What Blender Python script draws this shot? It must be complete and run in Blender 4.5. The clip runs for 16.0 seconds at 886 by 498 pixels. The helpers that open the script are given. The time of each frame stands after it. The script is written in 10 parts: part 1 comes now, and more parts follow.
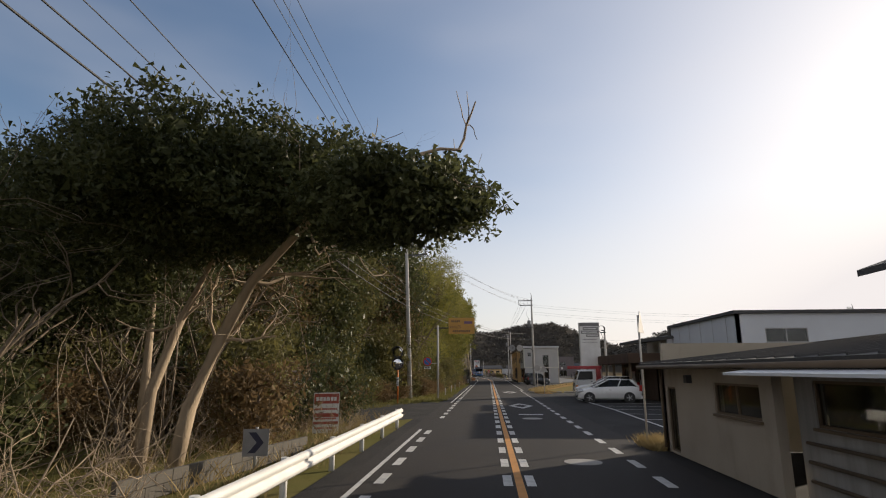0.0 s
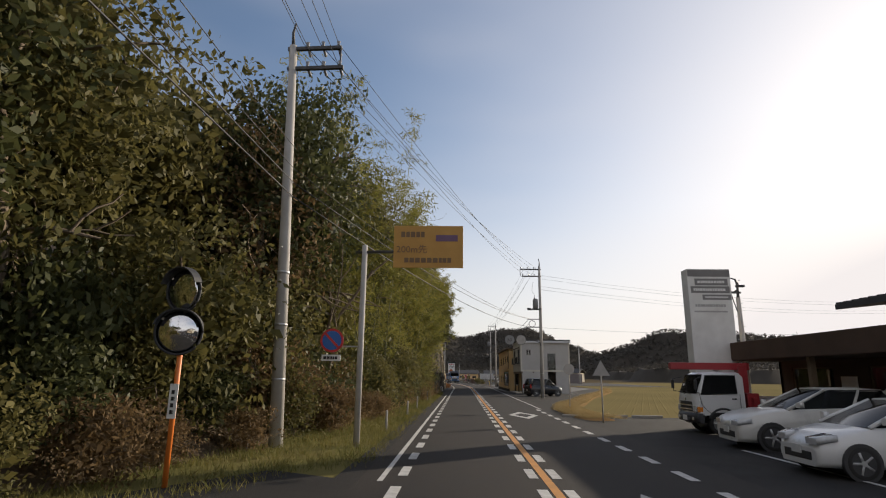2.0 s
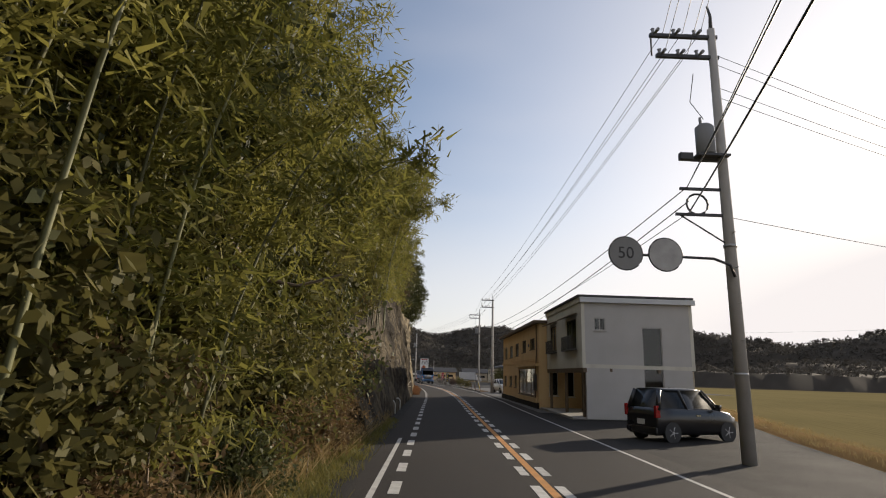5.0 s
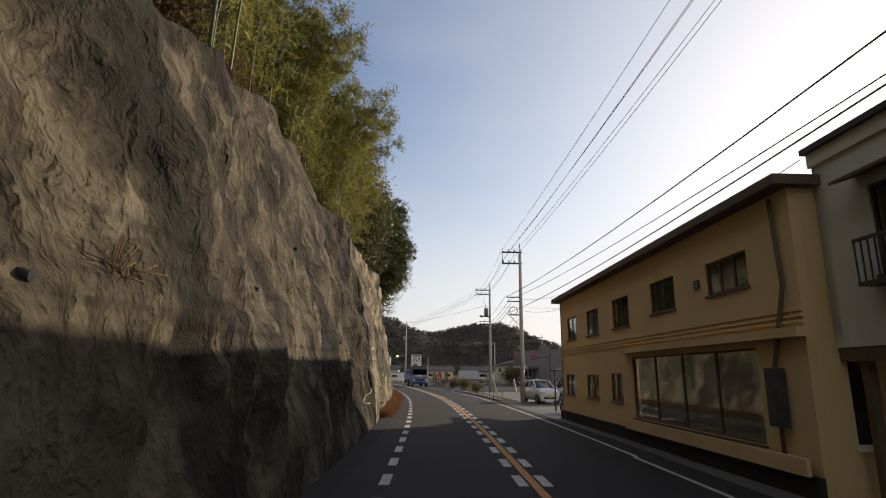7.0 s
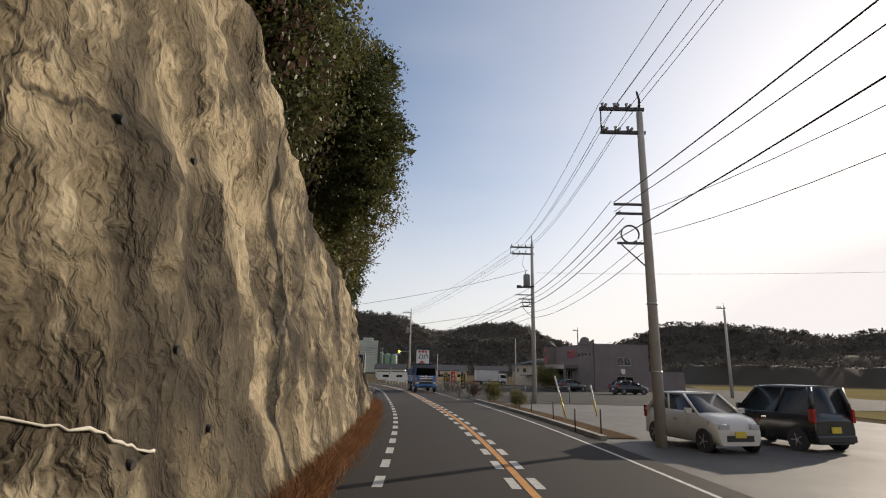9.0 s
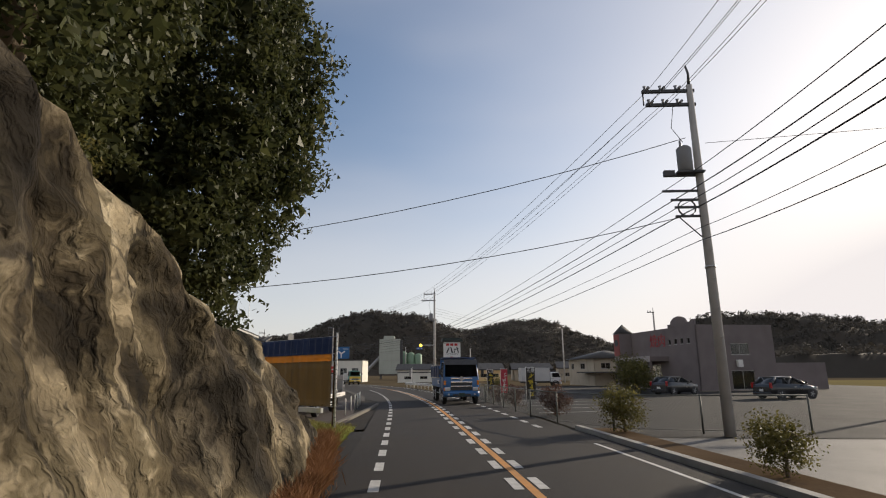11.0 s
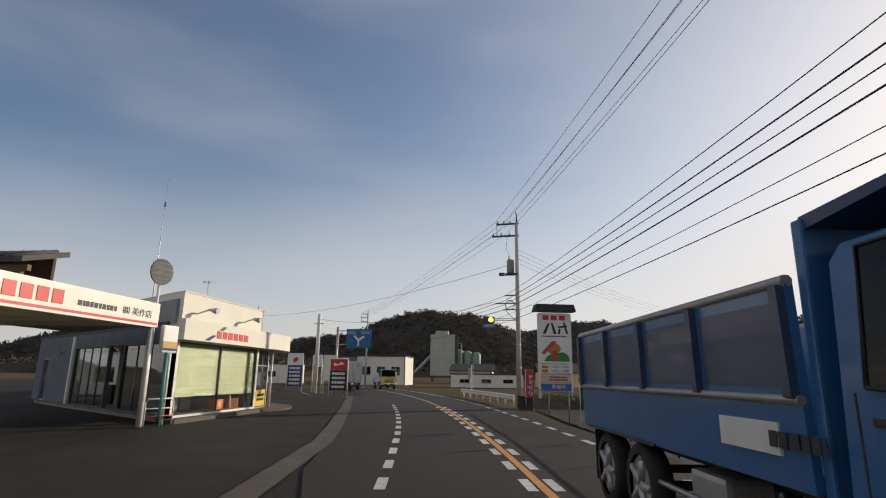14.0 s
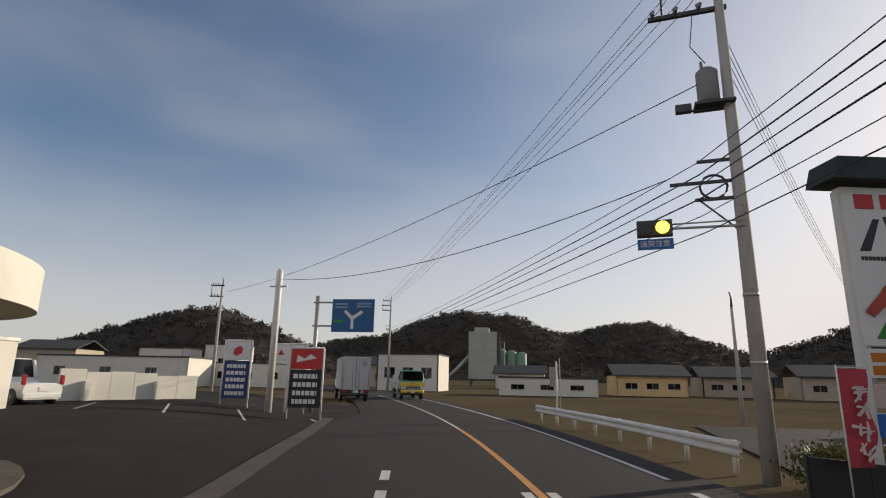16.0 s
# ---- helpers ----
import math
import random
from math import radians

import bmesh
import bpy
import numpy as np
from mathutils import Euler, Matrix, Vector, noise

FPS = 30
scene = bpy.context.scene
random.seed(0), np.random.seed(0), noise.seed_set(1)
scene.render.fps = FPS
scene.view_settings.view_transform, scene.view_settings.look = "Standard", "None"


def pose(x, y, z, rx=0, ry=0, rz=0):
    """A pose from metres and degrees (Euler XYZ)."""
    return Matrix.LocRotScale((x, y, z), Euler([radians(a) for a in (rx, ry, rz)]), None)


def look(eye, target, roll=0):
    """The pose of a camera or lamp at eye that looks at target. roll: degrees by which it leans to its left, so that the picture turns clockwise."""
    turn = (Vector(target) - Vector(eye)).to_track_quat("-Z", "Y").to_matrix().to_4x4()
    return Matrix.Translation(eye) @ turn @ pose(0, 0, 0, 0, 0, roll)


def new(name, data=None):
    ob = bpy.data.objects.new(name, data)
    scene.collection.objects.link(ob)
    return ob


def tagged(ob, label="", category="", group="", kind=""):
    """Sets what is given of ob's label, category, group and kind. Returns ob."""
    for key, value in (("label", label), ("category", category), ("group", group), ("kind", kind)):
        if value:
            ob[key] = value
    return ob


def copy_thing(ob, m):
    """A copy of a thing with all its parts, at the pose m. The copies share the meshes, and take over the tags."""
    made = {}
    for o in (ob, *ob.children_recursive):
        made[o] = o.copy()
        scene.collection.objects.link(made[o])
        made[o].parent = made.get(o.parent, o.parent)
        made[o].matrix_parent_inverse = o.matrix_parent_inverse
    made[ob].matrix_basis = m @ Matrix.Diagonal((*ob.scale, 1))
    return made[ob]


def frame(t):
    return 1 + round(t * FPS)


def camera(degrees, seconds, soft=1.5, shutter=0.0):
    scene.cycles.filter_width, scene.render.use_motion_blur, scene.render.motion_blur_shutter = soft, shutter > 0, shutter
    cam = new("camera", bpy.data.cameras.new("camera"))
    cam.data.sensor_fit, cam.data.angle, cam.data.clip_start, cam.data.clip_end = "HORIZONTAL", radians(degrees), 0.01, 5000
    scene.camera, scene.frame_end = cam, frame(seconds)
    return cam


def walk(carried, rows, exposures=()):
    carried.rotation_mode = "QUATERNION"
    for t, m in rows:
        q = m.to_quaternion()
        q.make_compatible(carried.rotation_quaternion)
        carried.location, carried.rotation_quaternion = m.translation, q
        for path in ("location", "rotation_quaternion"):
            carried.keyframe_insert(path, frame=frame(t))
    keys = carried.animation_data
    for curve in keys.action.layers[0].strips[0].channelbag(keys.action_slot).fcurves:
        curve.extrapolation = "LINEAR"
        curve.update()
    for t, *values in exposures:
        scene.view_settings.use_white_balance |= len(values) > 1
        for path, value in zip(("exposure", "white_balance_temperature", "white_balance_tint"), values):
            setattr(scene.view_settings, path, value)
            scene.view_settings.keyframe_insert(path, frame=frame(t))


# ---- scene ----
EXPOSURES = [(0.0, 0.05), (6.5, 0.12), (9.0, 0.12), (11.5, 0.0), (13.0, -0.12), (16.0, -0.18)]
cam = camera(78.05, 16.0, soft=1.1)
# seconds, x, y, z, tilt, lean, turn
PATH = [
    (0.0, 0.02, 0.01, 2.019, 102.51, 0.14, 4.01),
    (0.5, -0.23, 6.46, 1.967, 102.89, 0.27, 2.96),
    (1.0, -0.56, 13.06, 1.934, 103.04, 0.66, 2.23),
    (1.5, -0.69, 19.64, 1.896, 102.89, 0.53, 1.92),
    (2.0, -0.69, 25.99, 1.783, 103.03, -0.67, 1.26),
    (2.5, -0.48, 32.28, 1.796, 103.20, -2.09, 0.44),
    (3.0, -0.75, 38.10, 1.902, 102.76, -0.84, -0.75),
    (3.5, -0.69, 43.83, 1.900, 102.72, -0.77, -1.14),
    (4.0, -0.72, 49.56, 1.853, 102.90, -1.48, -1.45),
    (4.2, -0.75, 51.88, 1.841, 102.80, -1.75, -1.47),
    (6.3, -0.76, 77.76, 1.820, 103.09, -0.47, -1.63),
    (6.5, -0.61, 80.32, 1.814, 103.02, -0.09, -1.72),
    (7.0, -0.30, 86.67, 1.845, 102.83, -0.57, -1.95),
    (7.5, -0.06, 92.44, 1.966, 102.74, -0.43, -1.95),
    (8.0, 0.02, 98.05, 1.867, 103.00, -0.71, -1.75),
    (8.5, 0.00, 103.39, 1.875, 102.91, -1.12, -1.36),
    (9.0, -0.08, 108.60, 1.889, 102.81, -1.01, -0.95),
    (9.2, -0.21, 110.62, 1.893, 102.92, -0.57, -0.94),
    (11.3, -1.12, 134.17, 1.819, 102.77, 0.26, 2.33),
    (11.5, -1.33, 136.28, 1.791, 102.62, 0.00, 2.70),
    (12.0, -1.86, 141.55, 1.765, 102.74, -0.63, 3.64),
    (12.5, -2.14, 146.66, 1.766, 102.74, -1.09, 4.76),
    (13.0, -2.63, 152.05, 1.744, 102.88, -0.44, 5.77),
    (13.5, -3.33, 157.61, 1.733, 102.81, -0.82, 6.68),
    (14.0, -4.09, 163.07, 1.703, 103.09, -0.78, 7.48),
    (14.5, -4.93, 168.42, 1.756, 103.28, -0.80, 8.15),
    (15.0, -5.86, 173.93, 1.757, 103.12, -0.88, 8.84),
    (15.5, -6.84, 179.30, 1.795, 103.27, -1.20, 9.82),
    (16.0, -8.06, 184.92, 1.808, 103.31, -1.07, 11.18),
]
walk(cam, [(t, pose(*row)) for t, *row in PATH], EXPOSURES)

# ---- sky and sun ----
SUN_AZ, SUN_EL = radians(51), radians(16.5)      # to the right of +y, above the ground
SUN_DIR = Vector((math.sin(SUN_AZ) * math.cos(SUN_EL), math.cos(SUN_AZ) * math.cos(SUN_EL), math.sin(SUN_EL)))
sun = new("sun", bpy.data.lights.new("sun", "SUN"))
sun.data.energy, sun.data.angle, sun.data.color = 4.9, radians(0.6), (1.0, 0.86, 0.68)
sun.matrix_world = look(SUN_DIR * 300, (0, 0, 0))

world = bpy.data.worlds.new("sky")
scene.world = world
world.use_nodes = True
wn, wl = world.node_tree.nodes, world.node_tree.links
wn.clear()
sky = wn.new("ShaderNodeTexSky")
sky.sky_type, sky.sun_disc = "NISHITA", False
sky.sun_elevation, sky.sun_rotation = SUN_EL, SUN_AZ
sky.air_density, sky.dust_density, sky.ozone_density, sky.altitude = 1.0, 2.0, 2.6, 100
wcoord, wmap, wnoise, wramp = (wn.new(k) for k in ("ShaderNodeTexCoord", "ShaderNodeMapping", "ShaderNodeTexNoise", "ShaderNodeMapRange"))
wmap.inputs["Scale"].default_value = (1.0, 1.3, 3.6)
wnoise.inputs["Scale"].default_value, wnoise.inputs["Detail"].default_value, wnoise.inputs["Roughness"].default_value = 1.3, 3.5, 0.45
wramp.inputs["From Min"].default_value, wramp.inputs["From Max"].default_value, wramp.inputs["To Max"].default_value = 0.38, 0.85, 0.32
wramp.interpolation_type = "SMOOTHSTEP"
wsep, whaze, wdot, wpow, wsum = wn.new("ShaderNodeSeparateXYZ"), wn.new("ShaderNodeMapRange"), wn.new("ShaderNodeVectorMath"), wn.new("ShaderNodeMath"), wn.new("ShaderNodeMath")
wmix, wmix2, wbg, wout = wn.new("ShaderNodeMixRGB"), wn.new("ShaderNodeMixRGB"), wn.new("ShaderNodeBackground"), wn.new("ShaderNodeOutputWorld")
wl.new(wcoord.outputs["Generated"], wmap.inputs["Vector"])
wl.new(wmap.outputs["Vector"], wnoise.inputs["Vector"])
wl.new(wnoise.outputs["Fac"], wramp.inputs["Value"])
# the sky away from the sun is brightened, an added fill for shaded walls
wfill, wvr, wadd = wn.new("ShaderNodeVectorMath"), wn.new("ShaderNodeMapRange"), wn.new("ShaderNodeMath")
wfill.operation, wadd.operation, wadd.use_clamp = "DOT_PRODUCT", "ADD", True
wl.new(wcoord.outputs["Generated"], wfill.inputs[0])
wfill.inputs[1].default_value = (-0.55, -0.83, 0.1)
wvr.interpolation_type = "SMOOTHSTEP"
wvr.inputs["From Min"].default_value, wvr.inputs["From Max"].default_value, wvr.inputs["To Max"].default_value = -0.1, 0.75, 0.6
wl.new(wfill.outputs["Value"], wvr.inputs["Value"])
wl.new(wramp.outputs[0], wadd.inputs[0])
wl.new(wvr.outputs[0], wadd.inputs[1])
# thin cloud and fill, then haze that whitens low down and round the sun
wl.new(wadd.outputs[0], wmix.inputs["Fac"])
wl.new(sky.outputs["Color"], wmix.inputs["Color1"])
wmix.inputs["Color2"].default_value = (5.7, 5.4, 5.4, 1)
wl.new(wcoord.outputs["Generated"], wsep.inputs[0])
wl.new(wsep.outputs["Z"], whaze.inputs["Value"])
whaze.interpolation_type = "SMOOTHSTEP"
whaze.inputs["From Min"].default_value, whaze.inputs["From Max"].default_value, whaze.inputs["To Min"].default_value, whaze.inputs["To Max"].default_value = 0.0, 0.38, 0.6, 0.0
wdot.operation, wpow.operation, wsum.operation = "DOT_PRODUCT", "POWER", "MULTIPLY_ADD"
wl.new(wcoord.outputs["Generated"], wdot.inputs[0])
wdot.inputs[1].default_value = SUN_DIR
wpow.use_clamp = wsum.use_clamp = True
wl.new(wdot.outputs["Value"], wpow.inputs[0])
wpow.inputs[1].default_value = 4.5
wl.new(wpow.outputs[0], wsum.inputs[0])
wsum.inputs[1].default_value = 0.75
wl.new(whaze.outputs[0], wsum.inputs[2])
wl.new(wsum.outputs[0], wmix2.inputs["Fac"])
wl.new(wmix.outputs["Color"], wmix2.inputs["Color1"])
wmix2.inputs["Color2"].default_value = (6.5, 6.1, 6.0, 1)
wl.new(wmix2.outputs["Color"], wbg.inputs["Color"])
wbg.inputs["Strength"].default_value = 0.136
wl.new(wbg.outputs["Background"], wout.inputs["Surface"])


# ---- materials ----
def mat(name, col, col2=None, rough=0.75, metal=0.0, scale=2.0, fine=45.0, bump=0.15, amount=1.0, random=0.0, spec=0.4, stretch=(1, 1, 1), coat=0.0):
    """A surface that runs between two colours on a coarse and a fine scale, with fine relief."""
    m = bpy.data.materials.new(name)
    m.use_nodes = True
    n, l = m.node_tree.nodes, m.node_tree.links
    p = n["Principled BSDF"]
    if col2 is None:
        col2 = tuple(c * 0.78 for c in col)
    tc, mp = n.new("ShaderNodeTexCoord"), n.new("ShaderNodeMapping")
    mp.inputs["Scale"].default_value = stretch
    l.new(tc.outputs["Object"], mp.inputs["Vector"])
    a, b = n.new("ShaderNodeTexNoise"), n.new("ShaderNodeTexNoise")
    for t, s in ((a, scale), (b, fine)):
        t.inputs["Scale"].default_value, t.inputs["Detail"].default_value = s, 5.0
        l.new(mp.outputs["Vector"], t.inputs["Vector"])
    mx = n.new("ShaderNodeMath")
    mx.operation = "MULTIPLY_ADD"
    l.new(b.outputs["Fac"], mx.inputs[0])
    mx.inputs[1].default_value = 0.5
    sub = n.new("ShaderNodeMath")
    sub.operation = "MULTIPLY_ADD"
    l.new(a.outputs["Fac"], sub.inputs[0])
    sub.inputs[1].default_value, sub.inputs[2].default_value = 1.6 * amount, 0.25 - 0.8 * amount
    l.new(sub.outputs[0], mx.inputs[2])
    mix = n.new("ShaderNodeMixRGB")
    mix.inputs["Color1"].default_value, mix.inputs["Color2"].default_value = (*col, 1), (*col2, 1)
    mx.use_clamp = True
    l.new(mx.outputs[0], mix.inputs["Fac"])
    last = mix
    if random:
        oi, hs = n.new("ShaderNodeObjectInfo"), n.new("ShaderNodeHueSaturation")
        mr = n.new("ShaderNodeMapRange")
        mr.inputs["To Min"].default_value, mr.inputs["To Max"].default_value = 1 - random, 1 + random
        l.new(oi.outputs["Random"], mr.inputs["Value"])
        l.new(mr.outputs[0], hs.inputs["Value"])
        l.new(mix.outputs["Color"], hs.inputs["Color"])
        last = hs
    l.new(last.outputs["Color"], p.inputs["Base Color"])
    rr = n.new("ShaderNodeMapRange")
    rr.inputs["To Min"].default_value, rr.inputs["To Max"].default_value = max(0.03, rough - 0.12), min(1, rough + 0.12)
    l.new(a.outputs["Fac"], rr.inputs["Value"])
    l.new(rr.outputs[0], p.inputs["Roughness"])
    p.inputs["Metallic"].default_value, p.inputs["Specular IOR Level"].default_value = metal, spec
    if coat:
        p.inputs["Coat Weight"].default_value, p.inputs["Coat Roughness"].default_value = coat, 0.06
    if bump:
        bp = n.new("ShaderNodeBump")
        bp.inputs["Strength"].default_value, bp.inputs["Distance"].default_value = bump, 0.02
        l.new(b.outputs["Fac"], bp.inputs["Height"])
        l.new(bp.outputs["Normal"], p.inputs["Normal"])
    return m


def leaf_mat(name, col, col2, glow=0.35, rough=0.5):
    """Leaves: each has a shade of its own, and lets some light through."""
    m = bpy.data.materials.new(name)
    m.use_nodes = True
    n, l = m.node_tree.nodes, m.node_tree.links
    p, out = n["Principled BSDF"], n["Material Output"]
    geo, oi = n.new("ShaderNodeNewGeometry"), n.new("ShaderNodeObjectInfo")
    tc, no = n.new("ShaderNodeTexCoord"), n.new("ShaderNodeTexNoise")
    no.inputs["Scale"].default_value = 0.6
    l.new(tc.outputs["Object"], no.inputs["Vector"])
    ad, ad2 = n.new("ShaderNodeMath"), n.new("ShaderNodeMath")
    ad.operation = ad2.operation = "MULTIPLY_ADD"
    l.new(geo.outputs["Random Per Island"], ad.inputs[0])
    ad.inputs[1].default_value = 0.55
    l.new(no.outputs["Fac"], ad.inputs[2])
    l.new(oi.outputs["Random"], ad2.inputs[0])
    ad2.inputs[1].default_value = 0.3
    l.new(ad.outputs[0], ad2.inputs[2])
    mr = n.new("ShaderNodeMapRange")
    mr.inputs["From Min"].default_value, mr.inputs["From Max"].default_value = 0.4, 1.3
    l.new(ad2.outputs[0], mr.inputs["Value"])
    mix = n.new("ShaderNodeMixRGB")
    mix.inputs["Color1"].default_value, mix.inputs["Color2"].default_value = (*col, 1), (*col2, 1)
    l.new(mr.outputs[0], mix.inputs["Fac"])
    l.new(mix.outputs["Color"], p.inputs["Base Color"])
    p.inputs["Roughness"].default_value, p.inputs["Specular IOR Level"].default_value = rough, 0.18
    tr, sh = n.new("ShaderNodeBsdfTranslucent"), n.new("ShaderNodeMixShader")
    l.new(mix.outputs["Color"], tr.inputs["Color"])
    sh.inputs["Fac"].default_value = glow
    l.new(p.outputs["BSDF"], sh.inputs[1])
    l.new(tr.outputs["BSDF"], sh.inputs[2])
    l.new(sh.outputs["Shader"], out.inputs["Surface"])
    return m


def glass_mat(name, tint=(0.6, 0.65, 0.65), clear=0.85):
    m = bpy.data.materials.new(name)
    m.use_nodes = True
    p = m.node_tree.nodes["Principled BSDF"]
    p.inputs["Base Color"].default_value, p.inputs["Roughness"].default_value = (*tint, 1), 0.03
    p.inputs["Transmission Weight"].default_value, p.inputs["IOR"].default_value = clear, 1.45
    return m


def glow_mat(name, col, strength):
    m = bpy.data.materials.new(name)
    m.use_nodes = True
    p = m.node_tree.nodes["Principled BSDF"]
    p.inputs["Base Color"].default_value = (*col, 1)
    p.inputs["Emission Color"].default_value, p.inputs["Emission Strength"].default_value = (*col, 1), strength
    return m


def stained(m, dark, scale=0.35, lo=0.45, hi=0.62, stretch=(1, 1, 0.35), amount=0.8):
    """Adds broad stains to a material."""
    n, l = m.node_tree.nodes, m.node_tree.links
    p = n["Principled BSDF"]
    src = p.inputs["Base Color"].links[0].from_socket
    tc, mp, no, rp, mx = (n.new(k) for k in ("ShaderNodeTexCoord", "ShaderNodeMapping", "ShaderNodeTexNoise", "ShaderNodeMapRange", "ShaderNodeMixRGB"))
    mp.inputs["Scale"].default_value = stretch
    mp.inputs["Location"].default_value = (3.1, 7.7, 1.3)
    no.inputs["Scale"].default_value, no.inputs["Detail"].default_value, no.inputs["Roughness"].default_value = scale, 7, 0.62
    rp.inputs["From Min"].default_value, rp.inputs["From Max"].default_value, rp.inputs["To Max"].default_value = lo, hi, amount
    l.new(tc.outputs["Object"], mp.inputs["Vector"])
    l.new(mp.outputs["Vector"], no.inputs["Vector"])
    l.new(no.outputs["Fac"], rp.inputs["Value"])
    l.new(rp.outputs[0], mx.inputs["Fac"])
    l.new(src, mx.inputs["Color1"])
    mx.inputs["Color2"].default_value = (*dark, 1)
    l.new(mx.outputs["Color"], p.inputs["Base Color"])
    return m


ASPHALT = stained(mat("asphalt", (0.0292, 0.0260, 0.0241), (0.0430, 0.0378, 0.0340), rough=0.85, scale=0.5, fine=160, bump=0.35, spec=0.18), (0.0215, 0.0210, 0.0216), 0.22, 0.5, 0.68, (1, 0.12, 1), 0.5)
LOT = stained(mat("old_asphalt", (0.038, 0.036, 0.034), (0.028, 0.027, 0.026), rough=0.9, scale=0.6, fine=120, bump=0.4, spec=0.15), (0.052, 0.047, 0.042), 0.3, 0.5, 0.7, (1, 1, 1), 0.5)
FORECOURT = stained(mat("forecourt_asphalt", (0.031, 0.0262, 0.0222), (0.023, 0.0197, 0.0174), rough=0.9, scale=0.6, fine=120, bump=0.4, spec=0.15), (0.046, 0.039, 0.033), 0.3, 0.5, 0.7, (1, 1, 1), 0.5)
CONCRETE = stained(mat("concrete", (0.36, 0.345, 0.32), (0.27, 0.26, 0.24), rough=0.88, scale=1.4, fine=70, bump=0.25), (0.16, 0.15, 0.135), 0.7, 0.5, 0.72)
POLE = mat("pole_concrete", (0.46, 0.44, 0.41), (0.36, 0.34, 0.315), rough=0.85, scale=2.2, fine=60, bump=0.15)
WHITE_LINE = mat("worn_white_paint", (0.62, 0.615, 0.585), (0.34, 0.33, 0.315), rough=0.75, scale=5, fine=60, amount=0.9, random=0.1)
ORANGE_LINE = mat("worn_orange_paint", (0.62, 0.27, 0.05), (0.38, 0.19, 0.06), rough=0.75, scale=3, fine=60)
EARTH = mat("earth", (0.16, 0.115, 0.075), (0.085, 0.06, 0.04), rough=0.95, scale=0.5, fine=14, bump=0.6, spec=0.0)
DRY_GRASS = mat("dry_grass", (0.32, 0.2, 0.095), (0.2, 0.14, 0.065), rough=0.95, scale=0.35, fine=22, bump=0.6, spec=0.0)
GRASS = mat("rough_grass", (0.13, 0.135, 0.045), (0.2, 0.16, 0.07), rough=0.95, scale=0.4, fine=25, bump=0.6, spec=0.0)
FIELD = mat("stubble_field", (0.245, 0.195, 0.092), (0.165, 0.14, 0.066), rough=0.95, scale=0.06, fine=9, bump=0.6, spec=0.0)
DRY_GROUND = mat("dry_ground", (0.135, 0.105, 0.068), (0.085, 0.07, 0.045), rough=0.95, scale=0.12, fine=6, bump=0.5, spec=0.0)
WOODS = mat("far_woods", (0.042, 0.039, 0.031), (0.07, 0.057, 0.045), rough=0.95, scale=0.03, fine=0.3, bump=0.0, spec=0.1)
STEEL = mat("galvanised_steel", (0.5, 0.5, 0.5), (0.38, 0.38, 0.37), rough=0.5, metal=0.7, scale=3, bump=0.05)
DARK_STEEL = mat("dark_steel", (0.09, 0.09, 0.095), (0.06, 0.06, 0.06), rough=0.55, metal=0.5, scale=4, bump=0.05)
WHITE_STEEL = mat("white_painted_steel", (0.74, 0.73, 0.69), (0.58, 0.56, 0.52), rough=0.5, scale=2, bump=0.05, spec=0.5)
BLACK = mat("black_rubber", (0.02, 0.02, 0.02), (0.035, 0.034, 0.032), rough=0.8, scale=6)
# near-black that stands in for the shade of rooms, drain holes and fan wells
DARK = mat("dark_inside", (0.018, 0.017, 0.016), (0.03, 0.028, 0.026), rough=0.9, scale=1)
GLASS = glass_mat("window_glass", (0.55, 0.6, 0.6), 1.0)
# opaque black gloss: the shade of an unlit cabin put into the glass
CAR_GLASS = mat("tinted_glass", (0.012, 0.014, 0.015), (0.02, 0.022, 0.022), rough=0.16, scale=1.5, bump=0.0, spec=0.5)
CABLE = mat("black_cable", (0.03, 0.03, 0.032), (0.05, 0.05, 0.05), rough=0.6, scale=3)
CHROME = mat("chrome", (0.75, 0.75, 0.75), (0.6, 0.6, 0.6), rough=0.18, metal=1.0, scale=4, bump=0)


# ---- building blocks ----
def thing(name, loc=(0, 0, 0), rz=0.0, label="", category="", group="", kind=""):
    """An empty at a thing's base, which parents its parts."""
    ob = new(name)
    ob.matrix_basis = pose(*loc, 0, 0, rz)
    ob.empty_display_size = 0.2
    return tagged(ob, label, category, group, kind)


def mesh_ob(name, bm, material, smooth=False):
    me = bpy.data.meshes.new(name)
    bmesh.ops.recalc_face_normals(bm, faces=bm.faces)
    bm.to_mesh(me)
    bm.free()
    for m in material if isinstance(material, (list, tuple)) else [material]:
        me.materials.append(m)
    if smooth:
        me.polygons.foreach_set("use_smooth", [True] * len(me.polygons))
    return new(name, me)


def part(name, bm, material, parent, label="", smooth=False):
    """Links a bmesh as one mesh object under a thing or a part."""
    ob = mesh_ob(name, bm, material, smooth)
    ob.parent = parent
    return tagged(ob, label)


def like(ob, parent, m):
    """One more piece on the same mesh."""
    o = new(ob.name.split(".")[0], ob.data)
    o.parent, o.matrix_basis = parent, m
    return o


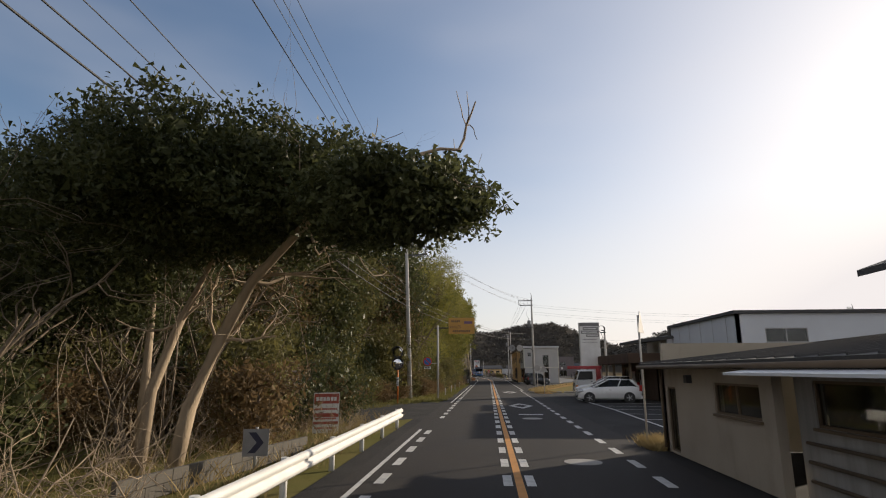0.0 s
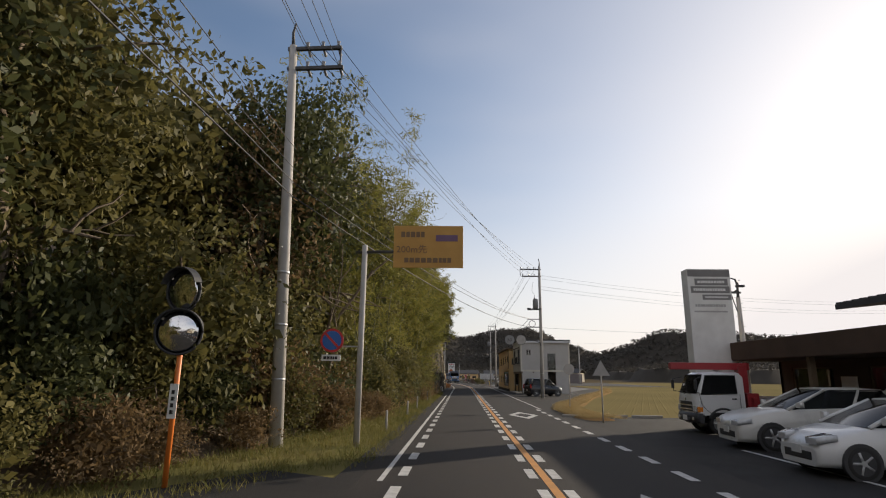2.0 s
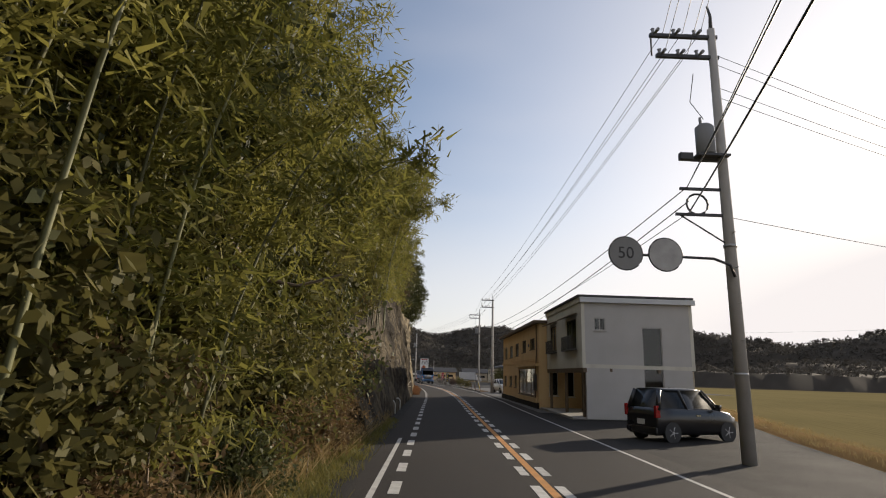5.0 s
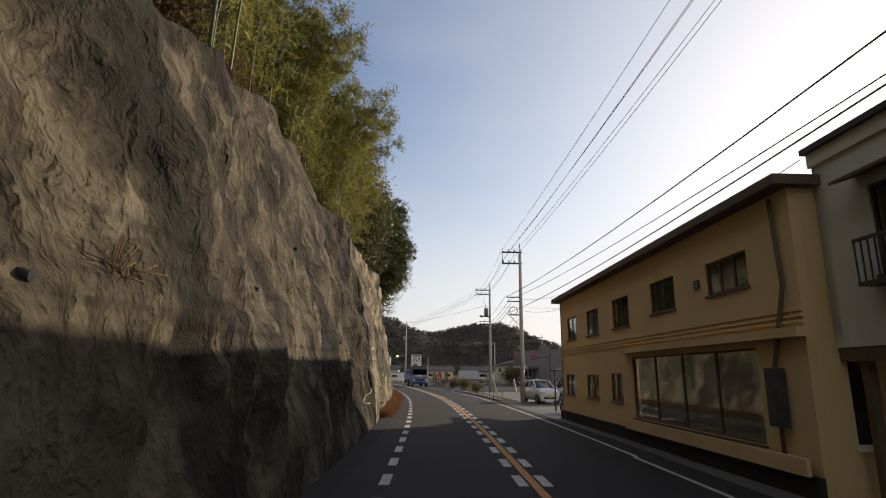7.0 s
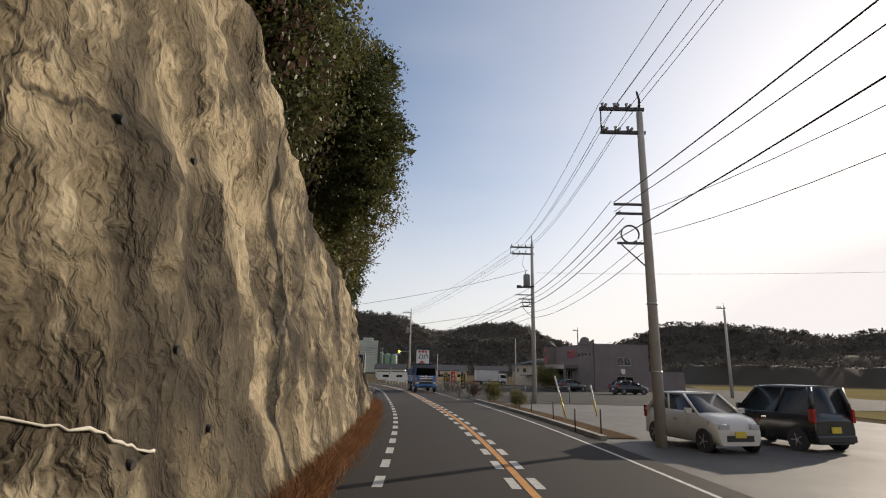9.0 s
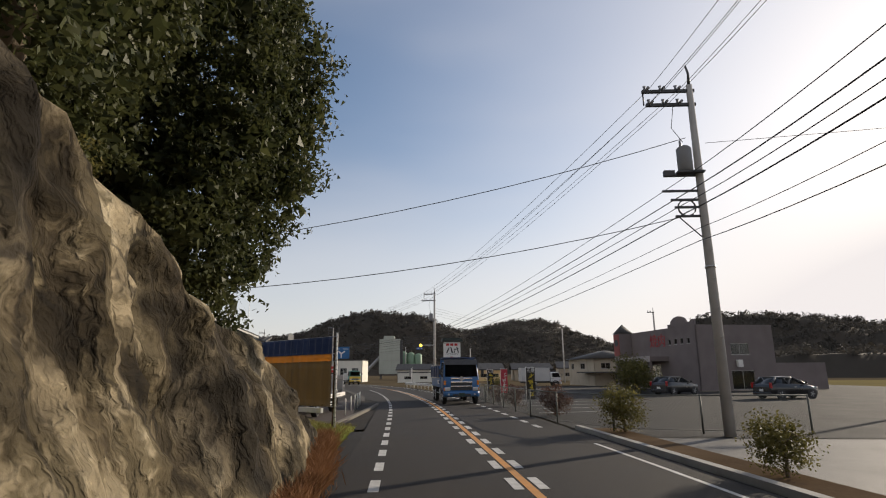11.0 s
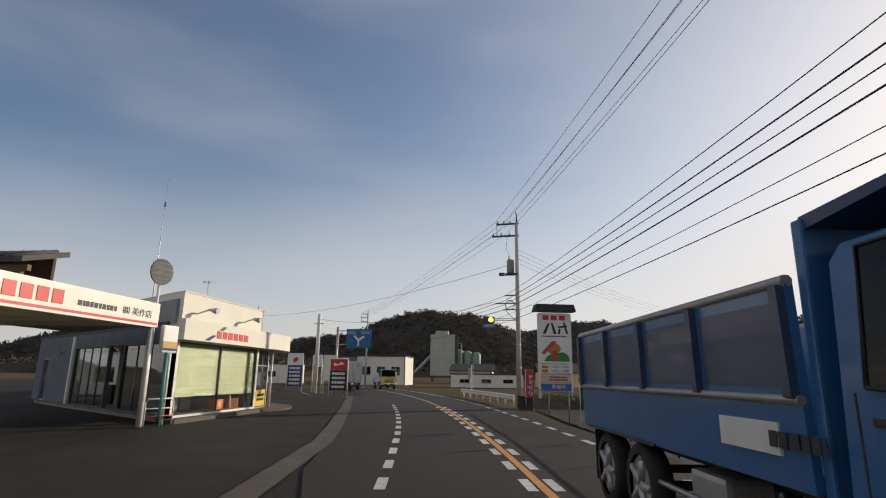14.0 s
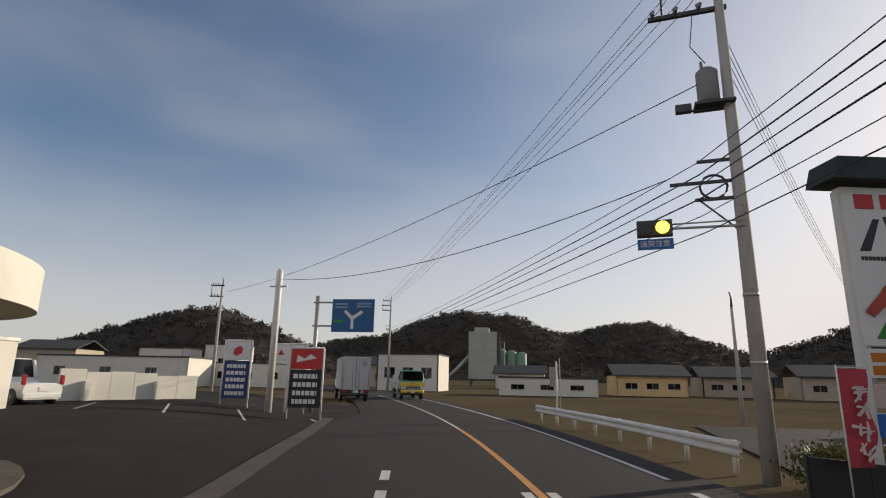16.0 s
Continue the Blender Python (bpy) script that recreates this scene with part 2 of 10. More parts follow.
def box(bm, x0, x1, y0, y1, z0, z1, mi=0, bevel=0.0):
    v = [bm.verts.new(c) for c in ((x0, y0, z0), (x1, y0, z0), (x1, y1, z0), (x0, y1, z0), (x0, y0, z1), (x1, y0, z1), (x1, y1, z1), (x0, y1, z1))]
    fs = [bm.faces.new([v[i] for i in q]) for q in ((3, 2, 1, 0), (4, 5, 6, 7), (0, 1, 5, 4), (1, 2, 6, 5), (2, 3, 7, 6), (3, 0, 4, 7))]
    for f in fs:
        f.material_index = mi
    if bevel:
        bmesh.ops.bevel(bm, geom=list({e for f in fs for e in f.edges}), offset=bevel, segments=2, affect="EDGES", profile=0.6)
    return bm


def B(*a, **k):
    return box(bmesh.new(), *a, **k)


def tube(bm, pts, radii, n=8, cap=True, mi=0):
    """A round bar through points, with a radius at each."""
    pts = [Vector(p) for p in pts]
    if not isinstance(radii, (list, tuple)):
        radii = [radii] * len(pts)
    rings = []
    ref = Vector((0.31, 0.17, 0.93))
    for i, p in enumerate(pts):
        d = (pts[min(i + 1, len(pts) - 1)] - pts[max(i - 1, 0)]).normalized()
        a = d.cross(ref if abs(d.dot(ref)) < 0.95 else Vector((1, 0, 0))).normalized()
        b = d.cross(a)
        rings.append([bm.verts.new(p + (a * math.cos(2 * math.pi * k / n) + b * math.sin(2 * math.pi * k / n)) * radii[i]) for k in range(n)])
    for r, s in zip(rings, rings[1:]):
        for k in range(n):
            f = bm.faces.new((r[k], r[(k + 1) % n], s[(k + 1) % n], s[k]))
            f.material_index, f.smooth = mi, True
    if cap and n > 2:
        for r in (rings[0], rings[-1]):
            bm.faces.new(r).material_index = mi
    return bm


def T(*a, **k):
    return tube(bmesh.new(), *a, **k)


def prism(bm, outline, x0, x1, axis="x", mi=0):
    """An outline pushed along an axis: (y, z) along x, (x, z) along y, (x, y) along z."""
    def put(u, v, w):
        return {"x": (w, u, v), "y": (u, w, v), "z": (u, v, w)}[axis]
    a = [bm.verts.new(put(u, v, x0)) for u, v in outline]
    b = [bm.verts.new(put(u, v, x1)) for u, v in outline]
    n = len(a)
    for k in range(n):
        bm.faces.new((a[k], a[(k + 1) % n], b[(k + 1) % n], b[k])).material_index = mi
    bm.faces.new(a).material_index = mi
    bm.faces.new(b[::-1]).material_index = mi
    return bm


def disc(bm, c, axis, r, depth=0.03, n=20, mi=0):
    """A flat round plate, depth thick along its axis."""
    c, a = Vector(c), Vector(axis).normalized()
    return tube(bm, [c - a * depth / 2, c + a * depth / 2], [r, r], n, True, mi)


# the middle of the road: knots of y and x, smoothly joined
KY = np.array([-40, -20, 0, 30, 60, 90, 110, 130, 150, 170, 190, 205, 219, 226, 250, 300])
KX = np.array([0.1, 0.33, 0.55, 0.87, 1.21, 1.55, 1.71, 1.12, -0.77, -3.29, -7.19, -11.3, -16.4, -19.3, -30.5, -58.0])
KM = np.gradient(KX, KY)


def cx(y):
    i = int(np.clip(np.searchsorted(KY, y) - 1, 0, len(KY) - 2))
    h = KY[i + 1] - KY[i]
    u = (y - KY[i]) / h
    return float((2 * u**3 - 3 * u**2 + 1) * KX[i] + (u**3 - 2 * u**2 + u) * h * KM[i] + (3 * u**2 - 2 * u**3) * KX[i + 1] + (u**3 - u**2) * h * KM[i + 1])


def heading(y):
    """The road's turn to the left of +y, in degrees."""
    return -math.degrees(math.atan((cx(y + 0.5) - cx(y - 0.5))))


def on_road(y, off, z=0.0):
    a = radians(heading(y))
    return Vector((cx(y) + off * math.cos(a), y + off * math.sin(a), z))


def strip(y0, y1, o0, o1, z, step=2.0, th=0.0):
    """A ribbon along the road, between two offsets from its middle."""
    bm = bmesh.new()
    n = max(1, int((y1 - y0) / step))
    f0 = o0 if callable(o0) else (lambda y: o0)
    f1 = o1 if callable(o1) else (lambda y: o1)
    rows = []
    for i in range(n + 1):
        y = y0 + (y1 - y0) * i / n
        rows.append([bm.verts.new(on_road(y, f0(y), z)), bm.verts.new(on_road(y, f1(y), z))])
    for a, b in zip(rows, rows[1:]):
        bm.faces.new((a[0], a[1], b[1], b[0]))
    if th:
        ret = bmesh.ops.extrude_face_region(bm, geom=bm.faces[:])
        bmesh.ops.translate(bm, verts=[v for v in ret["geom"] if isinstance(v, bmesh.types.BMVert)], vec=(0, 0, -th))
    return bm


def lerp_table(y, ys, vs):
    return float(np.interp(y, ys, vs))

# ---- ground, road, lots ----
def sheet(name, pts, z, material, label, category="ground"):
    bm = bmesh.new()
    bm.faces.new([bm.verts.new((x, y, z)) for x, y in pts])
    return tagged(mesh_ob(name, bm, material), label, category, kind="structure")


bm = bmesh.new()
bmesh.ops.create_grid(bm, x_segments=40, y_segments=40, size=2400)
bmesh.ops.translate(bm, verts=bm.verts, vec=(0, 300, -0.09))
ground = tagged(mesh_ob("ground", bm, DRY_GROUND), "flat valley floor of dry winter fields and bare earth", "ground", kind="structure")

road = tagged(mesh_ob("road", strip(-60, 290, lambda y: lerp_table(y, [171, 173, 177, 182, 191, 197, 208, 213], [-3.35, -4.05, -4.25, -4.7, -5.05, -5.3, -5.1, -3.6]), lambda y: 3.6, 0.0), ASPHALT), "two-lane grey asphalt road, patched and worn", "road", kind="structure")
part("centre_line", strip(-60, 206, -0.075, 0.075, 0.004), ORANGE_LINE, road, "worn orange no-overtaking line")
part("centre_line", strip(206, 240, -0.06, 0.06, 0.004), WHITE_LINE, road, "faded white centre line")
part("edge_line", strip(-60, 20, -2.97, -2.87, 0.004), WHITE_LINE, road)
part("edge_line", strip(36, 78, -2.97, -2.87, 0.004), WHITE_LINE, road)
part("edge_line", strip(58, 100, 2.87, 2.97, 0.004), WHITE_LINE, road)
part("edge_line", strip(196, 235, 2.75, 2.88, 0.004), WHITE_LINE, road)
part("edge_line", strip(100, 146, 2.95, 3.05, 0.004), WHITE_LINE, road)

# parking ground on both sides
sheet("lot_1", [(3.9, -30), (40, -30), (40, 53), (4.2, 53), (4.0, 20)], -0.03, LOT, "dark asphalt car park beside the road", "car park")
sheet("side_road", [(4.0, 56.5), (5.0, 60), (7.3, 66.5), (11.5, 80), (17.4, 97), (22, 115), (20.5, 115), (12, 92), (4.4, 92)], -0.03, LOT, "asphalt side road turning off between a field and a building", "road")
sheet("lot_2", [(4.6, 84), (12.4, 84), (17.3, 97.5), (21.8, 115.5), (20, 150), (4.5, 150)], -0.045, stained(mat("pale_asphalt", (0.11, 0.103, 0.094), (0.085, 0.08, 0.073), rough=0.72, scale=0.6, fine=110, bump=0.25, spec=0.45), (0.14, 0.13, 0.115), 0.3, 0.5, 0.7, (1, 1, 1), 0.5), "worn asphalt yard round the roadside buildings", "car park")
sheet("lot_3", [(3.2, 148), (45, 144), (48, 215), (-2.0, 212), (-3.2, 196), (-2.2, 187), (-0.6, 176), (1.0, 165), (2.6, 155)], -0.03, LOT, "asphalt restaurant car park with white bay lines", "car park")
sheet("lot_4", [(-6.2, 150.2), (-30, 172), (-60, 180), (-60, 222), (-34, 222)] + [tuple(on_road(y, -3.3).xy) for y in (222, 216, 210, 204, 198, 192, 186, 180, 174, 169, 164, 159, 154, 151)], -0.025, FORECOURT, "wide worn asphalt forecourt of the car dealers", "car park")

# bay lines
for name, lines in (("bay_line", [((6.9, 30.5), (6.8, 41.2)), ((7, 30.5), (12, 30.0)), ((6.8, 33.3), (12, 32.8)), ((6.8, 36.1), (12, 35.7)), ((6.5, 19.0), (6.9, 30.5)), ((6.7, 24.5), (11.5, 24.3)), ((6.8, 27.5), (11.8, 27.2))]),
                    ("bay_line", [((2.8 + 0.2 * k - 0.33 * (k > 2) * (k - 2), 158 + 3.0 * k), (8.2 - 0.2 * k, 159.6 + 3.0 * k)) for k in range(9)]),
                    ("bay_line", [((-36 + 4.2 * k, 206 + 0.9 * k), (-33.5 + 4.2 * k, 210.5 + 0.9 * k)) for k in range(3)])):
    for (ax, ay), (bx, by) in lines:
        d = Vector((by - ay, ax - bx, 0)).normalized() * 0.06
        bm = bmesh.new()
        bm.faces.new([bm.verts.new(Vector(c) + s) for c, s in (((ax, ay, -0.018), d), ((bx, by, -0.018), d), ((bx, by, -0.018), -d), ((ax, ay, -0.018), -d))])
        part(name, bm, WHITE_LINE, ground)

# dashes along the lanes: each a painted block
dash_bm = B(-0.085, 0.085, -0.5, 0.5, 0.0, 0.004)
dash_proto = part("lane_dash", dash_bm, WHITE_LINE, road)
wide_bm = B(-0.09, 0.09, -0.5, 0.5, 0.0, 0.004)
wide_proto = part("lane_dash", wide_bm, WHITE_LINE, road)
dash_proto.matrix_basis = pose(*on_road(-3, 0.22), 0, 0, heading(-3))
wide_proto.matrix_basis = pose(*on_road(-3.8, -2.58), 0, 0, heading(-3))
n = 0
y = -1.0
while y < 203:
    ds = 2.0 * math.cos(radians(heading(y)))
    for off in (-0.21, 0.21):
        if y < 196:
            like(dash_proto, road, pose(*on_road(y, off, 0.0015), 0, 0, heading(y)))
    if (y < 20 or y > 24) and y < 197:
        like(wide_proto, road, pose(*on_road(y + 0.05, -2.58, 0.0015), 0, 0, heading(y)))
    if y < 58 or 150 < y < 196:
        like(wide_proto, road, pose(*on_road(y + 0.05, 2.67, 0.0015), 0, 0, heading(y)))
    y += ds

# diamond marks and a manhole
for y0, off in ((26.7, 1.4), (33.0, 1.3), (53.0, 1.4)):
    bm = bmesh.new()
    if y0 > 30:
        o = [(0, -2.3), (0.7, 0), (0, 2.3), (-0.7, 0)]
        i = [(0, -1.3), (0.42, 0), (0, 1.3), (-0.42, 0)]
        ov, iv = ([bm.verts.new((x, yy, 0.005)) for x, yy in q] for q in (o, i))
        for k in range(4):
            bm.faces.new((ov[k], ov[(k + 1) % 4], iv[(k + 1) % 4], iv[k]))
    else:
        box(bm, -0.55, 0.55, -0.2, 0.2, 0.001, 0.006)
    ob = part("road_mark", bm, WHITE_LINE, road, "white diamond road mark")
    ob.matrix_basis = pose(*on_road(y0, off), 0, 0, heading(y0))
for y0, off in ((13.2, 1.55), (24.5, 1.3)):
    bm = disc(bmesh.new(), (0, 0, 0.003), (0, 0, 1), 0.42, 0.012, 28)
    ob = part("manhole_cover", bm, CONCRETE, road, "pale round manhole cover")
    ob.matrix_basis = pose(*on_road(y0, off))

# left verge and gutter
VERGE = tagged(mesh_ob("verge", strip(-60, 86, lambda y: -14 if y < 22 else -9, -3.3, -0.015, 3.0), GRASS), "rough grass verge with fallen leaves", "ground", kind="structure")
part("gutter", strip(-60, 150, -3.75, -3.3, 0.006, 2.0), LOT, VERGE, "dark stained gutter")
sheet("driveway", [(-2.3, 25), (-2.3, 36), (-4.2, 37), (-9, 30), (-11, 24), (-5, 22)], -0.004, LOT, "asphalt turn-off beside the woods", "road")

# ---- wooded slope and rock face on the inner side ----
CREST_Y = [78, 82, 83.3, 84.7, 86, 89, 93, 96.7, 100, 103, 103.5, 104.2, 107.2, 107.6, 110, 113, 116, 118, 120.6, 125.4, 131, 134, 137, 138.5, 140.5, 142.5, 144, 146, 147.2, 149]
CREST_Z = [3.0, 3.5, 3.7, 4.0, 4.5, 5.4, 6.3, 7.4, 8.3, 8.9, 8.7, 7.6, 7.5, 6.7, 7.0, 6.9, 6.8, 6.3, 5.8, 5.2, 4.6, 4.0, 3.2, 2.75, 2.3, 1.75, 1.1, 0.4, 0.05, 0.02]
LEAN_Y = [78, 103.2, 107.4, 118, 128, 136, 141, 149]
LEAN = [0.2, 0.2, 0.11, 0.1, 0.14, 0.24, 0.3, 0.3]


def crest(y):
    return lerp_table(y, CREST_Y, CREST_Z)


def face_off(y, z):
    """How far the rock face stands from the road's middle at a height."""
    base = -3.82 - 0.1 * max(0.0, y - 141)
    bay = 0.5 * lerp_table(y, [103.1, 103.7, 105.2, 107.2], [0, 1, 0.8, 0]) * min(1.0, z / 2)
    return base - lerp_table(y, LEAN_Y, LEAN) * z - 0.006 * z * z - bay


def joint_y(z):
    """Where the open joint runs, at a height."""
    return 107.36 + 0.04 * math.sin(2.6 * z) + 0.02 * math.sin(7.1 * z)


def rock_relief(y, z):
    """Lumps and flutes of the sprayed coat, and the open joint."""
    rough = min(1.0, max(0.0, (y - 127) / 9))
    d = 0.62 * noise.fractal(Vector((y * 0.2, z * 0.2, 0.0)), 0.9, 2.0, 3) + 0.2 * noise.ridged_multi_fractal(Vector((y * 0.4, z * 0.3, 5)), 0.9, 2.1, 3, 1.0, 2.0) - 0.2
    d += 0.26 * noise.fractal(Vector((y * 1.0, z * 0.8, 2)), 0.8, 2.1, 4) + 0.1 * noise.fractal(Vector((y * 3.3, z * 2.6, 7)), 0.8, 2.1, 3)
    d += 0.1 * noise.noise(Vector((y * 1.5, z * 0.16, 4))) * min(1.0, max(0.0, (y - 108) / 4))
    d += rough * (0.5 * noise.ridged_multi_fractal(Vector((y * 0.5, z * 0.45, 5)), 0.9, 2.1, 4, 1.0, 2.0) - 0.35)
    d *= min(1.0, 0.25 + z / 1.5)
    return d - 0.55 * math.exp(-(((y - joint_y(z)) / 0.07) ** 2)) + 0.16 * math.exp(-(((y - 116.3 - 0.1 * math.sin(1.7 * z)) / 0.22) ** 2))


def rock_surface():
    """Sprayed concrete on rock: mottled brown, black stains, pale lime runs and white cracks."""
    m = bpy.data.materials.new("sprayed_concrete_rock")
    m.use_nodes = True
    n, l = m.node_tree.nodes, m.node_tree.links
    p = n["Principled BSDF"]
    tc = n.new("ShaderNodeTexCoord")

    def tex(kind, scale, stretch, detail=6, rough=0.6, shift=(0, 0, 0), src=None):
        mp, t = n.new("ShaderNodeMapping"), n.new(kind)
        mp.inputs["Scale"].default_value, mp.inputs["Location"].default_value = stretch, shift
        l.new(src or tc.outputs["Object"], mp.inputs["Vector"])
        l.new(mp.outputs["Vector"], t.inputs["Vector"])
        t.inputs["Scale"].default_value = scale
        if kind == "ShaderNodeTexNoise":
            t.inputs["Detail"].default_value, t.inputs["Roughness"].default_value = detail, rough
        return t

    def ranged(sock, a, b, c, d):
        r = n.new("ShaderNodeMapRange")
        r.interpolation_type = "SMOOTHSTEP"
        for k, v in zip(("From Min", "From Max", "To Min", "To Max"), (a, b, c, d)):
            r.inputs[k].default_value = v
        l.new(sock, r.inputs["Value"])
        return r.outputs[0]

    def mixed(fac, c1, col, mode="MIX"):
        x = n.new("ShaderNodeMixRGB")
        x.blend_type = mode
        l.new(fac, x.inputs["Fac"])
        l.new(c1, x.inputs["Color1"])
        x.inputs["Color2"].default_value = (*col, 1)
        return x.outputs["Color"]

    def mul(a, b):
        x = n.new("ShaderNodeMath")
        x.operation = "MULTIPLY"
        l.new(a, x.inputs[0])
        l.new(b, x.inputs[1])
        return x.outputs[0]

    warp = tex("ShaderNodeTexNoise", 0.9, (1, 1, 1), 4)
    add = n.new("ShaderNodeVectorMath")
    add.operation = "MULTIPLY_ADD"
    l.new(warp.outputs["Color"], add.inputs[0])
    add.inputs[1].default_value = (1.1, 1.1, 1.1)
    l.new(tc.outputs["Object"], add.inputs[2])
    bent = add.outputs[0]
    broad = tex("ShaderNodeTexNoise", 0.42, (1, 1, 0.75), 5, 0.55)
    ramp = n.new("ShaderNodeValToRGB")
    e = ramp.color_ramp.elements
    e[0].position, e[0].color = 0.28, (0.062, 0.053, 0.04, 1)
    e[1].position, e[1].color = 0.78, (0.25, 0.22, 0.17, 1)
    for pos, c in ((0.42, (0.105, 0.088, 0.064, 1)), (0.54, (0.15, 0.126, 0.09, 1)), (0.66, (0.2, 0.172, 0.125, 1))):
        q = e.new(pos)
        q.color = c
    l.new(broad.outputs["Fac"], ramp.inputs["Fac"])
    streak = tex("ShaderNodeTexNoise", 1.3, (1, 1, 0.16), 6, 0.6, (4, 2, 1))
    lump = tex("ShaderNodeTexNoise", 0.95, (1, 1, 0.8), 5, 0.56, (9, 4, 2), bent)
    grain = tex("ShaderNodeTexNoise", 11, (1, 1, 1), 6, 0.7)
    # pale on lumps, dark in hollows, from the noise that also drives relief
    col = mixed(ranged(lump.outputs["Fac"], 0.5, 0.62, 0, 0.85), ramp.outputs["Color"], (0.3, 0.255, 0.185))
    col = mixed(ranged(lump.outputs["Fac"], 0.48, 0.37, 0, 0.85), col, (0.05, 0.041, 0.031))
    col = mixed(ranged(streak.outputs["Fac"], 0.55, 0.72, 0, 0.55), col, (0.05, 0.042, 0.032))
    pale = tex("ShaderNodeTexNoise", 1.9, (1, 1, 0.45), 5, 0.56, (1, 8, 5), bent)
    col = mixed(ranged(pale.outputs["Fac"], 0.55, 0.69, 0, 0.7), col, (0.38, 0.335, 0.255))
    stain = tex("ShaderNodeTexNoise", 0.36, (1, 1, 0.6), 5, 0.5, (2.5, 6.2, 0.4), bent)
    col = mixed(ranged(stain.outputs["Fac"], 0.525, 0.6, 0, 0.8), col, (0.03, 0.026, 0.022))
    blot = tex("ShaderNodeTexNoise", 1.7, (1, 1, 0.7), 4, 0.6, (6, 1, 3), bent)
    col = mixed(ranged(blot.outputs["Fac"], 0.55, 0.7, 0, 0.6), col, (0.045, 0.038, 0.03))
    mask = tex("ShaderNodeTexNoise", 0.13, (1, 1, 1), 2, 0.5, (3, 0, 8))
    v = tex("ShaderNodeTexVoronoi", 0.42, (1, 1, 0.6), shift=(3.8, 1, 0), src=bent)
    v.feature = "DISTANCE_TO_EDGE"
    col = mixed(mul(ranged(v.outputs["Distance"], 0.004, 0.014, 1, 0), ranged(mask.outputs["Fac"], 0.55, 0.45, 0, 0.7)), col, (0.03, 0.026, 0.022))
    col = mixed(ranged(grain.outputs["Fac"], 0.35, 0.7, 0.3, 0), col, (0.55, 0.53, 0.5), "MULTIPLY")
    # beyond the vertical joint the coat is paler
    sep = n.new("ShaderNodeSeparateXYZ")
    l.new(tc.outputs["Object"], sep.inputs[0])
    col = mixed(ranged(sep.outputs["Y"], 107.3, 107.5, 0, 1), col, (2.35, 2.4, 2.4), "MULTIPLY")
    # lichen and black stain gather on the rounded end, with its shade painted in
    end = ranged(sep.outputs["Y"], 126, 133, 0, 1)
    col = mixed(mul(end, ranged(blot.outputs["Fac"], 0.44, 0.52, 0, 0.9)), col, (0.36, 0.35, 0.31), "MULTIPLY")
    col = mixed(mul(end, ranged(lump.outputs["Fac"], 0.5, 0.42, 0, 0.85)), col, (0.5, 0.47, 0.4), "MULTIPLY")
    col = mixed(mul(end, ranged(grain.outputs["Fac"], 0.6, 0.66, 0, 0.6)), col, (1.5, 1.5, 1.4), "MULTIPLY")
    # the bay before the joint is coloured darker
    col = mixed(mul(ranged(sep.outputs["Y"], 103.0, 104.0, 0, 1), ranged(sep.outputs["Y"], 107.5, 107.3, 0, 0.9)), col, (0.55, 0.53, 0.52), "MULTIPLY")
    col = mixed(ranged(sep.outputs["Y"], 0, 1, 0, 1), col, (0.47, 0.445, 0.4), "MULTIPLY")
    l.new(col, p.inputs["Base Color"])
    p.inputs["Roughness"].default_value, p.inputs["Specular IOR Level"].default_value = 0.95, 0.15
    last = None
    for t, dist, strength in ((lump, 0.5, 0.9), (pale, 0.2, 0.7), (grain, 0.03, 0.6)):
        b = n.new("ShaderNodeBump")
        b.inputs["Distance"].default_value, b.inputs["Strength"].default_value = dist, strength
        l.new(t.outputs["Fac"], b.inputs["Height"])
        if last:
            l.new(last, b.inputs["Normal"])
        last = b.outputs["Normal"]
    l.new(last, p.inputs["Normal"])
    return m


ROCK = rock_surface()
bm = bmesh.new()
ys = np.unique(np.concatenate([np.arange(78.0, 148.01, 0.2), np.arange(107.04, 107.7, 0.04)]).round(3))
NZ = 54
grid = []
for y in ys:
    col = []
    h = crest(y) + 0.4 * noise.noise(Vector((y * 0.35, 0, 3))) * min(1, crest(y) / 3)
    h = max(h, 0.03)
    for k in range(NZ + 1):
        z = h * k / NZ
        p = on_road(y, face_off(y, z), z - 0.05 * (k == 0))
        p.x += rock_relief(y, z) * 0.55
        col.append(bm.verts.new(p))
    grid.append(col)
    # the ground behind the crest
    top = col[-1].co
    for k, (dx, dz) in enumerate(((-0.8, 0.35), (-2.5, 1.3), (-6, 3.2), (-12, 6.0), (-24, 9.5))):
        f = min(1.0, h / 5.0) if y < 136 else 0.3 * min(1.0, h / 2)
        col.append(bm.verts.new((top.x + dx, top.y, top.z + dz * f + 0.35 * f * noise.noise(Vector((y * 0.2, dx, 2))))))
for a, b in zip(grid, grid[1:]):
    for k in range(len(a) - 1):
        f = bm.faces.new((a[k], a[k + 1], b[k + 1], b[k]))
        f.smooth = True
        f.material_index = 0 if k < NZ + 1 else 1
LITTER = mat("leaf_litter", (0.13, 0.085, 0.045), (0.06, 0.045, 0.025), rough=0.95, scale=0.9, fine=16, bump=0.8)
end = grid[0]
cap = bm.faces.new(end + [bm.verts.new((end[-1].co.x, end[-1].co.y, -0.5)), bm.verts.new((end[0].co.x, end[0].co.y, -0.5))])
bmesh.ops.triangulate(bm, faces=[cap])
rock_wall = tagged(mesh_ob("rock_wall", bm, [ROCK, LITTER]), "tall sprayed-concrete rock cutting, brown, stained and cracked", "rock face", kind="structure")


def on_face(y, z, out=0.0):
    p = on_road(y, face_off(y, z), z)
    p.x += rock_relief(y, z) * 0.55 + out
    return p


